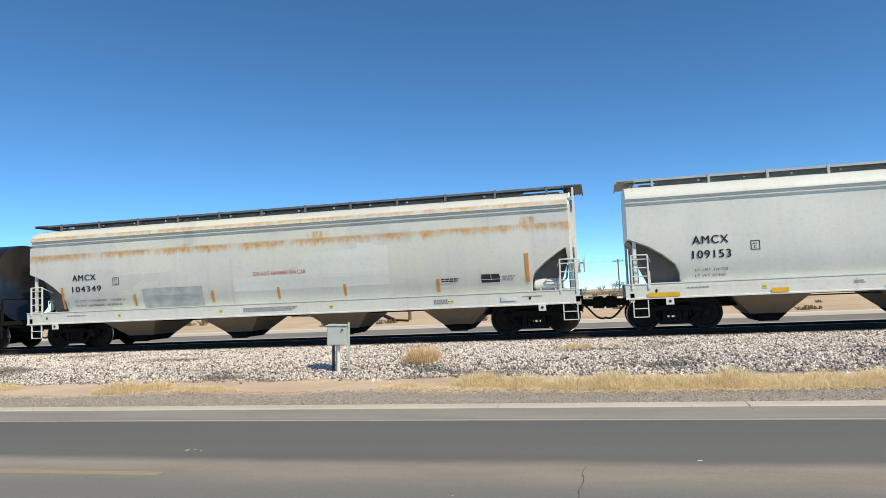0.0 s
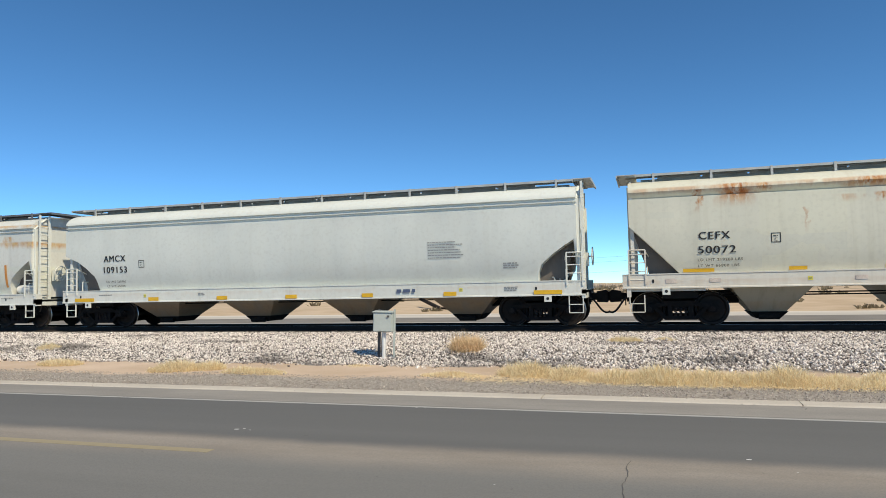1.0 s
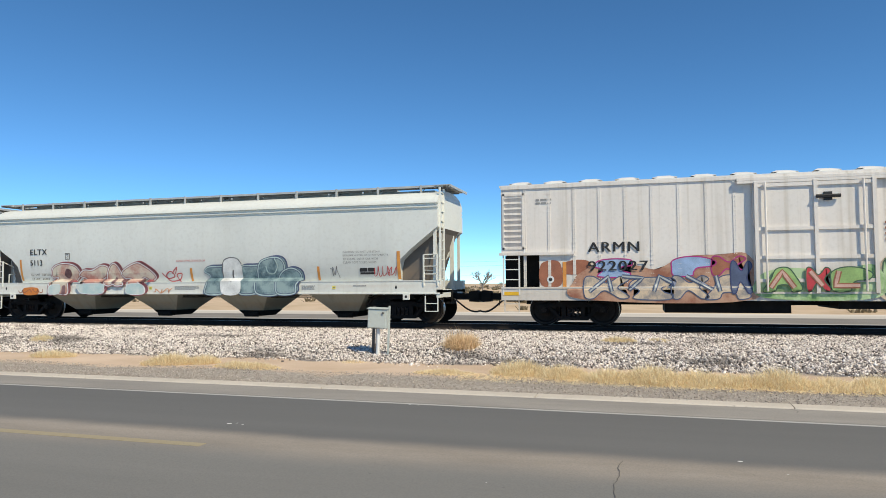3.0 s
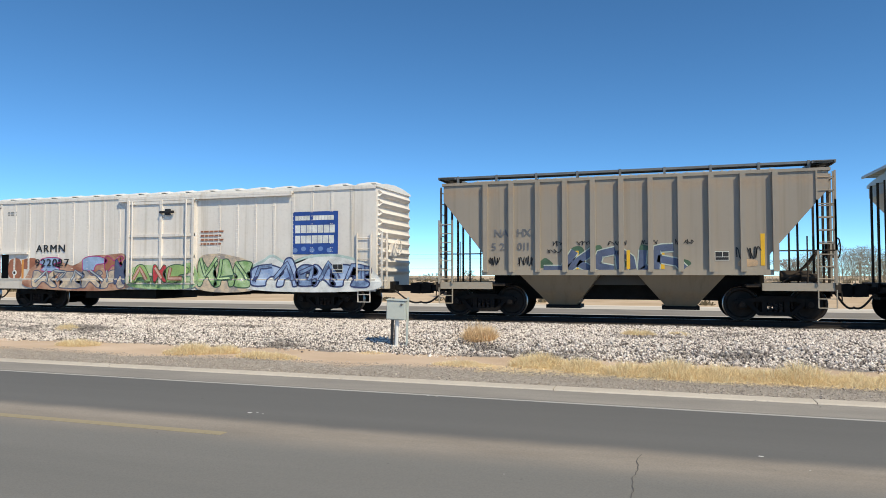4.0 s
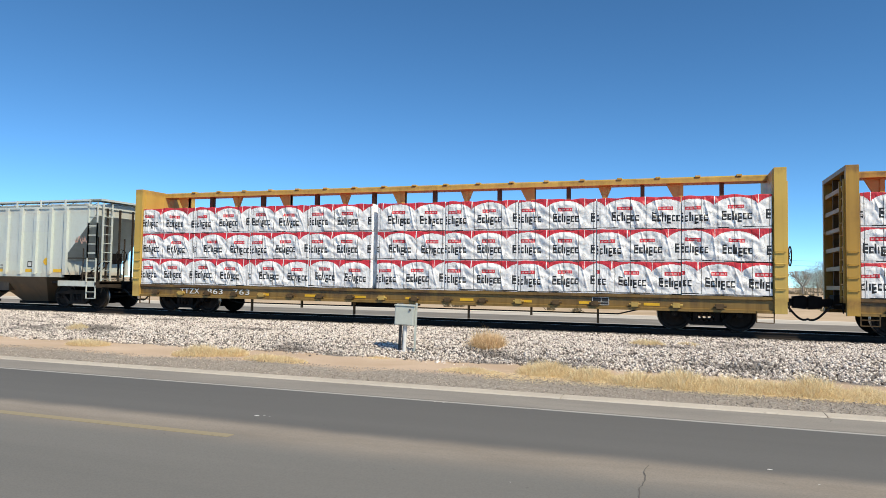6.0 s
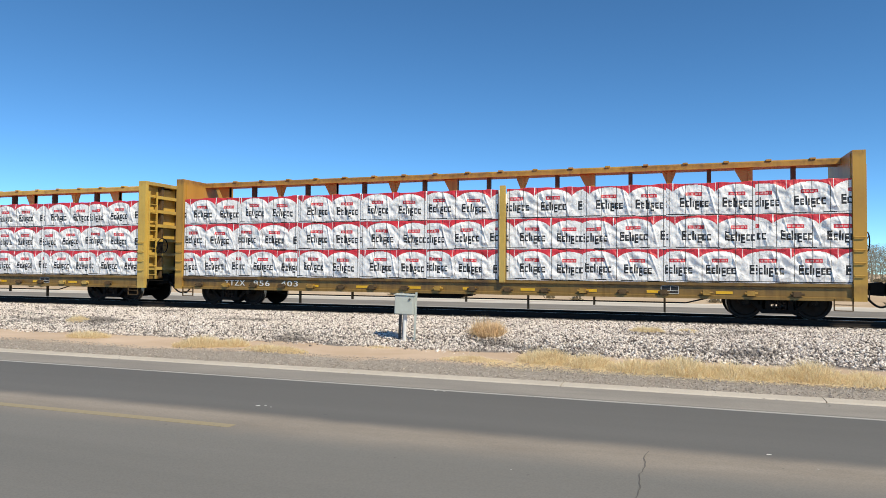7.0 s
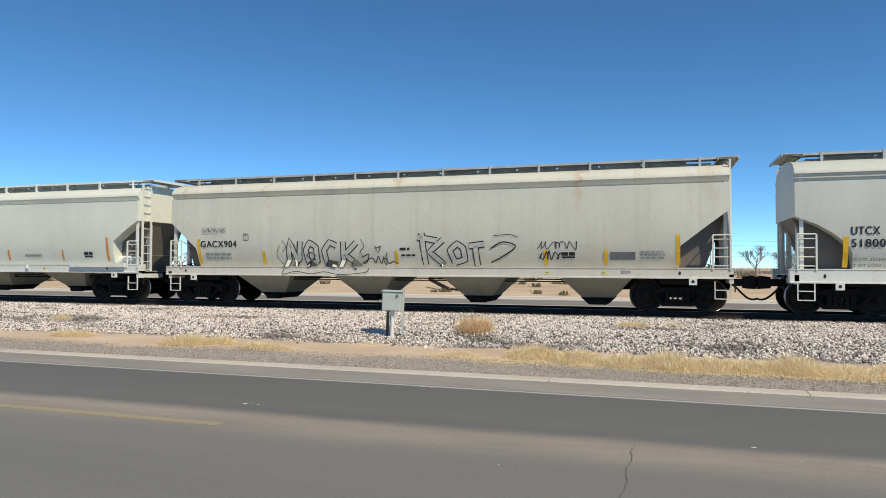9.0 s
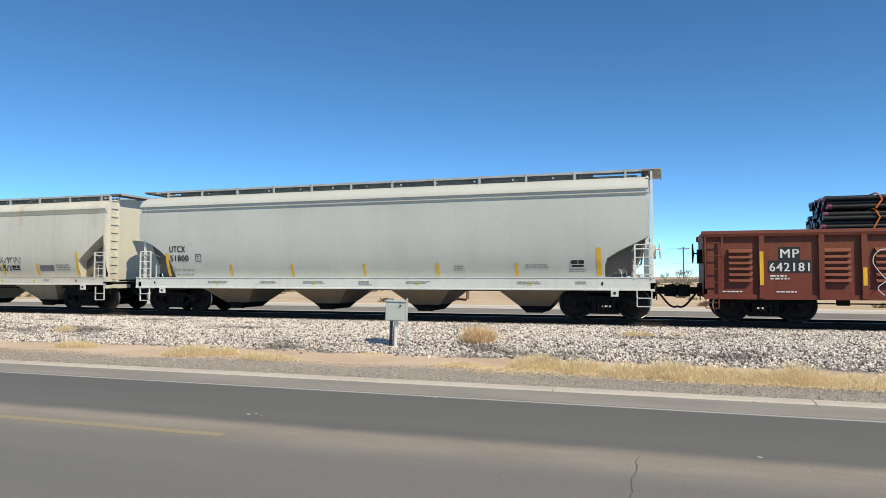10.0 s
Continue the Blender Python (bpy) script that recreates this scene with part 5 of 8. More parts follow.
def bundle_mesh(seed, W, nx=150, nz=60):
    """A strapped lumber bundle in printed wrap, wrinkled and bulging on its near side."""
    H, D = 0.955, 1.34
    rnd = random.Random(seed)
    shift, tilt = rnd.uniform(0, 1.16), rnd.uniform(-0.03, 0.03)
    sag = rnd.uniform(0.2, 0.9)
    verts, faces, mats = [], [], []
    for j in range(nz + 1):
        for i in range(nx + 1):
            x, z = W * i / nx, H * j / nz
            e = min(1.0, 6 * min(x, W - x) / W) * min(1.0, 5 * min(z, H - z) / H)
            w = 0.055 * noise.noise((x * 1.7 + seed * 7, z * 1.9, seed)) + 0.042 * noise.noise((x * 5 + z * 3.5 + seed * 3, z * 4.0 - x * 1.5, seed + 5)) + 0.012 * noise.noise((x * 11, z * 9, seed + 9))
            crease = 0.030 * max(0.0, 1 - abs(math.sin((x * 2.1 + z * sag + seed) * 2.2)) * 6)
            dz = 0.045 * noise.noise((x * 2.5, seed * 2.0, 3.3)) if j == nz else (0.030 * noise.noise((x * 2.1, seed * 1.7, 8.8)) if j == 0 else 0)
            verts.append((x, -D - e * (0.02 + w) - crease * e, z + dz))
    for j in range(nz):
        for i in range(nx):
            a = j * (nx + 1) + i
            faces.append((a, a + 1, a + nx + 2, a + nx + 1))
            mats.append(wrap_print(W * (i + 0.5) / nx, H * (j + 0.5) / nz, shift, tilt))
    n = nx + 1
    base = len(verts)
    for j in (0, nz):
        for i in range(n):
            v = verts[j * n + i]
            verts.append((v[0], 0.0, v[2] + (0.02 * noise.noise((v[0] * 3, seed, 1)) if j else 0)))
    for i in range(nx):
        faces.append((i + 1, i, base + i, base + i + 1))
        mats.append(0)
        faces.append((nz * n + i, nz * n + i + 1, base + n + i + 1, base + n + i))
        mats.append(1)
    left = [j * n for j in range(nz + 1)]
    right = [j * n + nx for j in range(nz + 1)]
    faces.append(tuple(left) + (base + n, base))
    mats.append(0)
    faces.append(tuple(right[::-1]) + (base + nx, base + n + nx))
    mats.append(0)
    faces.append((base, base + nx, base + n + nx, base + n))
    mats.append(0)
    me = bpy.data.meshes.new("lumber_pack")
    me.from_pydata(verts, [], faces)
    for m in WRAP:
        me.materials.append(m)
    me.polygons.foreach_set("material_index", mats)
    me.shade_smooth()
    me.update()
    return me


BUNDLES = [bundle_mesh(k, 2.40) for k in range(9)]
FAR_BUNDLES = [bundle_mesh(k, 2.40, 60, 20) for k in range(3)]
BOLT_BM = B()
box(BOLT_BM, 0, 2.2, -1.2, -0.05, 0, 0.03)
BATTEN = mesh_of("batten", BOLT_BM, M["beam_dark"])


def load_car(s, ranges, seed):
    rnd = random.Random(seed)
    for x0, x1, n in ranges:
        w = (x1 - x0) / n
        for tier in range(3):
            for k in range(n):
                for far in (0, 1):
                    ob = new("lumber_pack", FAR_BUNDLES[rnd.randrange(3)] if far else BUNDLES[rnd.randrange(9)])
                    tagged(ob, "lumber bundle in white wrap printed red and black", "lumber", "lumber bundles on the flatcars")
                    off = Matrix.Translation((x0 + w * k - 0.01, -0.12, 1.03 + 0.965 * tier))
                    if far:
                        off = Matrix.Translation((x0 + w * (k + 1) + 0.01, 0.12, 1.03 + 0.965 * tier)) @ Matrix.Rotation(math.pi, 4, 'Z')
                    ob.matrix_basis = pose(settled(s), TRACK_Y, RAIL_Z) @ off
                    CARGO.append((ob, settled(s), off))
                    if not far:
                        shared("batten", BATTEN, ob, Matrix.Translation((0.1, 0, -0.02)))


CARGO = []
load_car(114.68, ((0.38, 10.08, 4), (10.26, 22.40, 5)), 4)
load_car(139.20, ((0.38, 12.50, 5), (12.76, 22.36, 4)), 9)
bm = B()
box(bm, 12.54, 12.72, -1.56, -1.46, 0.95, 4.02)
part("load_strap", bm, M["beam"], ttzx_b, "wide yellow load strap")


# ---- gondola ----
M["gon"] = body_paint("oxide_red_paint", (0.150, 0.030, 0.015), 0.4, ((2.0, 0.9, 0.25),), 0.10, 0.0, 0.55, rough=0.68)


def gondola(s, L):
    car = moving("gondola_car", s, "oxide red steel gondola car with louvred side panels", "freight car")
    for side in (-1, 1):
        bm = B()
        box(bm, 0.06, L - 0.06, *sorted((side * 1.42, side * 1.46)), 0.70, 2.50)
        wall = part("side_panel", bm, M["gon"], car)
        bm = B()
        slab_yz(bm, [(side * 1.40, 2.44), (side * 1.56, 2.44), (side * 1.58, 2.52), (side * 1.56, 2.61), (side * 1.38, 2.61)], 0.0, L)
        part("top_rail", bm, M["gon"], wall)
        bm = B()
        box(bm, 0.06, L - 0.06, *sorted((side * 1.46, side * 1.52)), 0.66, 0.80)
        part("bottom_rail", bm, M["gon"], wall)
        x = 1.58
        k = 0
        while x < L - 0.6:
            bm = B()
            box(bm, x - 0.07, x + 0.07, *sorted((side * 1.46, side * 1.57)), 0.70, 2.46)
            part("side_post", bm, M["gon"], wall)
            if k != 0:
                for r in range(6):
                    bm = B()
                    zz = 1.16 + 0.165 * r
                    a, b = (x - 1.02, x - 0.30)
                    if side < 0:
                        frustum(bm, (a + 0.03, b - 0.03, -1.575, -1.46, zz), (a, b, -1.50, -1.46, zz + 0.10))
                    else:
                        frustum(bm, (a + 0.03, b - 0.03, 1.46, 1.575, zz), (a, b, 1.46, 1.50, zz + 0.10))
                    if k != 1 or side > 0:
                        part("louvre", bm, M["gon"], wall)
                    else:
                        bm.free()
            else:
                for r in range(6):
                    bm = B()
                    zz = 1.16 + 0.165 * r
                    frustum(bm, *(((0.74, 1.32, -1.575, -1.46, zz), (0.70, 1.36, -1.50, -1.46, zz + 0.10)) if side < 0 else ((0.74, 1.32, 1.46, 1.575, zz), (0.70, 1.36, 1.46, 1.50, zz + 0.10))))
                    part("louvre", bm, M["gon"], wall)
            x += 1.50 if k == 0 else 1.03 if k == 1 else 1.27
            k += 1
    for x in (0.06, L - 0.14):
        bm = B()
        box(bm, x, x + 0.08, -1.46, 1.46, 0.70, 2.52)
        box(bm, x - 0.02, x + 0.10, -1.5, 1.5, 2.46, 2.60)
        part("end_panel", bm, M["gon"], car)
    bm = B()
    box(bm, 0.1, L - 0.1, -1.44, 1.44, 0.80, 0.90)
    part("floor", bm, M["gon"], car)
    ladder(car, 0.10, 0.55, -1.56, 0.95, 2.45, 4, M["gon"], name="side_ladder")
    step(car, 0.10, 0.45, -1.52, M["gon"], 0.40, 0.72)
    brake_wheel(car, -0.20, -0.55, 2.0, M["truck"], -1)
    bm = B()
    for x0 in (2.3, 7.0):
        bar(bm, (x0, -1.2, 0.55), (x0 + 4.6, -1.2, 0.55), 0.02)
        box(bm, x0 + 1.2, x0 + 1.5, -1.3, -1.1, 0.50, 0.68)
    part("brake_rod", bm, M["under"], car)
    underframe(car, L)
    truck(car, 1.72)
    truck(car, L - 1.72)
    return car


gon = gondola(225.1, 17.5)
M["pipe"] = plain("black_pipe_steel", (0.016, 0.017, 0.020), 0.4, 0.3, 0.3, 3)
M["pipe_cap"] = plain("maroon_pipe_cap", (0.16, 0.02, 0.05), 0.5)
M["strap_orange"] = plain("orange_strap", (0.80, 0.20, 0.03), 0.5)


def pipe_bundle(s, x0, length, z0, rows, cols, y0, label):
    th = new("pipe_bundle")
    tagged(th, label, "pipes", "pipe bundles in the gondola")
    off = Matrix.Translation((x0, 0, z0))
    th.matrix_basis = pose(settled(s), TRACK_Y, RAIL_Z) @ off
    CARGO.append((th, settled(s), off))
    rnd = random.Random(int(x0 * 10))
    r = 0.068
    for j in range(rows):
        for i in range(cols):
            bm = B()
            dx = rnd.uniform(-0.05, 0.12)
            y, z = y0 + i * 2 * r + (j % 2) * r, r + j * r * 1.75
            bar(bm, (dx, y, z), (dx + length, y, z), r, 12)
            p = part("pipe", bm, M["pipe"], th, "", True)
            bm = B()
            bar(bm, (dx - 0.02, y, z), (dx + 0.10, y, z), r + 0.006, 12)
            part("end_cap", bm, M["pipe_cap"] if (i + j) % 3 == 0 else M["pipe"], p)
    bm = B()
    h = rows * r * 1.75 + 0.08
    tube(bm, [(1.20, y0 - 0.085, 0.0), (1.36, y0 - 0.085, h * 0.55), (1.28, y0 - 0.075, h * 0.86), (1.24, y0 + 0.02, h * 0.99), (1.25, y0 + cols * r, h), (1.3, y0 + cols * 2 * r, h)], 0.022, 6)
    part("strap", bm, M["strap_orange"], th, "bright orange lashing strap")
    return th


pipe_bundle(225.1, 3.22, 11.5, 2.62, 4, 16, -1.15, "black steel pipes bundled with maroon caps above the gondola")
pipe_bundle(225.1, 3.30, 11.5, 3.18, 3, 15, -1.10, "black steel pipes stacked and lashed with an orange strap")
bm = B()
box(bm, 3.0, 14.0, -1.2, 1.2, 0.91, 2.61)
part("load_crib", bm, M["tie_dark"] if "tie_dark" in M else M["under"], gon, "dark timber crib under the pipes")


# ---- tank car ----
M["tank"] = plain("black_tank_paint", (0.010, 0.010, 0.011), 0.30, 0.0, 0.3, 1)


def tank_car(s, L):
    car = moving("tank_car", s, "glossy black tank car with white stencils", "freight car")
    bm = B()
    rings = []
    seg, r, zc = 48, 1.50, 2.52
    prof = [(0.55 + 0.55 * (1 - math.sin(a)), r * math.cos(math.pi / 2 - a)) for a in (math.pi / 2 * k / 8 for k in range(1, 9))]
    prof = prof + [(L - x, q) for x, q in prof[::-1]]
    for x, q in prof:
        rings.append([bm.verts.new((x, q * math.cos(2 * math.pi * k / seg), zc + q * math.sin(2 * math.pi * k / seg))) for k in range(seg)])
    for a, b in zip(rings, rings[1:]):
        for i in range(seg):
            j = (i + 1) % seg
            bm.faces.new((a[i], a[j], b[j], b[i]))
    bm.faces.new(rings[0])
    bm.faces.new(rings[-1][::-1])
    part("tank", bm, M["tank"], car, "", True)
    for x in (1.7, L - 1.7):
        bm = B()
        slab_yz(bm, [(-1.45, 2.1), (-1.5, 1.0), (1.5, 1.0), (1.45, 2.1), (0.9, 1.35), (0, 1.1), (-0.9, 1.35)], x - 0.25, x + 0.25)
        part("saddle", bm, M["under"], car)
    for end in (0, 1):
        def X(a):
            return a if end == 0 else L - a
        bm = B()
        box(bm, *sorted((X(0.0), X(1.4))), -1.5, 1.5, 0.92, 1.06)
        box(bm, *sorted((X(0.0), X(3.0))), -0.35, 0.35, 0.62, 0.95)
        part("end_platform", bm, M["under"], car)
        ladder(car, *sorted((X(0.1), X(0.55))), -1.5, 0.45, 1.9, 4, M["under"], name="side_ladder")
        bm = B()
        bar(bm, (X(0.1), -1.45, 1.9), (X(0.1), 1.45, 1.9), 0.022)
        bar(bm, (X(0.1), -1.45, 1.06), (X(0.1), -1.45, 1.9), 0.022)
        part("end_rail", bm, M["under"], car)
    print_bars(car, L - 1.95, 2.55, 0.75, 1, 0.17, M["letter_white"], lambda z: math.sqrt(max(0, r * r - (z - zc) ** 2)), 3)
    print_bars(car, L - 1.85, 2.32, 0.6, 2, 0.08, M["letter_white"], lambda z: math.sqrt(max(0, r * r - (z - zc) ** 2)), 4)
    underframe(car, L)
    truck(car, 1.9)
    truck(car, L - 1.9)
    return car


tank = tank_car(-38.6, 17.1)

# ---- lettering, markings and graffiti on the cars ----
for key, c in (("g_pink", (0.60, 0.38, 0.31)), ("g_rose", (0.66, 0.56, 0.48)), ("g_paleteal", (0.46, 0.58, 0.55)), ("g_dkred", (0.28, 0.07, 0.08)), ("g_white", (0.72, 0.73, 0.71)), ("g_teal", (0.17, 0.27, 0.30)), ("g_teal2", (0.30, 0.42, 0.43)), ("g_blue", (0.16, 0.26, 0.52)), ("g_sky", (0.30, 0.42, 0.62)), ("g_navy", (0.045, 0.055, 0.14)), ("g_green", (0.30, 0.46, 0.16)), ("g_dkgreen", (0.06, 0.12, 0.07)), ("g_brown", (0.34, 0.13, 0.07)), ("g_tan", (0.52, 0.36, 0.22)), ("g_red", (0.52, 0.05, 0.06)), ("g_orange", (0.66, 0.22, 0.04)), ("g_grey", (0.44, 0.47, 0.46)), ("g_slate", (0.085, 0.11, 0.19)), ("g_magenta", (0.42, 0.03, 0.20)), ("g_panel", (0.02, 0.07, 0.30))):
    M[key] = plain(key.replace("g_", "paint_"), c, 0.55, 0.0, 0.22, 2.5)
M["letter_name"] = plain("dark_grey_name_paint", (0.075, 0.078, 0.082), 0.55, 0.0, 0.15, 3)
M["g_faint"] = plain("faint_spray", (0.56, 0.55, 0.48), 0.55, 0.0, 0.1, 3)


def car_side(z):
    """Outer face of a centre-flow car: sill below, body above."""
    return 1.604 if z < 1.33 else side_y(z)


def flat155(z):
    return 1.552


def flat161(z):
    return 1.62


def capacity_block(car, x, z, yf, a="LD LMT 220700", b="LT WT 65300", w=1.0, mat=None):
    lettering(car, a, x, z + 0.17, 0.075, mat or M["letter"], yf, w)
    lettering(car, b, x, z, 0.075, mat or M["letter"], yf, w * 0.92)


def plate_c(car, x, z, yf, h=0.25):
    """Small outlined square with a C."""
    bm = B()
    for pts in (rect(x, x + h, z, z + 0.02), rect(x, x + h, z + h, z + h + 0.02), rect(x, x + 0.02, z + 0.02, z + h), rect(x + h - 0.02, x + h, z + 0.02, z + h)):
        bm.faces.new([bm.verts.new((a, -(yf(b) + 0.010), b)) for a, b in pts])
    part("plate_outline", bm, M["letter"], car)
    lettering(car, "C", x + h * 0.34, z + 0.04, h * 0.36, M["letter"], yf)
    print_bars(car, x + 0.05, z + 0.17, h - 0.1, 1, 0.025, M["letter"], yf, 1)


def inspection_board(car, x, z, w, h, yf):
    """Black stencil panel with white frames."""
    patch(car, "inspection_panel", rect(x, x + w, z, z + h), M["letter"], yf, 0.006)
    bm = B()
    t = 0.014
    for pts in (rect(x, x + w, z, z + t), rect(x, x + w, z + h - t, z + h), rect(x, x + t, z, z + h), rect(x + w - t, x + w, z, z + h), rect(x + w * 0.52, x + w * 0.52 + t, z + h * 0.4, z + h), rect(x, x + w, z + h * 0.36, z + h * 0.36 + t)):
        bm.faces.new([bm.verts.new((a, -(yf(b) + 0.012), b)) for a, b in pts])
    part("panel_frame", bm, M["letter_white"], car)


def sill_marks(car, L, seed, dots=(), prints=()):
    z0, z1 = SILL[car.name]
    mid = (z0 + z1) / 2

    def face(z):
        return 1.582
    for x in dots:
        patch(car, "warning_label", rect(x - 0.06, x + 0.06, mid - 0.055, mid + 0.055), M["lemon"], face, 0.006)
        patch(car, "warning_bar", rect(x - 0.04, x + 0.04, mid - 0.012, mid + 0.012), M["letter_grey"], face, 0.010)
    for i, (x, w, rows) in enumerate(prints):
        print_bars(car, x, mid + 0.04, w, rows, 0.03, M["print"], face, seed + i)
    # cast jacking pads and slots at the ends of the sill
    for x in (1.0, L - 1.25):
        bm = B()
        box(bm, x, x + 0.22, -1.63, -1.56, z0 - 0.18, z0 + 0.02)
        lug = part("roping_lug", bm, M["sill"], car)
        bm = B()
        bar(bm, (x + 0.11, -1.636, z0 - 0.08), (x + 0.11, -1.628, z0 - 0.08), 0.045, 10)
        part("eye", bm, M["letter"], lug)
        patch(car, "slot", [(x - 0.25 + 0.035 * math.cos(k * 0.785), mid + 0.06 * math.sin(k * 0.785)) for k in range(8)], M["letter"], face, 0.006)


def strips(car, xs, z0, z1, mat, w=0.09, yf=side_y):
    for x in xs:
        reflector(car, x, x + w, z0, z1, mat, yf)


# pale grey car with rust
lettering(amcx_a, "AMCX", 1.85, 2.42, 0.21, M["letter"], side_y, 0.97)
lettering(amcx_a, "104349", 1.82, 2.02, 0.20, M["letter"], side_y, 1.2)
plate_c(amcx_a, 3.51, 2.20, side_y)
capacity_block(amcx_a, 1.84, 1.48, side_y, "LD LMT 219300LBS  99200KG", "LT WT  66700LBS  30300KG", 2.1)
strips(amcx_a, (4.30, 7.35, 9.80, 12.16, 15.30), 1.43, 1.84, M["orange"])
strips(amcx_a, (1.34,), 1.43, 2.20, M["orange"])
strips(amcx_a, (18.13,), 1.61, 2.50, M["orange"], 0.11)
lettering(amcx_a, "DO NOT HAMMER ON CAR", 8.98, 2.25, 0.13, M["letter_red"], side_y, 1.9)
inspection_board(amcx_a, 16.73, 1.64, 0.60, 0.29, side_y)
print_bars(amcx_a, 15.46, 1.80, 0.65, 2, 0.04, M["letter"], side_y, 11)
print_bars(amcx_a, 17.40, 1.80, 0.45, 2, 0.05, M["print"], side_y, 12)
patch(amcx_a, "repaint_patch", rect(4.69, 7.02, 1.28, 2.02), M["g_grey"], side_y, 0.003, "flat grey repainted rectangle")
patch(amcx_a, "repaint_patch", [(8.2, 1.28), (13.75, 1.28), (13.75, 3.02), (13.3, 3.05), (13.25, 3.12), (12.7, 3.15), (12.68, 2.98), (10.6, 2.90), (10.6, 2.3), (8.2, 2.2)], M["p109"], side_y, 0.003, "clean pale repainted area")
patch(amcx_a, "sill_label", rect(17.34, 17.83, 1.06, 1.21), M["g_white"], car_side, 0.006)
sill_marks(amcx_a, 19.73, 20, (3.78, 7.75, 11.75, 15.79), ((8.6, 2.0, 3), (15.2, 0.6, 3), (18.0, 0.6, 1), (1.6, 0.8, 1)))

# clean pale grey car
lettering(amcx_b, "AMCX", 1.84, 2.48, 0.23, M["letter"], side_y, 0.98)
lettering(amcx_b, "109153", 1.82, 2.06, 0.23, M["letter"], side_y, 1.05)
plate_c(amcx_b, 3.41, 2.23, side_y)
capacity_block(amcx_b, 1.87, 1.52, side_y, w=0.9)
for x0, x1 in ((0.50, 1.40), (3.87, 4.32), (6.79, 7.23), (9.54, 9.98), (12.39, 12.79), (15.23, 15.66), (18.13, 19.00)):
    reflector(amcx_b, x0, x1, 0.99, 1.12, M["yellow"], car_side)
print_bars(amcx_b, 13.63, 1.12, 0.85, 1, 0.11, M["g_slate"], car_side, 31)
print_bars(amcx_b, 14.72, 2.70, 1.2, 7, 0.032, M["print"], side_y, 32, 2.6)
print_bars(amcx_b, 17.18, 1.96, 0.5, 3, 0.04, M["print"], side_y, 33)
sill_marks(amcx_b, 19.70, 34, (3.7, 15.8), ((17.2, 0.5, 3), (1.6, 0.7, 1), (6.0, 0.3, 2)))

# cream car with roof rust
lettering(cefx, "CEFX", 2.06, 2.50, 0.21, M["letter"], side_y, 0.83)
lettering(cefx, "50072", 2.03, 2.09, 0.21, M["letter"], side_y, 1.0)
plate_c(cefx, 3.96, 2.34, side_y)
capacity_block(cefx, 2.01, 1.70, side_y, "LD LMT 219200 LBS", "LT WT 66800 LBS", 1.2)
for x in (1.60, 4.40, 6.76, 9.75, 12.71, 15.19):
    reflector(cefx, x, x + (0.85 if x < 2 else 0.46), 1.56, 1.66, M["yellow"], side_y)
patch(cefx, "reflector_strip", rect(17.45, 18.45, 1.57, 1.67), M["orange"], side_y, 0.007)
inspection_board(cefx, 15.83, 1.68, 0.43, 0.26, side_y)
print_bars(cefx, 13.26, 1.93, 0.80, 3, 0.05, M["print"], side_y, 41)
print_bars(cefx, 16.86, 2.10, 0.45, 3, 0.04, M["print"], side_y, 42)
for x in (1.1, 2.3, 6.0, 14.2, 17.6, 18.4):
    patch(cefx, "sill_label", rect(x, x + 0.30, 1.26, 1.38), M["g_rose"], lambda z: 1.584, 0.006)
sill_marks(cefx, 19.80, 44, (4.9, 11.8), ())


def smear(car, name, ctrl, mat, lift, yf=car_side, n=6, label=""):
    """A closed painted shape with a smooth outline."""
    return patch(car, name, curve_through(ctrl, n, True)[:-1], mat, yf, lift, label)


def outline(car, ctrl, mat, w, lift, yf=car_side, closed=True):
    bm = B()
    stroke_mesh(bm, curve_through(ctrl, 8, closed), w, yf, lift)
    return part("graffiti_line", bm, mat, car)


def letter_blob(car, x, z, w, h, kind, fill, edge, lift, yf=car_side, lw=0.06):
    """A fat rounded shape of spray paint with its outline."""
    forms = {
        0: [(0.05, 0.02), (0.0, 0.45), (0.02, 0.8), (0.3, 1.0), (0.7, 0.98), (1.0, 0.75), (0.92, 0.5), (0.6, 0.42), (0.5, 0.2), (0.45, 0.0)],
        1: [(0.1, 0.0), (0.22, 0.35), (0.0, 0.55), (0.12, 0.85), (0.5, 0.95), (0.95, 0.88), (0.98, 0.6), (0.72, 0.5), (0.75, 0.3), (0.95, 0.15), (0.8, -0.05)],
        2: [(0.0, 0.0), (0.2, 0.5), (0.35, 0.95), (0.65, 1.0), (0.85, 0.6), (1.0, 0.1), (0.75, -0.02), (0.65, 0.25), (0.4, 0.25), (0.3, 0.0)],
        3: [(0.25, 0.0), (0.05, 0.3), (0.05, 0.7), (0.35, 1.0), (0.8, 0.95), (1.0, 0.7), (0.85, 0.5), (0.55, 0.65), (0.5, 0.4), (0.7, 0.3), (0.95, 0.35), (0.9, 0.05)],
        4: [(0.0, 0.1), (0.0, 0.9), (0.2, 1.0), (0.5, 0.7), (0.8, 1.0), (1.0, 0.85), (0.75, 0.5), (1.0, 0.1), (0.8, 0.0), (0.45, 0.35), (0.2, 0.0)],
    }
    ctrl = [(x + a * w, z + b * h) for a, b in forms[kind]]
    smear(car, "graffiti", ctrl, fill, lift, yf)
    outline(car, ctrl, edge, lw, lift + 0.003, yf)


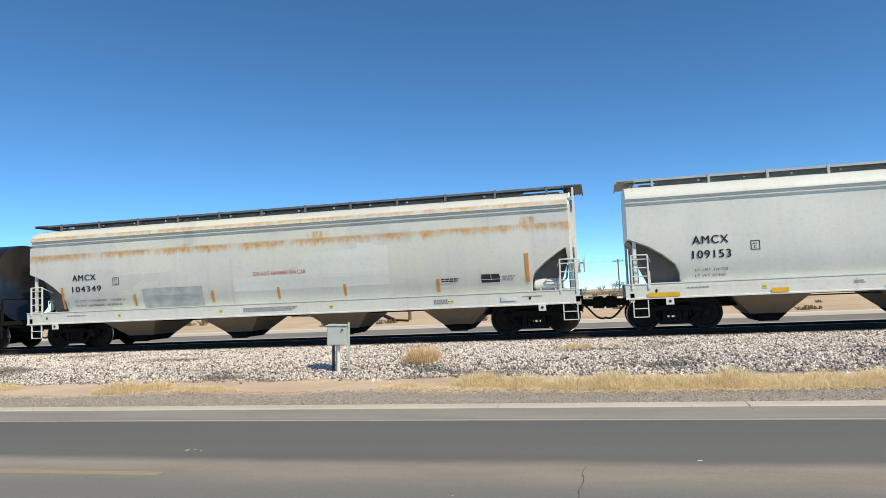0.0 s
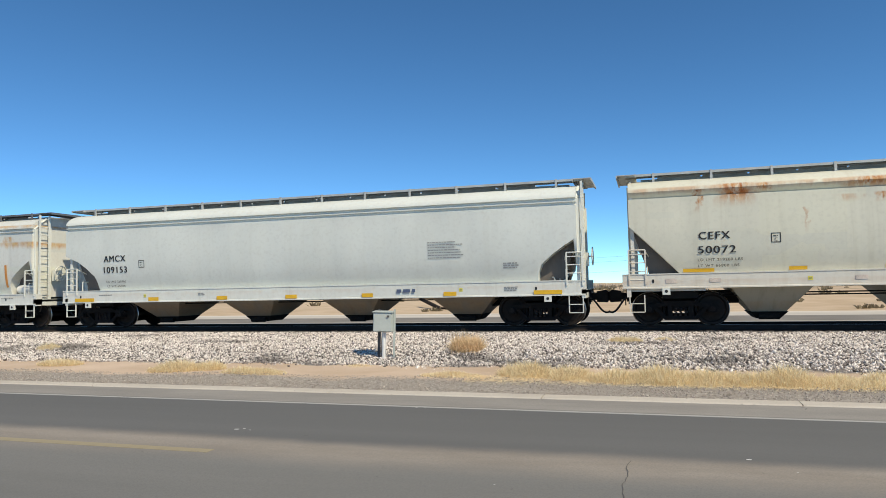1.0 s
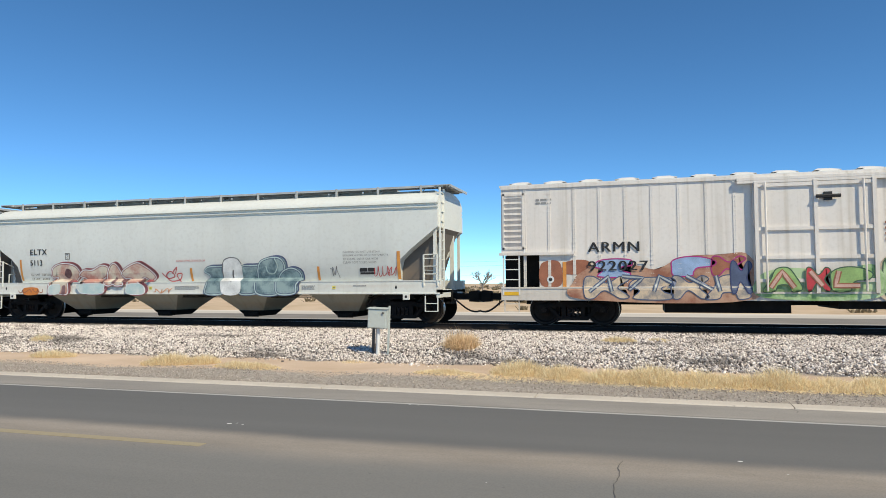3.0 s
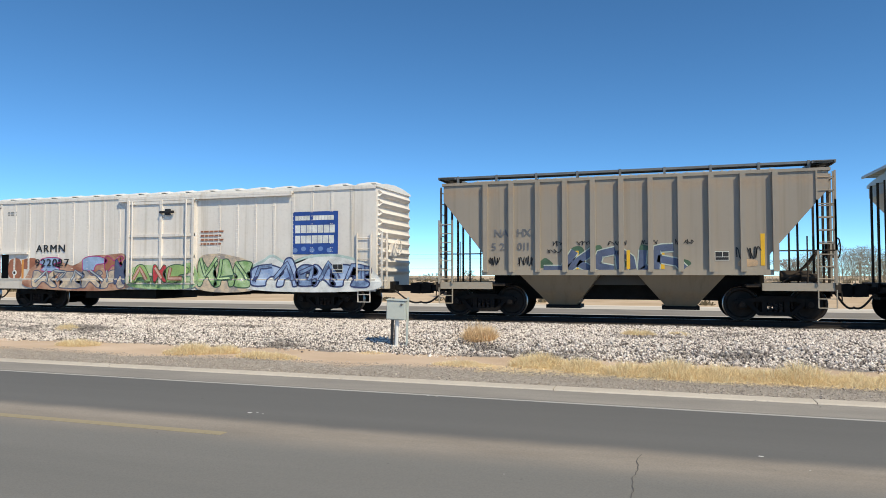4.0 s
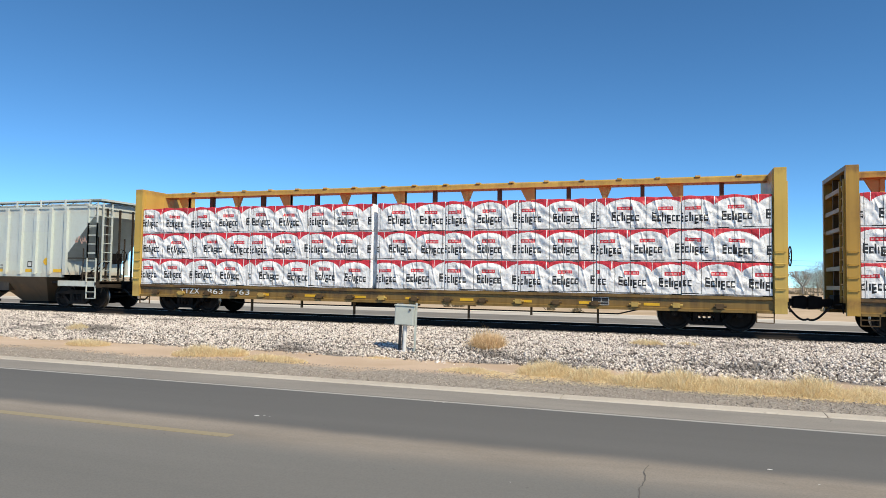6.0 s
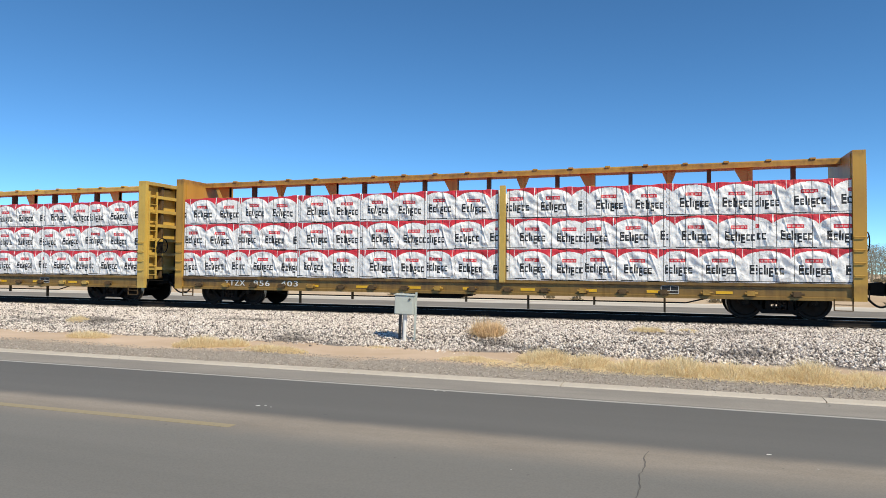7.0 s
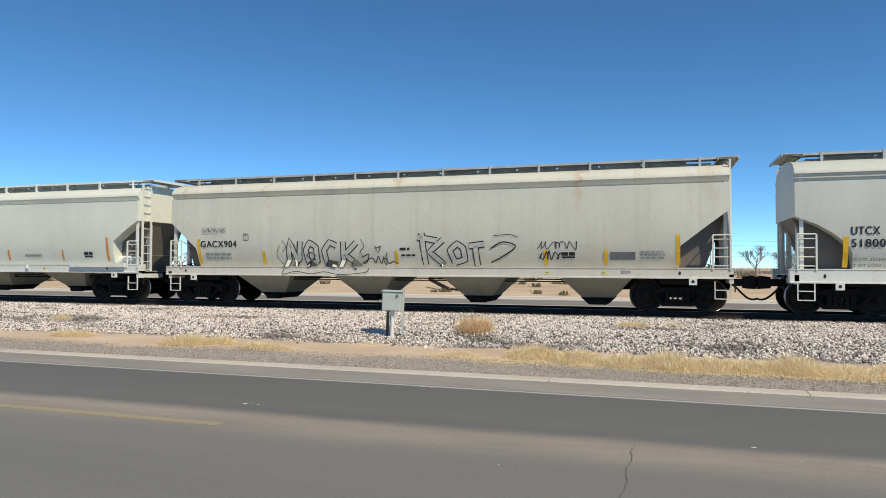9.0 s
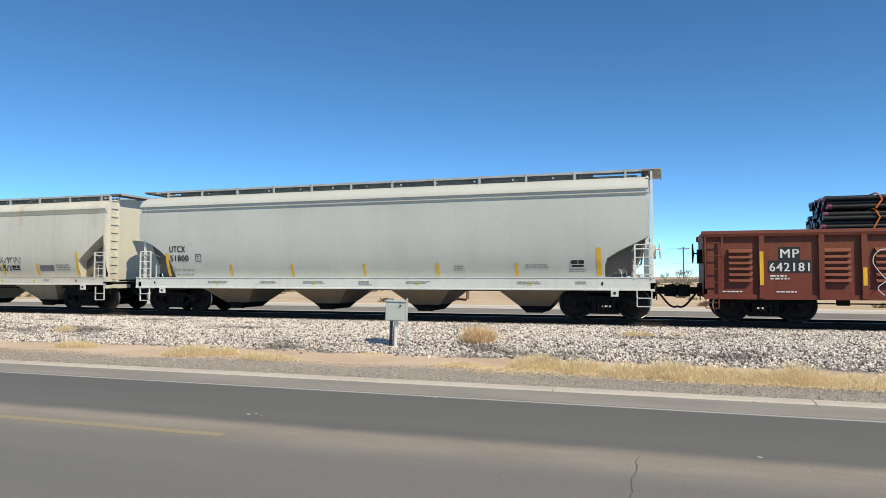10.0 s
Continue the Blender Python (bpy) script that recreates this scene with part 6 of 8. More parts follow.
def scribble(car, x, z, w, h, mat, lw, seed, n=5, lift=0.012, yf=car_side):
    """A quick hand-sprayed line with loops; no letters."""
    rnd = random.Random(seed)
    ctrl = []
    for k in range(n * 3):
        u = k / (n * 3 - 1)
        ctrl.append((x + w * (u + rnd.uniform(-0.5, 0.5) / n), z + h * (0.5 + 0.5 * math.sin(k * 2.1 + seed) * rnd.uniform(0.5, 1.0))))
    bm = B()
    stroke_mesh(bm, curve_through(ctrl, 7), lw, yf, lift)
    return part("graffiti_line", bm, mat, car)


def spray_paint(name, a, b, scale=2.2):
    """Two sprayed colours that fade into one another."""
    m = Mat(name, 0.5)
    n = m.mul(m.mul(m.noise(scale, 3, 0.5), 0.75), m.mul(m.noise(scale * 7, 4, 0.6), 0.25), 'ADD')
    m.color(m.ramp(n, [(0.38, a), (0.58, b)]))
    return m.m


M["s_pink"] = spray_paint("pink_and_bone_spray", (0.50, 0.25, 0.20), (0.68, 0.62, 0.50))
M["s_brown"] = spray_paint("rust_and_tan_spray", (0.30, 0.12, 0.07), (0.50, 0.30, 0.20), 1.8)
M["s_tan"] = spray_paint("cream_and_grey_spray", (0.30, 0.27, 0.25), (0.66, 0.52, 0.36), 3.5)
M["s_green"] = spray_paint("leaf_green_spray", (0.20, 0.36, 0.12), (0.46, 0.60, 0.34), 2.6)
M["s_blue"] = spray_paint("slate_blue_spray", (0.10, 0.15, 0.27), (0.30, 0.42, 0.64), 2.4)
M["s_sky"] = spray_paint("sky_blue_spray", (0.20, 0.30, 0.54), (0.44, 0.55, 0.74), 2.0)
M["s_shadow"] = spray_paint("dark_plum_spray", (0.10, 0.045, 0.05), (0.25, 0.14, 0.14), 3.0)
M["s_teal"] = spray_paint("teal_spray", (0.07, 0.13, 0.16), (0.30, 0.40, 0.40), 2.6)
M["s_teal_pale"] = spray_paint("pale_teal_spray", (0.44, 0.58, 0.58), (0.62, 0.68, 0.64))


def eltx_side(z):
    return 1.63 if z < 1.43 else side_y(z)


def spray_piece(car, shapes, fill, edge, rim, shade, yf, label):
    """Bubble shapes of spray paint: a dark block shadow, an outer line, the fill and a pale inner rim."""
    for i, ctrl in enumerate(shapes):
        up = 0.004 + 0.0008 * i
        smear(car, "graffiti_shadow", [(x + 0.10, max(0.98, z + 0.05)) for x, z in ctrl], shade, up, yf)
        outline(car, [(x + 0.10, max(0.98, z + 0.05)) for x, z in ctrl], edge, 0.05, up + 0.005, yf)
    for i, ctrl in enumerate(shapes):
        up = 0.014 + 0.003 * i
        smear(car, "graffiti", ctrl, fill, up, yf, label=label if i == 0 else "")
        outline(car, ctrl, edge, 0.085, up + 0.001, yf)
        outline(car, ctrl, rim, 0.040, up + 0.002, yf)


PINK = ([(2.92, 1.62), (2.98, 1.96), (3.35, 2.13), (3.85, 2.12), (4.15, 1.98), (4.26, 1.72), (4.05, 1.48), (3.82, 1.40), (3.80, 0.99), (3.30, 0.99), (2.90, 0.99), (2.93, 1.40), (3.20, 1.60)],
        [(4.22, 1.68), (4.45, 1.88), (4.85, 1.88), (5.30, 2.06), (5.62, 1.95), (5.55, 1.66), (5.25, 1.50), (5.42, 1.30), (5.52, 1.12), (5.35, 0.99), (4.70, 0.99), (4.40, 1.18), (4.62, 1.45), (4.48, 1.58)],
        [(5.48, 1.52), (5.64, 1.95), (5.86, 2.12), (6.08, 1.95), (6.27, 1.50), (6.36, 1.32), (6.05, 1.28), (5.92, 1.34), (5.72, 1.28), (5.54, 1.34)],
        [(6.18, 1.74), (6.40, 1.94), (6.90, 2.13), (7.25, 2.0), (7.62, 1.74), (7.68, 1.56), (7.45, 1.46), (7.18, 1.58), (7.02, 1.42), (7.32, 1.22), (7.28, 0.99), (6.68, 0.99), (6.52, 1.24), (6.62, 1.52), (6.32, 1.56)])
TEAL = ([(9.80, 1.78), (9.95, 1.93), (10.3, 1.95), (10.62, 1.93), (10.78, 1.68), (10.70, 1.40), (10.62, 1.0), (9.92, 1.0), (9.98, 1.40), (10.0, 1.64)],
        [(11.25, 1.50), (11.28, 1.92), (11.7, 1.97), (12.1, 1.94), (12.2, 1.60), (12.1, 1.20), (12.0, 1.0), (11.3, 1.0)],
        [(11.95, 1.62), (12.05, 2.05), (12.4, 2.22), (12.8, 2.22), (13.0, 2.0), (12.98, 1.6), (12.9, 1.0), (12.0, 1.0)],
        [(12.75, 1.50), (12.98, 1.78), (13.3, 1.86), (13.58, 1.72), (13.62, 1.46), (13.50, 1.28), (13.45, 1.0), (12.8, 1.0)])
M["g_edge"] = plain("pale_spray_outline", (0.46, 0.52, 0.46), 0.55, 0.0, 0.15, 3)


def fat_strokes(car, lines, fill, edge, w, yf, lift=0.008):
    """Angular strokes of spray paint, each a broad pale edge under a narrower fill."""
    for grow, mat, up in ((0.07, edge, 0.0), (0.0, fill, 0.004)):
        for ctrl in lines:
            bm = B()
            pts = [(a[0] + (b[0] - a[0]) * k / 4, a[1] + (b[1] - a[1]) * k / 4) for a, b in zip(ctrl, ctrl[1:]) for k in range(4)] + [ctrl[-1]]
            stroke_mesh(bm, pts, w + grow, yf, lift + up)
            part("graffiti_stroke", bm, mat, car)


# off-white car with graffiti
lettering(eltx, "ELTX", 1.93, 2.50, 0.21, M["letter"], side_y, 0.80)
lettering(eltx, "5113", 1.92, 2.08, 0.21, M["letter"], side_y, 0.57)
plate_c(eltx, 3.61, 2.30, side_y, 0.22)
capacity_block(eltx, 1.90, 1.52, side_y, "LD LMT  220200", "LT WT   65800", 0.92)
spray_piece(eltx, PINK, M["s_pink"], M["g_dkred"], M["g_white"], M["s_shadow"], eltx_side, "pink and dark red spray-painted bubble shapes")
for ctrl in ([(3.55, 1.70), (3.66, 1.94), (3.86, 1.88), (3.88, 1.70), (3.72, 1.58)], [(5.84, 1.42), (5.93, 1.62), (6.04, 1.42)], [(3.55, 0.99), (3.58, 1.28), (3.72, 1.28), (3.70, 0.99)]):
    smear(eltx, "graffiti", ctrl, M["s_shadow"], 0.034, eltx_side)
for ctrl in ([(2.96, 1.0), (2.98, 1.30), (3.45, 1.33), (3.40, 1.0)], [(4.35, 1.34), (4.30, 1.16), (4.55, 1.0), (5.35, 1.0), (5.50, 1.16), (5.42, 1.36)], [(6.55, 1.0), (6.60, 1.33), (7.20, 1.33), (7.28, 1.0)]):
    smear(eltx, "graffiti", ctrl, M["s_teal_pale"], 0.031, eltx_side)
    outline(eltx, ctrl, M["g_white"], 0.025, 0.033, eltx_side)
outline(eltx, [(7.97, 1.75), (8.2, 1.55), (8.5, 1.62), (8.35, 1.80), (8.15, 1.66), (8.3, 1.45), (8.7, 1.50), (8.82, 1.72), (8.6, 1.66), (8.75, 1.38)], M["g_red"], 0.035, 0.01, closed=False)
outline(eltx, [(8.4, 1.72), (8.62, 1.95), (8.55, 1.7)], M["g_red"], 0.03, 0.012, closed=False)
smear(eltx, "graffiti", [(1.7, 0.95), (1.65, 1.2), (2.3, 1.22), (2.35, 0.98)], M["g_orange"], 0.008)
scribble(eltx, 1.45, 1.0, 1.1, 0.2, M["g_brown"], 0.03, 3)
scribble(eltx, 7.75, 0.98, 0.7, 0.22, M["g_orange"], 0.025, 4, 4)
spray_piece(eltx, TEAL, M["s_teal"], M["g_slate"], M["g_paleteal"], M["s_teal"], eltx_side, "teal and white spray-painted bubble shapes")
smear(eltx, "graffiti", [(10.62, 1.0), (10.55, 1.6), (10.60, 2.1), (10.80, 2.24), (11.15, 2.22), (11.32, 2.0), (11.35, 1.6), (11.30, 1.0)], M["g_white"], 0.036, eltx_side)
outline(eltx, [(10.56, 1.45), (10.58, 2.05), (10.78, 2.24), (11.15, 2.23), (11.34, 2.02)], M["letter_grey"], 0.035, 0.039, eltx_side, False)
outline(eltx, [(10.97, 1.40), (10.96, 1.62), (11.0, 1.82)], M["letter_grey"], 0.06, 0.039, eltx_side, False)
outline(eltx, [(12.30, 1.95), (12.38, 1.72), (12.62, 1.70), (12.75, 1.95), (12.65, 2.2)], M["g_paleteal"], 0.04, 0.039, eltx_side, False)
strips(eltx, (9.18, 11.64, 14.24), 1.44, 1.91, M["orange"])
strips(eltx, (3.95, 5.0, 6.6), 1.44, 1.85, M["orange"], 0.07)
strips(eltx, (1.38,), 1.50, 2.32, M["orange"])
strips(eltx, (17.14,), 1.46, 2.38, M["orange"], 0.11)
lettering(eltx, "DO NOT HAMMER ON SIDES OF CAR", 8.64, 2.14, 0.07, M["letter_red"], side_y, 1.2)
inspection_board(eltx, 15.80, 1.61, 0.55, 0.25, side_y)
for i, (line, wide) in enumerate((("CAUTION: DO NOT USE STEAM,", 1.35), ("BOILING WATER OR SHARP OBJECTS", 1.62), ("TO CLEAN. ENTER CAR WITH", 1.25), ("CLEAN SOFT SOLED SHOES.", 1.22))):
    lettering(eltx, line, 15.22, 2.34 - 0.115 * i, 0.07, M["letter_grey"], side_y, wide)
scribble(eltx, 16.3, 1.48, 0.8, 0.45, M["g_red"], 0.022, 6, 6)
scribble(eltx, 14.75, 1.5, 0.3, 0.5, M["letter_grey"], 0.02, 7, 3)
for x in (6.65, 12.75):
    patch(eltx, "sill_label", rect(x, x + 0.45, 1.02, 1.16), M["g_red"], car_side, 0.014)
    patch(eltx, "sill_label", rect(x + 0.17, x + 0.30, 1.05, 1.13), M["g_sky"], car_side, 0.018)
sill_marks(eltx, 18.62, 53, (3.55, 7.55, 11.1, 14.9), ((8.6, 1.1, 3), (13.7, 0.5, 3), (15.6, 0.6, 1)))

# cream car with the large name drawn as plain blocks
for k in range(6):
    x = 1.78 + 0.61 * k
    bm = B()
    w, h, t, z = 0.50, 0.40, 0.115, 2.73
    for pts in (rect(x, x + t, z, z + h), rect(x + t, x + w - t, z + h - 0.10, z + h), rect(x + w - t, x + w, z, z + h), rect(x + t, x + w - t, z, z + 0.10)):
        bm.faces.new([bm.verts.new((a, -(side_y(b) + 0.010), b)) for a, b in pts])
    part("name_block", bm, M["letter_name"], unpx, "dark grey block of a painted name")
lettering(unpx, "UNPX", 1.73, 2.30, 0.22, M["letter"], side_y, 0.82)
lettering(unpx, "123731", 1.72, 1.89, 0.22, M["letter"], side_y, 1.06)
plate_c(unpx, 3.19, 2.06, side_y)
capacity_block(unpx, 1.62, 1.50, side_y, "LD LMT 220300 LB", "LT WT 65700 LB", 1.6, M["letter_grey"])
strips(unpx, (1.31,), 1.54, 2.42, M["orange"], 0.11)
strips(unpx, (3.93, 6.96, 9.9, 13.0, 15.8), 1.53, 1.94, M["orange"])
strips(unpx, (18.0,), 1.50, 2.40, M["orange"], 0.11)
inspection_board(unpx, 16.9, 1.62, 0.42, 0.25, side_y)
print_bars(unpx, 4.7, 1.75, 0.9, 3, 0.03, M["print"], side_y, 61)
print_bars(unpx, 13.9, 1.75, 0.9, 3, 0.03, M["print"], side_y, 62)
print_bars(unpx, 9.2, 1.62, 1.6, 1, 0.05, M["letter_red"], side_y, 63)
bm = B()
box(bm, 16.4, 19.0, -1.70, -1.58, 1.26, 1.42)
part("side_ledge", bm, M["sill"], unpx, "cream steel ledge above the sill")
for x in (3.6, 6.2, 8.8, 11.6, 14.2):
    bm = B()
    bar(bm, (x, -1.66, 1.20), (x, -1.66, 1.34), 0.05, 8)
    part("hatch_lever", bm, M["white_tank"], unpx)
sill_marks(unpx, 19.60, 64, (4.2, 15.0), ((1.9, 0.7, 1),))

# weathered cream car with black line graffiti
lettering(gacx, "GACX904", 1.38, 2.00, 0.23, M["letter"], side_y, 1.5)
plate_c(gacx, 3.16, 2.23, side_y, 0.22)
patch(gacx, "label_patch", rect(1.42, 2.47, 2.47, 2.72), M["g_faint"], side_y, 0.005)
scribble(gacx, 1.5, 2.5, 0.9, 0.18, M["letter_grey"], 0.02, 8, 7)
print_bars(gacx, 1.55, 1.72, 1.3, 2, 0.07, M["print"], side_y, 71, 2.2)
strips(gacx, (1.22, 17.75), 1.38, 2.28, M["yellow"], 0.12)
strips(gacx, (3.91, 5.95, 8.93, 11.70, 13.89, 15.70), 1.38, 1.84, M["yellow"], 0.11)
fat_strokes(gacx, ([(4.95, 1.30), (5.02, 2.22), (5.34, 1.36), (5.44, 2.18)], [(5.72, 1.36), (5.64, 1.88), (5.80, 2.14), (6.04, 1.98), (6.06, 1.50), (5.72, 1.36)],
                   [(6.82, 2.02), (6.56, 2.14), (6.34, 1.86), (6.40, 1.46), (6.84, 1.36)], [(7.04, 1.30), (7.08, 2.16)], [(7.56, 2.12), (7.12, 1.72), (7.66, 1.30)]), M["g_faint"], M["letter"], 0.15, car_side)
fat_strokes(gacx, ([(9.9, 2.42), (10.0, 1.38)], [(9.76, 2.28), (10.42, 2.16)], [(10.62, 2.18), (10.15, 1.8), (10.66, 1.36)], [(11.0, 1.46), (10.85, 1.85), (11.1, 2.06), (11.3, 1.92), (11.35, 1.55), (11.0, 1.45)], [(11.5, 1.98), (12.0, 2.04)], [(11.7, 1.98), (11.75, 1.36)]), M["g_faint"], M["letter"], 0.15, car_side)
for ctrl, lw in (([(4.62, 2.06), (4.50, 1.72), (4.66, 1.42), (4.86, 1.30)], 0.018), ([(4.72, 2.22), (4.86, 2.02), (4.74, 1.82)], 0.018),
                 ([(7.72, 2.24), (7.84, 2.00), (7.70, 1.82), (7.82, 1.62)], 0.018), ([(5.66, 1.70), (5.84, 1.80), (5.98, 1.66), (5.82, 1.56), (5.66, 1.70)], 0.03),
                 ([(4.86, 1.24), (4.80, 1.04), (5.3, 1.14), (5.9, 1.06), (6.4, 1.13), (7.0, 1.04), (7.9, 1.12), (8.05, 1.26)], 0.022),
                 ([(7.72, 1.62), (8.0, 1.72), (7.9, 1.46), (7.76, 1.44), (8.1, 1.60), (8.22, 1.44), (8.34, 1.66), (8.42, 1.42), (8.56, 1.60), (8.70, 1.42), (8.86, 1.48), (9.0, 1.42)], 0.032),
                 ([(8.30, 1.86), (8.24, 1.98), (8.34, 1.94), (8.44, 2.0), (8.38, 1.84), (8.30, 1.80)], 0.025), ([(8.50, 1.66), (8.60, 1.36), (8.66, 1.80)], 0.028),
                 ([(12.2, 1.9), (12.6, 2.1), (13.0, 1.95), (12.5, 1.6), (12.2, 1.45)], 0.04), ([(12.3, 2.3), (12.8, 2.33), (13.1, 2.25)], 0.022)):
    outline(gacx, ctrl, M["letter"], lw, 0.014, closed=False)
print_bars(gacx, 9.12, 1.86, 0.45, 1, 0.08, M["letter"], side_y, 72, 2.0)
print_bars(gacx, 9.16, 1.66, 0.6, 1, 0.06, M["letter"], side_y, 73, 2.0)
scribble(gacx, 13.7, 1.85, 1.2, 0.32, M["letter"], 0.022, 11, 7)
scribble(gacx, 13.75, 1.48, 0.7, 0.35, M["letter"], 0.03, 12, 5)
inspection_board(gacx, 14.41, 1.57, 0.44, 0.22, side_y)
patch(gacx, "label_patch", rect(15.88, 16.61, 1.54, 1.77), M["letter_grey"], side_y, 0.006)
print_bars(gacx, 16.75, 1.75, 0.8, 3, 0.05, M["print"], side_y, 73, 1.9)
sill_marks(gacx, 19.35, 74, (14.0, 15.7), ((16.2, 0.3, 2),))

# stone grey car
lettering(utcx, "UTCX", 1.40, 2.22, 0.22, M["letter"], side_y, 0.68)
lettering(utcx, "51800", 1.41, 1.88, 0.22, M["letter"], side_y, 0.80)
plate_c(utcx, 2.51, 1.86, side_y)
capacity_block(utcx, 1.42, 1.34, side_y, "LD LMT 222300 LB", "LT WT 63700 LB", 0.98, M["letter_grey"])
strips(utcx, (1.21,), 1.33, 2.17, M["yellow"], 0.13)
strips(utcx, (3.94, 6.45, 9.20, 11.80, 14.42), 1.33, 1.74, M["yellow"])
strips(utcx, (16.93,), 1.32, 2.18, M["yellow"], 0.13)
inspection_board(utcx, 16.16, 1.58, 0.40, 0.25, side_y)
print_bars(utcx, 12.4, 1.62, 0.4, 3, 0.04, M["print"], side_y, 81)
print_bars(utcx, 14.75, 1.65, 0.9, 2, 0.04, M["print"], side_y, 82)
print_bars(utcx, 16.1, 1.50, 0.6, 2, 0.035, M["print"], side_y, 83)
sill_marks(utcx, 18.60, 84, (3.5, 7.4, 11.2, 14.9), ((3.1, 0.9, 2), (7.0, 0.9, 2), (10.8, 0.9, 2), (14.5, 0.9, 2), (5.3, 0.7, 2), (9.1, 0.5, 3), (16.3, 0.4, 2)))

# tan ribbed car
for s, x in (("N", 1.95), ("A", 2.17), ("H", 2.68), ("X", 2.88)):
    lettering(nahx, s, x, 2.53, 0.23, M["letter_grey"], flat155)
for s, x in (("5", 1.86), ("2", 2.12), ("0", 2.68), ("1", 2.88), ("1", 3.0)):
    lettering(nahx, s, x, 2.10, 0.23, M["letter_grey"], flat155)
strips(nahx, (1.61,), 1.50, 2.46, M["yellow"], 0.10, flat161)
for x in (4.47, 5.98, 6.95):
    reflector(nahx, x, x + 0.10, 1.50, 2.06, M["yellow"], flat161 if x in (5.98,) else flat155)
reflector(nahx, 9.62, 9.73, 1.59, 2.49, M["yellow"], flat155)
inspection_board(nahx, 8.42, 1.74, 0.38, 0.26, flat155)
for x, z, r in ((3.55, 1.66, 0.18), (4.5, 2.05, 0.18), (5.05, 2.08, 0.18), (5.9, 1.8, 0.22), (6.6, 2.08, 0.2), (7.55, 1.66, 0.18)):
    smear(nahx, "graffiti", [(x + r * 1.3 * math.cos(a), z + r * (0.8 + 0.3 * math.sin(3 * a + x)) * math.sin(a)) for a in (0.0, 0.8, 1.6, 2.4, 3.2, 4.0, 4.8, 5.5)], M["g_dkgreen"], 0.005, flat155)
fat_strokes(nahx, ([(3.50, 1.50), (4.10, 1.50), (4.45, 2.06)], [(4.25, 1.50), (4.55, 1.75), (5.00, 2.06)], [(4.55, 1.70), (4.90, 1.50)],
                   [(5.65, 2.06), (5.20, 1.96), (5.10, 1.60), (5.60, 1.50)], [(5.75, 2.06), (5.80, 1.50)], [(5.75, 2.06), (6.10, 1.81), (6.15, 1.50)],
                   [(6.45, 2.06), (6.40, 1.50), (6.70, 1.50)], [(6.80, 1.50), (6.85, 2.11), (7.30, 2.13)], [(6.85, 1.81), (7.40, 1.70), (7.60, 1.50)]),
            M["g_slate"], M["g_edge"], 0.21, flat155)
for k, x in enumerate((3.75, 4.55, 5.45, 6.35, 7.35)):
    scribble(nahx, x, 2.2, 0.5, 0.18, M["letter"], 0.022, 20 + k, 5, 0.012, flat155)
scribble(nahx, 3.6, 1.98, 0.5, 0.14, M["letter"], 0.022, 27, 4, 0.012, flat155)
scribble(nahx, 1.78, 1.62, 0.32, 0.32, M["letter"], 0.03, 28, 5, 0.012, flat155)
scribble(nahx, 2.68, 1.55, 0.5, 0.4, M["letter"], 0.022, 29, 7, 0.012, flat155)
scribble(nahx, 9.0, 1.75, 0.6, 0.45, M["letter"], 0.03, 30, 6, 0.012, flat155)
smear(nahx, "graffiti", [(9.05, 1.58), (9.1, 1.75), (9.5, 1.75), (9.5, 1.58)], M["g_tan"], 0.006, flat155)

# light grey ribbed car
for s, x, z, h in (("M", 2.46, 2.62, 0.36), ("P", 3.31, 2.61, 0.35), ("7", 1.73, 2.11, 0.35), ("2", 2.45, 2.11, 0.35), ("3", 3.26, 2.10, 0.34), ("2", 4.08, 2.10, 0.33), ("5", 4.92, 2.09, 0.33), ("3", 5.76, 2.09, 0.32)):
    lettering(mp, s, x, z, h, M["letter"], flat155, 0.36 if s == "M" else 0.27)
for k, x in enumerate((1.66, 3.16, 4.82, 6.55, 8.3, 10.1, 11.7, 13.4, 14.9)):
    reflector(mp, x, x + 0.44, 1.80 if k == 0 else 1.42, 2.01 if k == 0 else 1.55, M["yellow"], flat155)
for i, x in enumerate((1.62, 2.40, 3.20, 4.05, 4.85, 8.9, 12.0)):
    print_bars(mp, x, 1.66, 0.42, 2, 0.06, M["print"], flat155, 90 + i, 2.0)
smear(mp, "emblem", [(10.05, 3.15), (10.06, 2.85), (10.33, 2.63), (10.60, 2.85), (10.61, 3.15), (10.33, 3.17)], M["g_white"], 0.008, flat155, label="white and navy shield emblem")
patch(mp, "emblem", [(10.05, 3.12), (10.60, 3.12), (10.62, 3.30), (10.50, 3.38), (10.33, 3.36), (10.16, 3.38), (10.03, 3.30)], M["g_navy"], flat155, 0.012)
print_bars(mp, 10.12, 3.25, 0.42, 2, 0.05, M["letter_white"], lambda z: 1.558, 99, 1.6)
for k in range(3):
    scribble(mp, 6.25, 1.68 + 0.12 * k, 0.75, 0.28, M["g_red"], 0.045, 40 + k, 5, 0.012 + 0.002 * k, flat155)
smear(mp, "graffiti", [(4.9, 1.5), (4.9, 1.8), (5.3, 1.85), (5.35, 1.5)], M["g_pink"], 0.006, flat155)
scribble(mp, 8.2, 1.55, 0.55, 0.45, M["letter_grey"], 0.03, 45, 5, 0.012, flat155)
outline(mp, [(8.75, 1.75), (9.0, 2.15), (9.3, 1.9), (8.95, 1.6), (9.4, 1.55), (9.65, 1.85), (9.4, 2.05), (9.3, 1.75)], M["g_blue"], 0.03, 0.012, flat155, True)
patch(mp, "label_patch", rect(13.5, 13.9, 1.62, 1.86), M["letter"], flat155, 0.006)
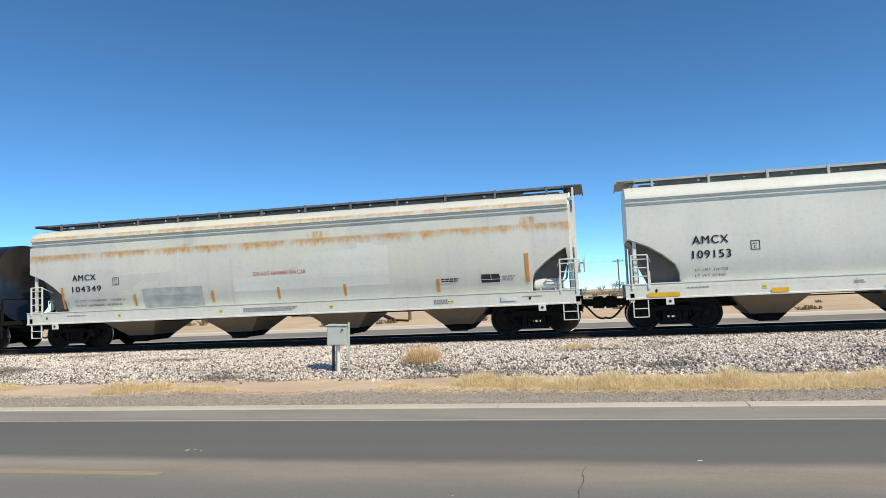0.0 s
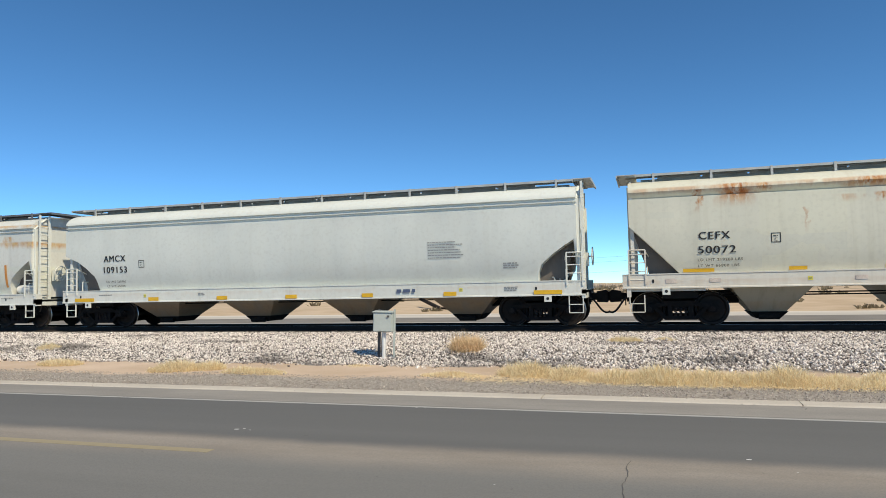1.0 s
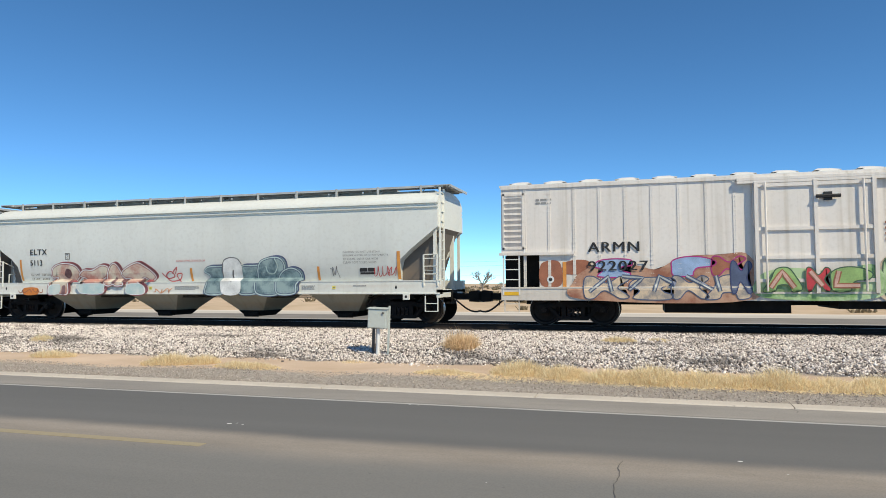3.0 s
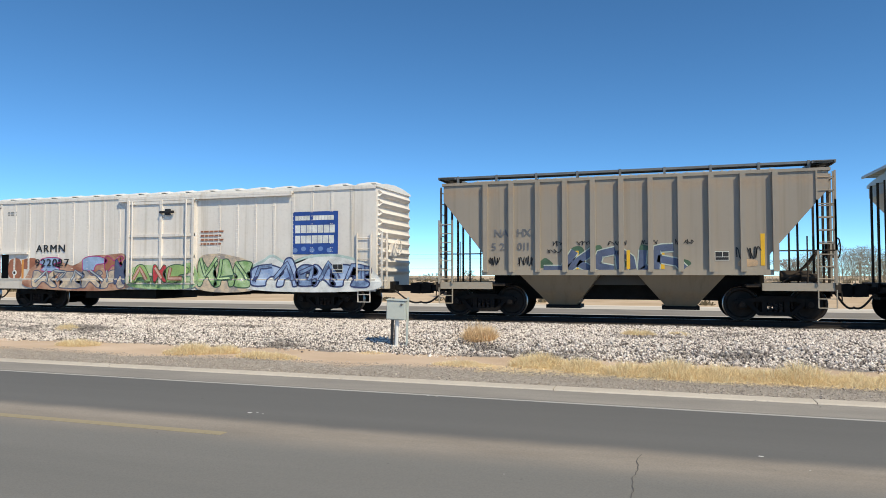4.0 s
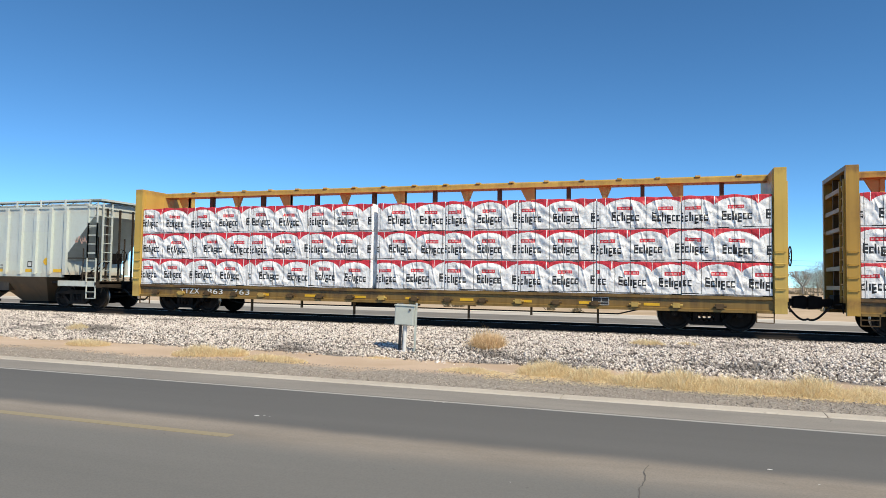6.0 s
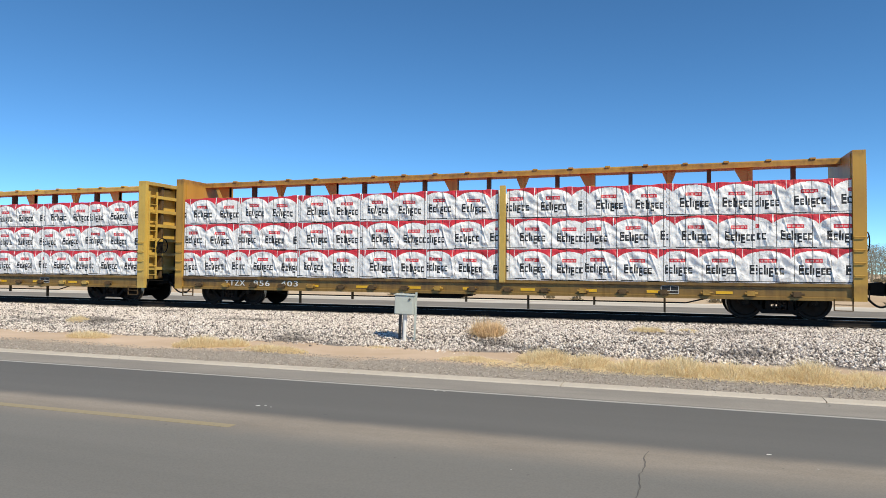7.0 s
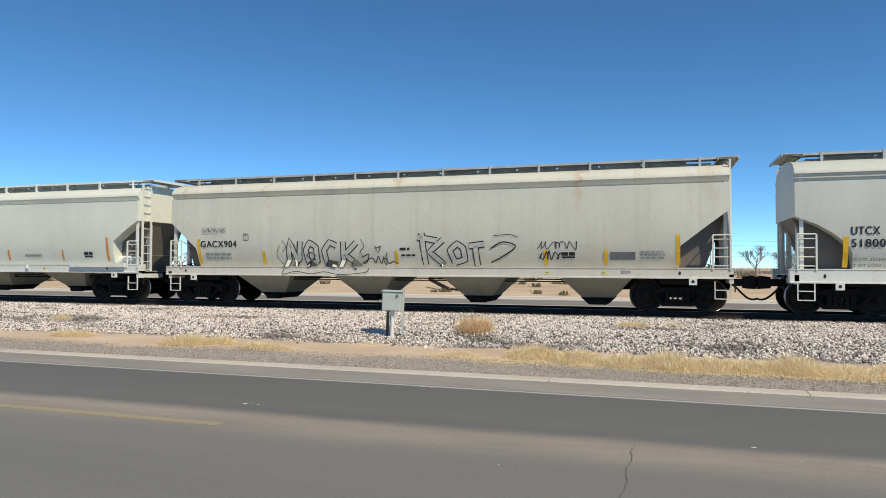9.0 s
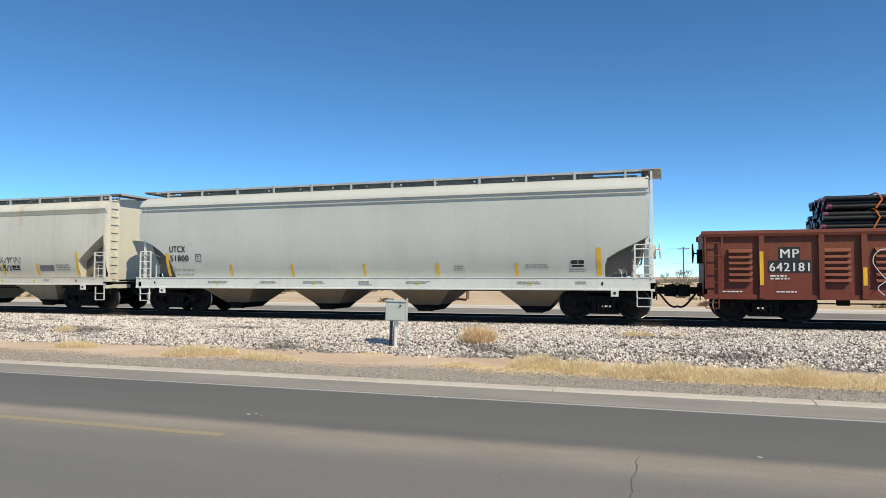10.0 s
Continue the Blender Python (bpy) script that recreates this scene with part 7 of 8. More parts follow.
patch(mp, "label_patch", rect(13.54, 13.72, 1.66, 1.82), M["g_white"], flat155, 0.010)
smear(mp, "emblem", [(14.35, 1.85), (14.5, 1.70), (14.65, 1.85), (14.5, 2.02)], M["yellow"], 0.008, flat155)
scribble(mp, 16.0, 2.55, 0.6, 0.35, M["g_pink"], 0.04, 47, 5, 0.012, flat155)


def bay_face(z):
    """Sloping near face of an outlet hopper on the ribbed car."""
    return 0.50 + (1.48 - 0.50) * (z - 0.18) / (1.27 - 0.18)


for x, w, k in ((7.85, 0.42, 4), (8.25, 0.4, 0), (8.6, 0.42, 3)):
    letter_blob(mp, x, 0.78, w, 0.40, k, M["g_navy"], M["g_magenta"], 0.02, bay_face, 0.05)
smear(mp, "graffiti", [(3.9, 0.85), (3.9, 1.02), (4.6, 1.0), (4.6, 0.82)], M["g_brown"], 0.02, bay_face)

# boxcar
lettering(armn, "ARMN", 2.72, 2.24, 0.29, M["letter"], lambda z: 1.566, 1.48)
lettering(armn, "922027", 2.72, 1.67, 0.29, M["letter"], lambda z: 1.590, 1.72)


def boxy(z):
    return 1.625 if z < 1.2 else 1.566


patch(armn, "advert_panel", rect(14.41, 16.15, 2.05, 3.52), M["g_panel"], lambda z: 1.566, 0.004, "blue advertising panel with white block lettering")
for z, h, n, w in ((3.22, 0.16, 13, 1.50), (2.78, 0.27, 7, 1.55), (2.42, 0.27, 7, 1.52)):
    cw = w / n
    for k in range(n):
        if n == 13 and k == 5:
            continue
        x = 14.50 + cw * k
        bm = B()
        bm.faces.new([bm.verts.new((a, -(1.566 + 0.010), b)) for a, b in rect(x, x + cw * 0.90, z, z + h)])
        part("letter_block", bm, M["g_white"], armn)
for k in range(5):
    smear(armn, "snow_shape", [(14.5 + 0.33 * k + 0.10 * math.cos(a), 2.18 + 0.05 * (k % 2) + 0.08 * math.sin(a)) for a in (0, 1.26, 2.5, 3.8, 5.0)], M["g_blue"], 0.008, lambda z: 1.566)
smear(armn, "graffiti", [(2.5, 0.82), (2.3, 1.4), (2.7, 1.75), (3.3, 2.0), (4.2, 1.8), (4.7, 1.7), (5.4, 2.05), (6.4, 2.1), (7.2, 2.05), (7.28, 0.82)], M["s_brown"], 0.006, boxy, label="brown, tan and lilac graffiti")
for x, w, k, m in ((2.9, 1.1, 1, "g_sky"), (5.1, 1.2, 0, "g_sky"), (6.2, 0.9, 4, "g_brown")):
    letter_blob(armn, x, 1.5, w, 0.55, k, M[m], M["g_magenta"], 0.010, boxy, 0.035)
for x, w, k, m in ((2.6, 1.3, 4, "g_tan"), (3.9, 1.3, 1, "g_tan"), (5.1, 1.0, 4, "g_tan"), (6.0, 1.2, 2, "g_tan")):
    letter_blob(armn, x, 0.84, w, 0.66, k, M["s_tan"], M["g_slate"], 0.014, boxy, 0.03)
letter_blob(armn, 6.7, 1.0, 0.55, 0.9, 4, M["g_slate"], M["g_navy"], 0.018, boxy, 0.03)


def doory(z):
    return 1.655 if 1.05 < z else 1.625


smear(armn, "graffiti", [(7.5, 0.88), (7.45, 1.5), (8.2, 1.7), (9.3, 1.6), (10.3, 1.75), (10.35, 0.88)], M["s_green"], 0.012, doory, label="green and red graffiti across the door")
for x, w, k, m in ((7.5, 1.0, 2, "g_green"), (8.6, 0.6, 4, "g_red"), (9.2, 1.0, 0, "g_green")):
    letter_blob(armn, x, 1.05, w, 0.65, k, M[m], M["g_dkgreen"], 0.070, doory, 0.03)
smear(armn, "graffiti", [(10.5, 0.82), (10.5, 1.9), (11.2, 2.1), (12.0, 2.0), (12.7, 1.75), (13.0, 0.82)], M["s_tan"], 0.006, boxy)
for x, w, k in ((10.5, 0.85, 4), (11.2, 0.9, 2), (12.0, 0.8, 1)):
    letter_blob(armn, x, 0.93, w, 0.95, k, M["s_green"], M["g_dkgreen"], 0.012, boxy, 0.035)
smear(armn, "graffiti", [(12.7, 0.82), (12.7, 1.6), (13.5, 1.95), (14.4, 1.7), (15.2, 1.95), (16.3, 2.0), (17.0, 1.8), (17.45, 1.5), (17.45, 0.82)], M["g_white"], 0.008, boxy, label="blue graffiti with pale halo")
outline(armn, [(12.7, 1.6), (13.2, 1.8), (13.6, 2.0), (14.2, 1.75), (15.0, 1.95), (16.0, 2.0), (16.8, 1.85)], M["g_paleteal"], 0.09, 0.010, boxy, False)
for x, w, k in ((12.75, 1.3, 0), (13.8, 0.9, 2), (14.5, 0.9, 3), (15.2, 0.9, 4), (15.9, 1.0, 0), (16.6, 0.8, 1)):
    letter_blob(armn, x, 0.95, w, 0.72 if k != 2 else 0.95, k, M["s_blue"] if k % 2 else M["s_sky"], M["g_navy"], 0.014, boxy, 0.05)
fat_strokes(armn, ([(2.75, 1.05), (3.3, 1.5), (3.4, 1.05)], [(3.7, 1.5), (4.3, 1.45), (3.9, 1.1)], [(4.6, 1.05), (4.75, 1.5), (5.2, 1.25)], [(5.5, 1.5), (6.2, 1.1)], [(6.3, 1.5), (6.4, 1.05)]), M["g_grey"], M["g_slate"], 0.05, boxy, 0.022)
fat_strokes(armn, ([(10.6, 1.95), (10.8, 1.3), (11.3, 1.95)], [(11.5, 1.9), (11.4, 1.2), (12.0, 1.25)], [(12.1, 1.8), (12.6, 1.2)]), M["s_green"], M["g_dkgreen"], 0.09, boxy, 0.022)
fat_strokes(armn, ([(12.9, 1.1), (13.1, 1.6), (13.6, 1.65)], [(13.7, 1.2), (14.2, 1.75), (14.45, 1.15)], [(14.7, 1.4), (15.2, 1.6), (15.1, 1.15)], [(15.5, 1.15), (15.8, 1.75), (16.2, 1.2)], [(16.5, 1.2), (16.7, 1.65), (17.1, 1.6), (17.1, 1.2)]), M["s_blue"], M["g_navy"], 0.10, boxy, 0.024)
fat_strokes(armn, ([(7.7, 1.15), (8.0, 1.6), (8.3, 1.15)], [(9.4, 1.6), (9.3, 1.2), (9.9, 1.2)], [(8.7, 1.6), (9.0, 1.2)]), M["g_pink"], M["g_brown"], 0.08, doory, 0.078)
inspection_board(armn, 15.95, 1.40, 0.40, 0.30, lambda z: 1.585)
for r in range(4):
    print_bars(armn, 10.58, 2.88 - 0.15 * r, 1.15, 1, 0.06, M["g_brown"], lambda z: 1.566, 120 + r)
print_bars(armn, 1.15, 3.85, 0.5, 2, 0.06, M["print"], flat155, 125)
smear(armn, "primer_patch", [(1.3, 1.25), (1.3, 1.9), (1.85, 1.95), (1.9, 1.25)], M["g_brown"], 0.006, flat155)
smear(armn, "primer_patch", [(2.0, 1.6), (2.05, 1.95), (2.7, 1.98), (2.75, 1.6)], M["g_brown"], 0.006, flat155)
reflector(armn, 1.95, 2.06, 1.10, 1.95, M["orange"], flat155)
for x in (0.1, 4.0, 6.4, 13.9, 17.0):
    reflector(armn, x, x + 0.5, 0.93, 1.04, M["yellow"], lambda z: 1.602)
bm = B()
disc(bm, (1.58, -1.56, 1.42), 0.11, (0, 1, 0), 0.02, 16)
part("round_label", bm, M["g_white"], armn)
bm = B()
disc(bm, (1.58, -1.568, 1.42), 0.055, (0, 1, 0), 0.02, 16)
part("round_label", bm, M["letter"], armn)

# flatcar sills and gondola
for car, a, b in ((ttzx_a, "863", "763"), (ttzx_b, "856", "403")):
    for s, x, w in (("TTZX", 2.2, 0.85), (a, 3.42, 0.66), (b, 4.55, 0.68)):
        lettering(car, s, x, 0.71, 0.19, M["letter_white"], lambda z: 1.425, w)
    inspection_board(car, 17.4, 0.68, 0.5, 0.24, lambda z: 1.43)
    for k in range(8):
        reflector(car, 5.6 + 1.9 * k, 6.05 + 1.9 * k, 0.70, 0.78, M["yellow"], lambda z: 1.425)
patch(gon, "number_panel", rect(2.02, 2.56, 1.76, 2.13), M["letter"], lambda z: 1.462, 0.006)
patch(gon, "number_panel", rect(1.75, 2.83, 1.41, 1.755), M["letter"], lambda z: 1.462, 0.006)
lettering(gon, "MP", 2.07, 1.83, 0.24, M["letter_white"], lambda z: 1.465, 0.46)
lettering(gon, "642181", 1.79, 1.45, 0.24, M["letter_white"], lambda z: 1.465, 1.0)
print_bars(gon, 1.8, 1.30, 0.5, 2, 0.045, M["letter_white"], lambda z: 1.465, 131)
print_bars(gon, 1.95, 0.86, 0.6, 1, 0.035, M["letter_white"], lambda z: 1.465, 132)
print_bars(gon, 0.55, 0.86, 0.6, 1, 0.035, M["letter_white"], lambda z: 1.465, 133)
reflector(gon, 1.52, 1.62, 1.06, 2.01, M["yellow"], lambda z: 1.575)
for x in (4.06, 6.6, 9.14, 11.68):
    reflector(gon, x, x + 0.10, 1.06, 1.55, M["yellow"], lambda z: 1.575)
outline(gon, [(4.9, 2.05), (4.45, 2.0), (4.3, 1.7), (4.5, 1.35), (4.6, 1.2), (4.4, 1.0), (4.55, 0.8)], M["g_white"], 0.02, 0.115, lambda z: 1.46, False)

# ---- track, ballast, kerb, roadside ----
M["rail"] = plain("rusty_rail_side", (0.022, 0.016, 0.013), 0.8, 0.2, 0.3, 3)
M["rail_top"] = plain("polished_rail_head", (0.42, 0.41, 0.40), 0.35, 0.9, 0.1, 2)
M["tie"] = plain("creosoted_timber", (0.060, 0.045, 0.035), 0.9, 0.0, 0.4, 3)
RAIL_SECTION = [(-0.075, 0), (0.075, 0), (0.07, 0.012), (0.012, 0.035), (0.012, 0.125), (0.036, 0.138), (0.036, 0.165), (0.03, 0.172), (-0.03, 0.172), (-0.036, 0.165), (-0.036, 0.138), (-0.012, 0.125), (-0.012, 0.035), (-0.07, 0.012)]
for side in (-1, 1):
    bm = B()
    c = TRACK_Y + side * 0.755
    slab_yz(bm, [(c + y, RAIL_Z - 0.172 + z) for y, z in RAIL_SECTION], -400, 300)
    r = tagged(part("rail", bm, M["rail"]), "rusty steel rail with polished head on timber ties", "rail", kind="structure")
    bm = B()
    box(bm, -400, 300, c - 0.026, c + 0.026, RAIL_Z - 0.002, RAIL_Z + 0.001)
    part("rail_head", bm, M["rail_top"], r, "polished running surface")

# timber ties with their plates; those in view are pieces, the rest one strip
ties = tagged(new("ties"), "dark creosoted timber ties under the rails", "ties", kind="structure")
bm = B()
box(bm, -0.115, 0.115, -1.30, 1.30, -0.17, 0.0)
TIE = mesh_of("tie", bm, M["tie"])
rnd = random.Random(5)
x = -46.0
while x < 18:
    shared("tie", TIE, ties, pose(x + rnd.uniform(-0.02, 0.02), TRACK_Y + rnd.uniform(-0.03, 0.03), RAIL_Z - 0.175 + rnd.uniform(-0.006, 0.004), 0, 0, rnd.uniform(-1, 1)))
    x += 0.53
bm = B()
for a, b in ((-400, -46), (18, 300)):
    x = a
    while x < b:
        box(bm, x, x + 0.23, TRACK_Y - 1.3, TRACK_Y + 1.3, RAIL_Z - 0.34, RAIL_Z - 0.177)
        x += 0.53
tagged(part("far_ties", bm, M["tie"], ties), kind="stuff")


def stone_material():
    m = Mat("ballast_stone", 0.85, 0, 0.3)
    g = m.t.nodes.new("ShaderNodeNewGeometry")
    y = m.axis(1)
    x = m.axis(0)
    c = m.ramp(g.outputs["Random Per Island"], [(0.0, (0.07, 0.06, 0.055)), (0.15, (0.20, 0.17, 0.155)), (0.30, (0.56, 0.50, 0.455)), (0.60, (0.76, 0.68, 0.62)), (1.0, (0.92, 0.86, 0.81))])
    n = m.noise(26, 4, 0.6)
    c = m.mix(m.mul(m.mask(n, 0.45, 0.7), 0.22), c, (0.30, 0.24, 0.20))
    # patches blackened by oil and coal dust
    oil = m.mask(m.noise(0.9, 5, 0.65, m.scaled(0.45, 1.0, 1.0)), 0.53, 0.66)
    c = m.mix(m.mul(oil, 0.70), c, (0.07, 0.062, 0.058))
    # stones near the rail darkened for the shadow the train casts
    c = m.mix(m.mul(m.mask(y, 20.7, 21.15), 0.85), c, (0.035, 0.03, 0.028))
    m.color(c)
    m.bump(n, 0.3, 0.008)
    return m.m


def ballast(count, x0, x1, y0, y1, lo, hi, seed, name, label, mat):
    """Loose broken stones lying on the bank, one mesh."""
    rng = np.random.default_rng(seed)
    base = np.array([(1, 0, 0), (-1, 0, 0), (0, 1, 0), (0, -1, 0), (0, 0, 1), (0, 0, -1)], float) * 1.35
    tris = np.array([(0, 2, 4), (2, 1, 4), (1, 3, 4), (3, 0, 4), (2, 0, 5), (1, 2, 5), (3, 1, 5), (0, 3, 5)])
    px, py = rng.uniform(x0, x1, count), rng.uniform(y0, y1, count)
    # the toe of the bank is ragged
    toe = np.array([noise.noise((v * 0.5, 2.0, 0.0)) for v in px])
    keep = py > y0 + 0.5 + 0.5 * toe + rng.normal(0, 0.16, count)
    px, py = px[keep], py[keep]
    n = len(px)
    pz = np.array([ground_height(a, b) for a, b in zip(px, py)]) + rng.uniform(-0.01, 0.035, n)
    size = rng.uniform(lo, hi, n) * rng.choice((0.6, 0.9, 1.2, 1.55), n)
    v = (base[None] * rng.uniform(0.6, 1.0, (n, 6, 1)) + rng.normal(0, 0.22, (n, 6, 3))) * (rng.uniform(0.6, 1.15, (n, 1, 3)))
    v *= size[:, None, None]
    # random turn
    q = rng.normal(size=(n, 4))
    q /= np.linalg.norm(q, axis=1)[:, None]
    w, a, b, c = q.T
    R = np.stack([1 - 2 * (b * b + c * c), 2 * (a * b - w * c), 2 * (a * c + w * b), 2 * (a * b + w * c), 1 - 2 * (a * a + c * c), 2 * (b * c - w * a), 2 * (a * c - w * b), 2 * (b * c + w * a), 1 - 2 * (a * a + b * b)], 1).reshape(n, 3, 3)
    v = np.einsum("nij,nkj->nki", R, v) + np.stack([px, py, pz], 1)[:, None]
    faces = (tris[None] + 6 * np.arange(n)[:, None, None]).reshape(-1, 3)
    me = bpy.data.meshes.new(name)
    me.vertices.add(n * 6)
    me.vertices.foreach_set("co", v.ravel())
    me.loops.add(faces.size)
    me.loops.foreach_set("vertex_index", faces.ravel().astype(np.int32))
    me.polygons.add(len(faces))
    me.polygons.foreach_set("loop_start", np.arange(0, faces.size, 3, dtype=np.int32))
    me.update(calc_edges=True)
    me.validate()
    me.materials.append(mat)
    return tagged(new(name, me), label, "gravel", kind="stuff")


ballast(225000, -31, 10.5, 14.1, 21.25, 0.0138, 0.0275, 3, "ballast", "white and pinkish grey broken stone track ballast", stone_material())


def grit_material():
    m = Mat("verge_gravel", 0.9, 0, 0.3)
    g = m.t.nodes.new("ShaderNodeNewGeometry")
    m.color(m.ramp(g.outputs["Random Per Island"], [(0.0, (0.28, 0.245, 0.21)), (0.4, (0.40, 0.35, 0.305)), (0.85, (0.50, 0.44, 0.385)), (1.0, (0.70, 0.63, 0.55))]))
    return m.m


ballast(42000, -24, 8, 10.5, 12.9, 0.005, 0.0115, 8, "verge_gravel", "fine grey roadside gravel beyond the kerb", grit_material())

# kerb of cast lengths
kerb = tagged(new("kerb"), "pale concrete ribbon kerb along the road", "kerb", kind="structure")
bm = B()
slab_yz(bm, [(10.63, -0.25), (10.95, -0.25), (10.95, 0.026), (10.935, 0.034), (10.66, 0.030), (10.645, 0.024), (10.63, 0.0)], 0.0, 3.655)
KERB = mesh_of("kerb_stone", bm, concrete_material())
for k in range(-40, 25):
    shared("kerb_stone", KERB, kerb, pose(2.03 + 3.67 * k, 0, 0))
bm = B()
for a, b in ((-600, 2.03 - 3.67 * 40), (2.03 + 3.67 * 25, 600)):
    box(bm, a, b, 10.63, 10.95, -0.2, 0.032)
tagged(part("far_kerb", bm, KERB.materials[0], kerb), kind="stuff")

# cracks and droppings on the asphalt
M["crack"] = plain("crack_dark", (0.13, 0.122, 0.112), 0.9)
M["chalk"] = plain("chalky_white", (0.72, 0.71, 0.69), 0.8)
for ctrl in ([(-0.23, 7.12), (-0.26, 6.9), (-0.24, 6.6), (-0.27, 6.3), (-0.26, 5.9), (-0.30, 5.3), (-0.30, 4.6)],
             [(1.95, 10.6), (2.02, 10.45), (1.98, 10.3)]):
    bm = B()
    pts = curve_through(ctrl, 8)
    pts = [(x + 0.02 * noise.noise((x * 9, y * 7, 0)), y) for x, y in pts]
    lft = [bm.verts.new((x - 0.0035, y, 0.0165)) for x, y in pts]
    rgt = [bm.verts.new((x + 0.0035, y, 0.0165)) for x, y in pts]
    for i in range(len(pts) - 1):
        bm.faces.new((lft[i], rgt[i], rgt[i + 1], lft[i + 1]))
    tagged(part("asphalt_crack", bm, M["crack"]), "thin dark crack in the asphalt", "crack", kind="structure")
for x, y, s in ((-5.13, 7.67, 0.04), (-5.05, 7.72, 0.022), (0.90, 7.40, 0.03), (-4.93, 7.66, 0.018), (1.26, 7.01, 0.012), (-3.34, 9.57, 0.022), (-3.2, 9.55, 0.02), (-1.38, 6.03, 0.01)):
    bm = B()
    n = 9
    bm.faces.new([bm.verts.new((x + s * (1 + 0.4 * noise.noise((k, x, y))) * math.cos(2 * math.pi * k / n), y + 0.6 * s * math.sin(2 * math.pi * k / n), 0.0165)) for k in range(n)])
    tagged(part("bird_dropping", bm, M["chalk"]), "small chalky white spot on the asphalt", "spot", kind="structure")


# ---- utility box ----
M["box_grey"] = plain("grey_green_cabinet_paint", (0.46, 0.50, 0.47), 0.5, 0.0, 0.08, 4)
M["post_white"] = plain("white_post_paint", (0.72, 0.72, 0.70), 0.6, 0.0, 0.1, 4)
M["post_dark"] = plain("dark_weathered_post", (0.10, 0.095, 0.09), 0.8, 0.0, 0.25, 4)


def utility_box(x, y):
    th = tagged(new("utility_box"), "grey-green metal utility cabinet on three posts in ballast", "utility box")
    th.matrix_basis = pose(x, y, 0, 0, 2.0, 6)
    bm = B()
    box(bm, -0.25, 0.22, -0.10, 0.12, 0.74, 1.20)
    bmesh.ops.bevel(bm, geom=bm.edges[:], offset=0.012, segments=2, affect='EDGES')
    cab = part("cabinet", bm, M["box_grey"], th)
    bm = B()
    box(bm, -0.235, 0.205, -0.118, -0.10, 0.755, 1.185)
    bmesh.ops.bevel(bm, geom=bm.edges[:], offset=0.006, segments=1, affect='EDGES')
    door = part("door", bm, M["box_grey"], cab)
    bm = B()
    disc(bm, (0.13, -0.13, 1.11), 0.026, (0, 1, 0), 0.03, 14)
    part("lock", bm, M["post_dark"], door, "round dark lock")
    bm = B()
    slab_yz(bm, [(-0.14, 1.20), (-0.14, 1.212), (0.14, 1.235), (0.14, 1.20)], -0.27, 0.24)
    part("lid", bm, M["box_grey"], cab)
    bm = B()
    bar(bm, (-0.005, 0.02, -0.25), (-0.005, 0.02, 0.76), 0.045, 14)
    part("front_post", bm, M["post_white"], th, "white painted steel post", True)
    bm = B()
    box(bm, -0.19, -0.13, 0.13, 0.19, -0.2, 1.26)
    part("back_post", bm, M["post_dark"], th, "dark weathered post")
    bm = B()
    box(bm, 0.225, 0.265, 0.02, 0.07, -0.2, 1.28)
    part("side_post", bm, M["box_grey"], th, "grey channel post")
    bm = B()
    tube(bm, [(-0.06, 0.06, -0.2), (-0.06, 0.06, 0.4), (-0.05, 0.05, 0.75)], 0.02, 8)
    part("conduit", bm, M["post_dark"], th)
    return th


utility_box(-6.12, 15.2)


# ---- dry plants ----
def straw_material(name, lo, hi):
    m = Mat(name, 0.9, 0, 0.2)
    g = m.t.nodes.new("ShaderNodeNewGeometry")
    c = m.ramp(g.outputs["Random Per Island"], [(0.0, lo), (0.5, [(a + b) / 2 for a, b in zip(lo, hi)]), (1.0, hi)])
    m.color(c)
    # thin dry blades let some light through
    tr = m.n("ShaderNodeBsdfTranslucent", Color=c)
    mx = m.t.nodes.new("ShaderNodeMixShader")
    mx.inputs[0].default_value = 0.4
    m.link(m.b.outputs[0], mx.inputs[1])
    m.link(tr.outputs[0], mx.inputs[2])
    m.link(mx.outputs[0], m.t.nodes["Material Output"].inputs["Surface"])
    return m.m


M["straw"] = straw_material("dry_straw", (0.78, 0.60, 0.33), (1.0, 0.93, 0.70))
M["twig"] = straw_material("dry_twigs", (0.66, 0.48, 0.27), (0.98, 0.80, 0.54))


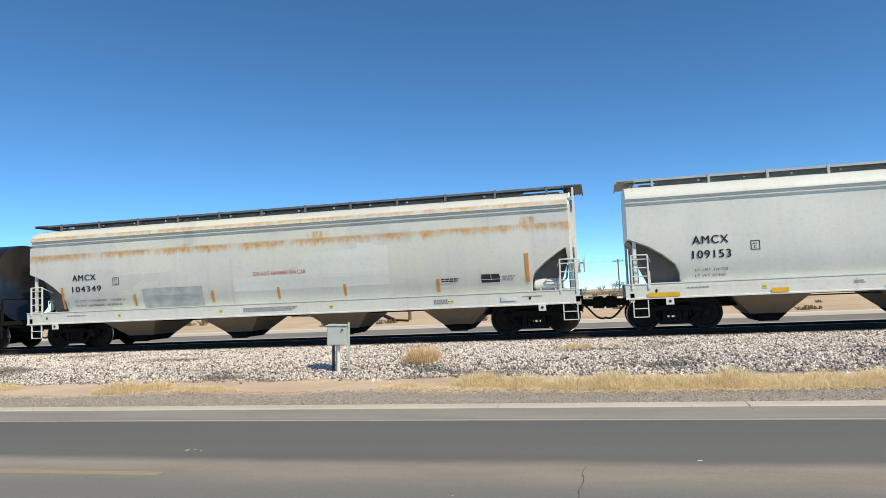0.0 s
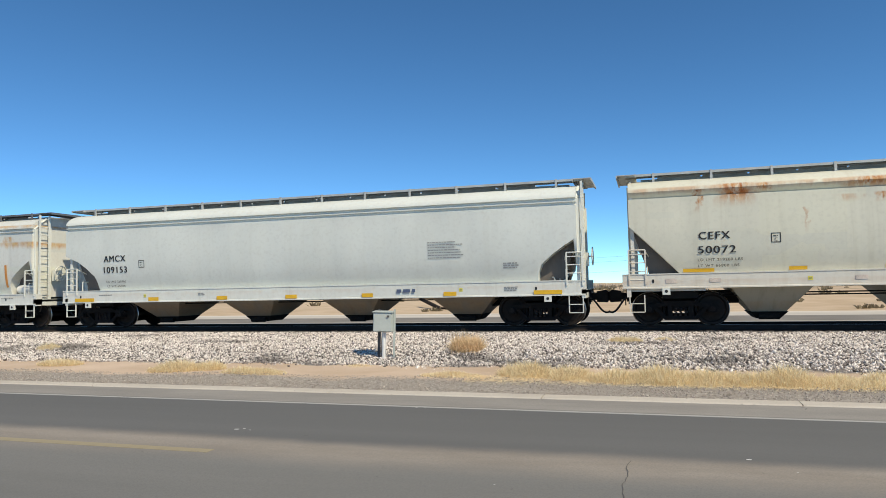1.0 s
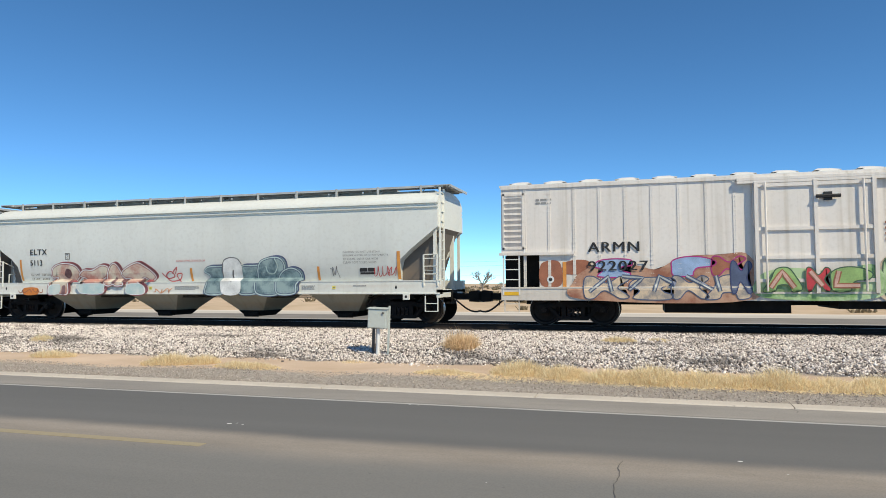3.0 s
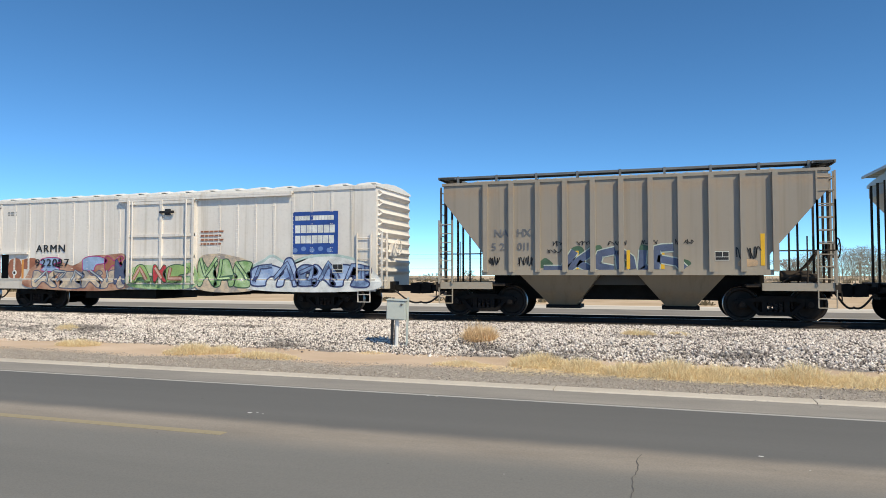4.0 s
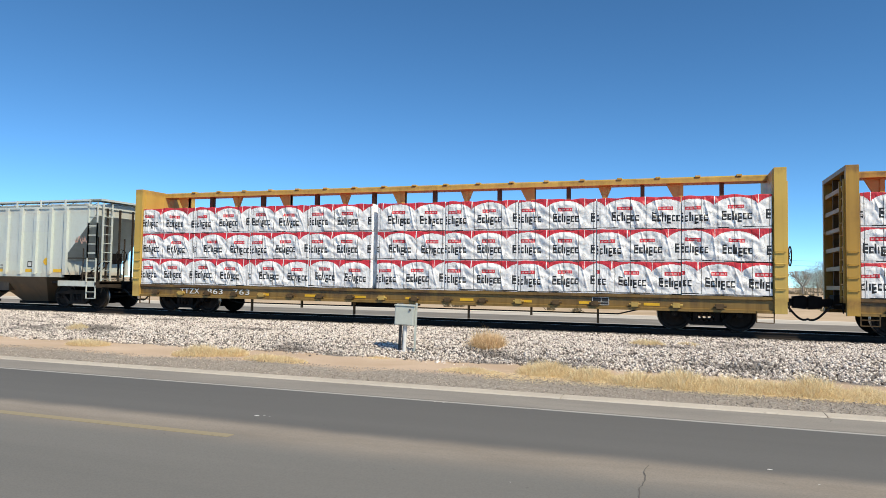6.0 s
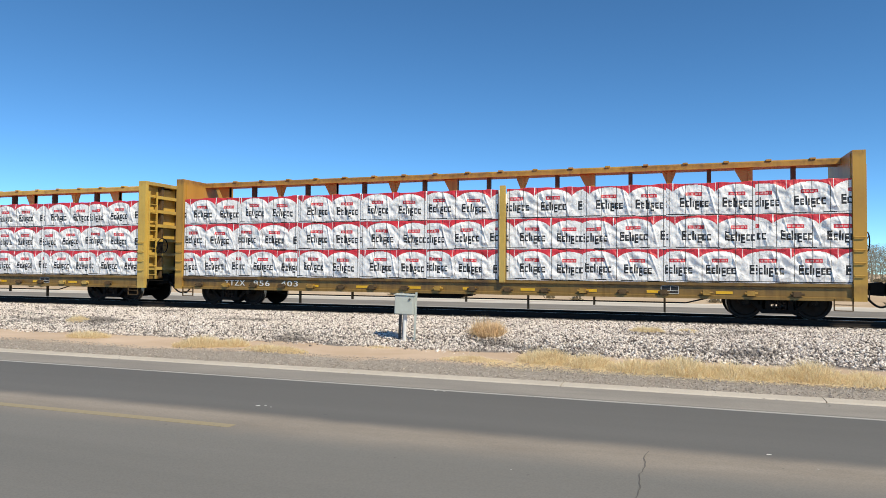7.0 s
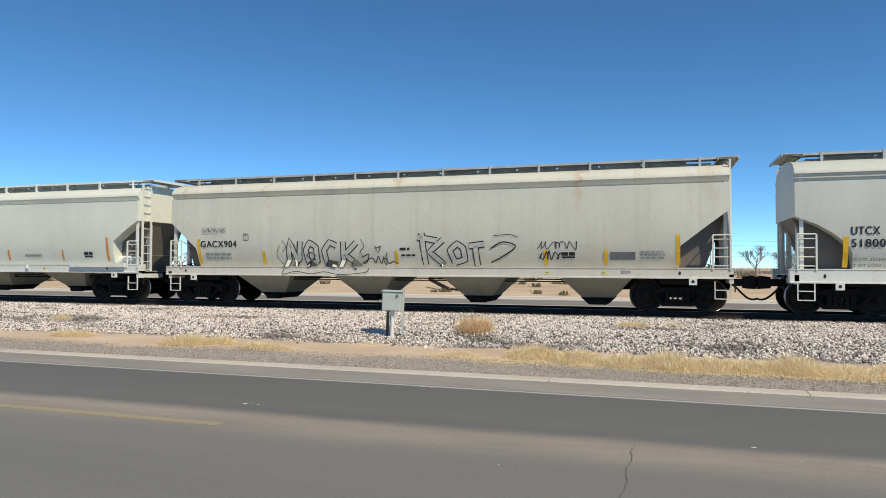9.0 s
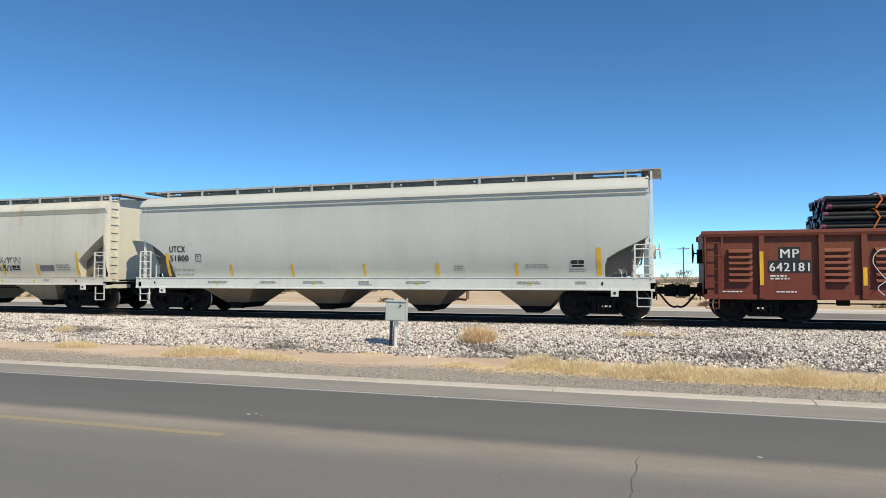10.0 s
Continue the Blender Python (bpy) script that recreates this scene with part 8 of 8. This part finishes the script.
def tuft(x, y, w, d, h, blades, seed, label, mat, round_bush=False):
    """A clump of dry grass: bent three-cornered blades that spring from its base."""
    rnd = random.Random(seed)
    verts, faces = [], []
    for k in range(int(blades * (2.3 if round_bush else 3.4))):
        r = math.sqrt(rnd.random())
        a = rnd.uniform(0, 2 * math.pi)
        bx, by = r * math.cos(a) * w / 2, r * math.sin(a) * d / 2
        hump = 0.55 + 0.75 * noise.noise(((x + bx) * 1.6, (y + by) * 1.6, seed))
        ln = 0.86 * h * (0.35 + 0.65 * rnd.random()) * (1.15 - 0.7 * r * r) * (0.6 + 0.7 * hump)
        ta, tilt = rnd.uniform(0, 2 * math.pi), rnd.uniform(0.25, 1.55)
        if round_bush:
            bx, by = bx * 0.75, by * 0.75
            tilt = abs(rnd.gauss(0.75, 0.45))
            ln = h * rnd.uniform(0.3, 1.0) * (0.85 + 0.9 * noise.noise((math.cos(ta) * 1.7, math.sin(ta) * 1.7, tilt * 1.6)))
        dx, dy = math.cos(ta) * math.sin(tilt), math.sin(ta) * math.sin(tilt)
        bz = ground_height(x + bx, y + by) - 0.01
        wd = rnd.uniform(0.0025, 0.006)
        px, py = -math.sin(ta) * wd, math.cos(ta) * wd
        if rnd.random() < 0.5:
            px, py = wd, 0.0
        i = len(verts)
        mx, my, mz = bx + dx * ln * 0.5, by + dy * ln * 0.5, bz + ln * 0.62 * math.cos(tilt * 0.7)
        ex, ey, ez = bx + dx * ln, by + dy * ln, bz + ln * math.cos(tilt) * 0.95
        verts += [(x + bx - px, y + by - py, bz), (x + bx + px, y + by + py, bz), (x + mx - px * 0.8, y + my - py * 0.8, mz), (x + mx + px * 0.8, y + my + py * 0.8, mz), (x + ex, y + ey, ez)]
        faces += [(i, i + 1, i + 3, i + 2), (i + 2, i + 3, i + 4)]
    me = bpy.data.meshes.new("dry_grass_clump")
    me.from_pydata(verts, [], faces)
    me.materials.append(mat)
    return tagged(new("dry_bush" if round_bush else "dry_grass_clump", me), label, "bush" if round_bush else "grass", "dry grass clumps beside the road")


k = 0
for x, y, w, d, h, n in ((-14.5, 13.9, 1.3, 0.7, 0.30, 1300), (-10.55, 13.3, 1.3, 0.8, 0.42, 1700), (-9.75, 13.5, 0.8, 0.6, 0.36, 900), (-8.25, 12.95, 1.6, 0.6, 0.22, 1300), (-3.85, 13.15, 1.3, 0.7, 0.18, 900), (-2.35, 13.4, 1.2, 0.8, 0.40, 1500), (-1.45, 13.2, 1.1, 0.9, 0.34, 1400), (-0.65, 13.1, 1.1, 1.0, 0.36, 1400), (0.15, 13.1, 1.2, 1.1, 0.48, 1900), (0.95, 13.05, 1.1, 1.0, 0.36, 1500), (1.65, 13.15, 1.1, 1.0, 0.42, 1700), (2.35, 13.1, 1.1, 1.0, 0.44, 1700), (3.05, 13.0, 1.0, 1.0, 0.34, 1500), (3.75, 13.0, 1.1, 1.0, 0.38, 1500), (4.55, 13.0, 1.2, 1.0, 0.36, 1500), (5.4, 13.0, 1.2, 1.0, 0.40, 1500), (6.3, 13.0, 1.3, 1.0, 0.36, 1400), (-16.9, 15.8, 0.8, 0.5, 0.30, 350), (-20.5, 13.6, 1.4, 0.8, 0.3, 900), (-6.4, 14.4, 0.7, 0.4, 0.10, 260), (-0.62, 18.0, 0.9, 0.5, 0.26, 600), (0.35, 18.4, 0.6, 0.4, 0.20, 260)):
    k += 1
    tuft(x, y, w, d, h, n, k, "straw-coloured dry grass clump at the foot of the ballast" if h > 0.25 else "low straw-coloured dry grass beside the ballast", M["straw"])
tuft(-4.25, 16.0, 0.95, 0.8, 0.46, 2000, 77, "round dry tan bush on the ballast", M["twig"], True)
# litter of cut stalks under the clumps
bm = B()
rnd = random.Random(3)
for i in range(5200):
    x, y = rnd.uniform(-3.4, 7), rnd.gauss(12.75, 0.28)
    if y < 12.15:
        continue
    a = rnd.uniform(0, math.pi)
    l, z = rnd.uniform(0.03, 0.09), ground_height(x, y) + rnd.uniform(0.004, 0.03)
    dx, dy = math.cos(a) * l, math.sin(a) * l
    v = [bm.verts.new(p) for p in ((x - dx, y - dy, z), (x + dx, y + dy, z + 0.01), (x + dx - dy * 0.12, y + dy + dx * 0.12, z + 0.012), (x - dx - dy * 0.12, y - dy + dx * 0.12, z))]
    bm.faces.new(v)
tagged(part("straw_litter", bm, M["straw"]), "scattered dry straw stalks on gravel", "grass", kind="stuff")


# ---- land beyond the track ----
M["bark"] = plain("grey_bare_branches", (0.30, 0.27, 0.24), 0.95, 0.0, 0.25, 2)
M["wood_post"] = plain("weathered_post_wood", (0.20, 0.13, 0.08), 0.9, 0.0, 0.3, 3)


def branch_points(bm, p, d, ln, r, depth, rnd):
    q = p + d * ln
    bar(bm, p, q, r, 4 if depth > 1 else 3)
    if depth == 0:
        return
    for k in range(3 if depth > 1 else 4):
        nd = (d + Vector((rnd.uniform(-0.85, 0.85), rnd.uniform(-0.85, 0.85), rnd.uniform(-0.15, 0.6)))).normalized()
        branch_points(bm, p + d * ln * rnd.uniform(0.55, 1.0), nd, ln * rnd.uniform(0.55, 0.8), r * 0.6, depth - 1, rnd)


def bare_tree_meshes(seed, h):
    rnd = random.Random(seed)
    bm = B()
    bar(bm, (0, 0, -0.4), (0.05, 0, h * 0.28), 0.13, 7)
    trunk = mesh_of("trunk", bm, M["bark"])
    bm = B()
    for k in range(5):
        a = 2 * math.pi * k / 5 + rnd.uniform(-0.4, 0.4)
        d = Vector((math.cos(a) * 0.75, math.sin(a) * 0.75, rnd.uniform(0.6, 1.2))).normalized()
        branch_points(bm, Vector((0.03, 0, h * rnd.uniform(0.16, 0.28))), d, h * 0.26, 0.075, 4, rnd)
    crown = mesh_of("bare_crown", bm, M["bark"])
    return trunk, crown


TREES = [bare_tree_meshes(s, 5.0) for s in (1, 2, 3)]
rnd = random.Random(11)
spots = [(13.6, 108, 1.10), (18.2, 112, 1.0), (-25.5, 110, 0.95), (-17.2, 112, 1.0), (-15.0, 118, 0.9), (-90, 112, 1.15), (2.7, 118, 0.55), (4.0, 122, 0.6), (0.5, 124, 0.5)]
spots += [(rnd.uniform(-230, 70), rnd.uniform(125, 190), rnd.uniform(0.3, 0.65)) for k in range(46)]
for i, (x, y, s) in enumerate(spots):
    th = tagged(new("bare_tree"), "grey leafless desert tree on sandy ground" if s > 0.7 else "low grey leafless scrub tree on sandy ground", "tree", "bare trees beyond the track")
    th.matrix_basis = Matrix.LocRotScale((x, y, ground_height(x, y)), Euler((0, 0, i * 1.3)), (s, s, s))
    shared("trunk", TREES[i % 3][0], th)
    shared("bare_crown", TREES[i % 3][1], th)


def scrub(count, seed):
    """Low desert scrub: many small clumps of short stems."""
    rnd = random.Random(seed)
    verts, faces = [], []
    for c in range(count):
        near = c < count * 0.015
        x, y = (rnd.uniform(-60, 25), rnd.uniform(38.3, 40.0)) if near else (rnd.uniform(-240, 90), 44 + 150 * rnd.random() ** 1.3)
        s = rnd.uniform(0.25, 0.55) if near else rnd.uniform(0.25, 0.75) * (1 + y / 220)
        z = ground_height(x, y)
        for k in range(26):
            a, e = rnd.uniform(0, 6.28), rnd.uniform(0.1, 1.4)
            l = s * rnd.uniform(0.4, 0.75)
            d = (math.cos(a) * math.cos(e), math.sin(a) * math.cos(e), math.sin(e) * 0.7)
            w = 0.06 * s + 0.01
            i = len(verts)
            ox, oy = rnd.uniform(-0.5, 0.5) * s, rnd.uniform(-0.3, 0.3) * s
            verts += [(x + ox - w, y + oy, z - 0.05), (x + ox + w, y + oy, z - 0.05), (x + ox + d[0] * l + w, y + oy + d[1] * l, z + d[2] * l), (x + ox + d[0] * l - w, y + oy + d[1] * l, z + d[2] * l + 0.04)]
            faces.append((i, i + 1, i + 2, i + 3))
    me = bpy.data.meshes.new("scrub")
    me.from_pydata(verts, [], faces)
    me.materials.append(straw_material("grey_green_scrub", (0.20, 0.17, 0.11), (0.34, 0.285, 0.19)))
    return tagged(new("scrub", me), "low grey-green desert scrub on sand", "scrub", kind="stuff")


scrub(1500, 21)


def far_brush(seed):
    """A belt of grey leafless thicket along the horizon: many thin upright twigs, paled for haze."""
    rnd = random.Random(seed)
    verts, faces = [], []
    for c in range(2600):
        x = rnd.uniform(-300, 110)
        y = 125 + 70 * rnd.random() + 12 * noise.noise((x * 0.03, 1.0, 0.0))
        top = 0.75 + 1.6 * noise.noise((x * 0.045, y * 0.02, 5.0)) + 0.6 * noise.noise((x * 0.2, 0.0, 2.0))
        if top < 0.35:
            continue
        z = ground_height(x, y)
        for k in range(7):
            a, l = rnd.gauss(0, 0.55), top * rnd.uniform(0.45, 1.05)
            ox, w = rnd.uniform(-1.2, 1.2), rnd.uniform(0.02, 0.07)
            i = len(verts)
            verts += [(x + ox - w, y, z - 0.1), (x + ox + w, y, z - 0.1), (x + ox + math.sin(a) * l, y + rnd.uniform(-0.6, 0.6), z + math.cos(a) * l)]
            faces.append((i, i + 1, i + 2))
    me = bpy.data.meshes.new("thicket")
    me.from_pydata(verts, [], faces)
    # twig colour lightened to stand in for distance haze
    me.materials.append(straw_material("haze_paled_thicket_twigs", (0.26, 0.23, 0.19), (0.42, 0.37, 0.31)))
    return tagged(new("thicket", me), "grey leafless thicket along the horizon, paled for haze", "brush", kind="stuff")


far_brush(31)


def bare_wood(seed):
    """A grove of leafless trees far off: trunks and hazy crowns of fine twigs."""
    rnd = random.Random(seed)
    verts, faces = [], []
    for c in range(70):
        x, y = rnd.uniform(19, 48), rnd.uniform(104, 124)
        h = 5.2 + 2.2 * noise.noise((x * 0.13, 3.0, 1.0)) + rnd.uniform(-0.8, 0.8)
        if x < 23:
            h *= 0.75
        z = ground_height(x, y) - 0.1
        i = len(verts)
        verts += [(x - 0.09, y, z), (x + 0.09, y, z), (x + rnd.uniform(-0.3, 0.3), y, z + h * 0.8)]
        faces.append((i, i + 1, i + 2))
        for k in range(620):
            a, e, r = rnd.uniform(0, 6.283), rnd.uniform(-1.2, 1.5), rnd.random() ** 0.4
            px, py = x + 1.9 * r * math.cos(a) * math.cos(e), y + 1.9 * r * math.sin(a) * math.cos(e)
            pz = z + h * 0.55 + h * 0.45 * r * math.sin(e)
            l, t, w = rnd.uniform(0.15, 0.5), a + rnd.gauss(0, 0.7), rnd.uniform(0.015, 0.035)
            up = rnd.uniform(0.2, 1.0)
            i = len(verts)
            verts += [(px - w, py, pz), (px + w, py, pz), (px + l * math.cos(t) * 0.7, py + 0.3 * math.sin(t), pz + l * up)]
            faces.append((i, i + 1, i + 2))
    me = bpy.data.meshes.new("bare_wood")
    me.from_pydata(verts, [], faces)
    me.materials.append(straw_material("grey_olive_twigs", (0.24, 0.215, 0.16), (0.40, 0.365, 0.28)))
    return tagged(new("bare_wood", me), "grey-olive leafless trees on the horizon", "trees", kind="stuff")


bare_wood(12)

pole = tagged(new("utility_pole"), "tall wooden utility pole with a crossarm far off", "utility pole")
pole.matrix_basis = pose(4.95, 170, 0)
bm = B()
bar(bm, (0, 0, -0.5), (0, 0, 8.8), 0.16, 8)
part("pole", bm, M["wood_post"], pole)
bm = B()
box(bm, -1.3, 1.3, -0.08, 0.08, 8.2, 8.4)
part("crossarm", bm, M["wood_post"], pole)
for x in (-1.15, -0.45, 0.45, 1.15):
    bm = B()
    bar(bm, (x, 0, 8.4), (x, 0, 8.65), 0.05, 6)
    part("insulator", bm, M["galv"], pole)
for z, dy in ((8.5, 0.0), (7.4, 0.1), (4.9, 0.0)):
    bm = B()
    for a in (-6, -4, -2, 0, 2):
        pts = [(4.95 + 60 * (a + 2 * t), 170 + dy, z - 1.2 * 4 * t * (1 - t)) for t in (k / 8 for k in range(9))]
        tube(bm, pts, 0.022, 3)
    tagged(part("overhead_wire", bm, M["galv_dark"]), "thin overhead wire far beyond the track", "wire", kind="structure")

th = tagged(new("wooden_post"), "short brown weathered wooden post on sand", "post")
th.matrix_basis = pose(-11.9, 42, ground_height(-11.9, 42))
bm = B()
bar(bm, (0, 0, -0.3), (0.03, 0, 1.15), 0.11, 8)
part("post", bm, M["wood_post"], th)
bm = B()
frustum(bm, (-0.1, 0.16, -0.11, 0.11, 1.13), (-0.04, 0.10, -0.05, 0.05, 1.19))
part("post_top", bm, M["wood_post"], th)
th = tagged(new("fallen_timber"), "dark fallen timber lying on the sand", "timber")
bm = B()
bar(bm, (-14.9, 44.0, 0.95), (-12.6, 41.0, 0.38), 0.13, 8)
part("beam", bm, M["truck_brown"], th)
bm = B()
bar(bm, (-12.9, 41.2, 0.42), (-11.6, 40.6, 0.36), 0.07, 6)
part("broken_limb", bm, M["truck_brown"], th)

sign = tagged(new("marker_sign"), "small yellow diamond marker sign on a thin post", "sign")
sign.matrix_basis = pose(3.75, 48, ground_height(3.75, 48))
bm = B()
bar(bm, (0, 0, -0.2), (0, 0, 1.2), 0.03, 6)
part("post", bm, M["galv"], sign)
bm = B()
slab_xz(bm, [(-0.2, 1.1), (0, 0.9), (0.2, 1.1), (0, 1.3)], -0.045, -0.03)
plate = part("plate", bm, M["yellow"], sign)
bm = B()
disc(bm, (0, -0.05, 1.1), 0.06, (0, 1, 0), 0.02, 10)
part("dot", bm, M["letter"], plate)


def discarded(x, y, w, h, mat, label, name):
    th = tagged(new(name), label, "scrap")
    th.matrix_basis = pose(x, y, ground_height(x, y) - 0.02, 0, 0, 8)
    bm = B()
    slab_xz(bm, [(-w / 2, 0.0), (-w / 2, h * 0.7), (-w * 0.3, h), (w * 0.35, h * 0.9), (w / 2, h * 0.4), (w / 2, 0.0)], -0.3, 0.3)
    bmesh.ops.bevel(bm, geom=bm.edges[:], offset=0.04, segments=2, affect='EDGES')
    part("shell", bm, mat, th)
    bm = B()
    box(bm, -w * 0.42, w * 0.42, -0.33, -0.30, h * 0.2, h * 0.32)
    part("trim", bm, M["letter"], th)


discarded(4.2, 64, 1.3, 0.34, plain("faded_red_plastic", (0.50, 0.03, 0.03), 0.4), "faded red scrap shell lying on sand", "scrap_shell")
discarded(1.7, 66, 1.1, 0.36, M["white_tank"], "white scrap crate lying on sand", "scrap_crate")
discarded(-1.2, 67, 1.6, 0.40, M["letter"], "dark scrap box lying on sand", "scrap_box")


TIMES = [0.25 * k for k in range(41)]


def motions():
    for thing, s in MOVING:
        walk(thing, [(t, pose(s - travelled(t), TRACK_Y, RAIL_Z)) for t in TIMES])
    for thing, s, off in CARGO:
        walk(thing, [(t, pose(s - travelled(t), TRACK_Y, RAIL_Z) @ off) for t in TIMES])
    # the wheels roll: one row for each frame, under a quarter turn apart
    turn = math.degrees(SPEED / WHEEL_R) / FPS
    for wheelset, dx in WHEELSETS:
        walk(wheelset, [(k / FPS, pose(dx, 0, WHEEL_R, 0, -turn * k, 0)) for k in range(0, 10 * FPS + 1)])


motions()
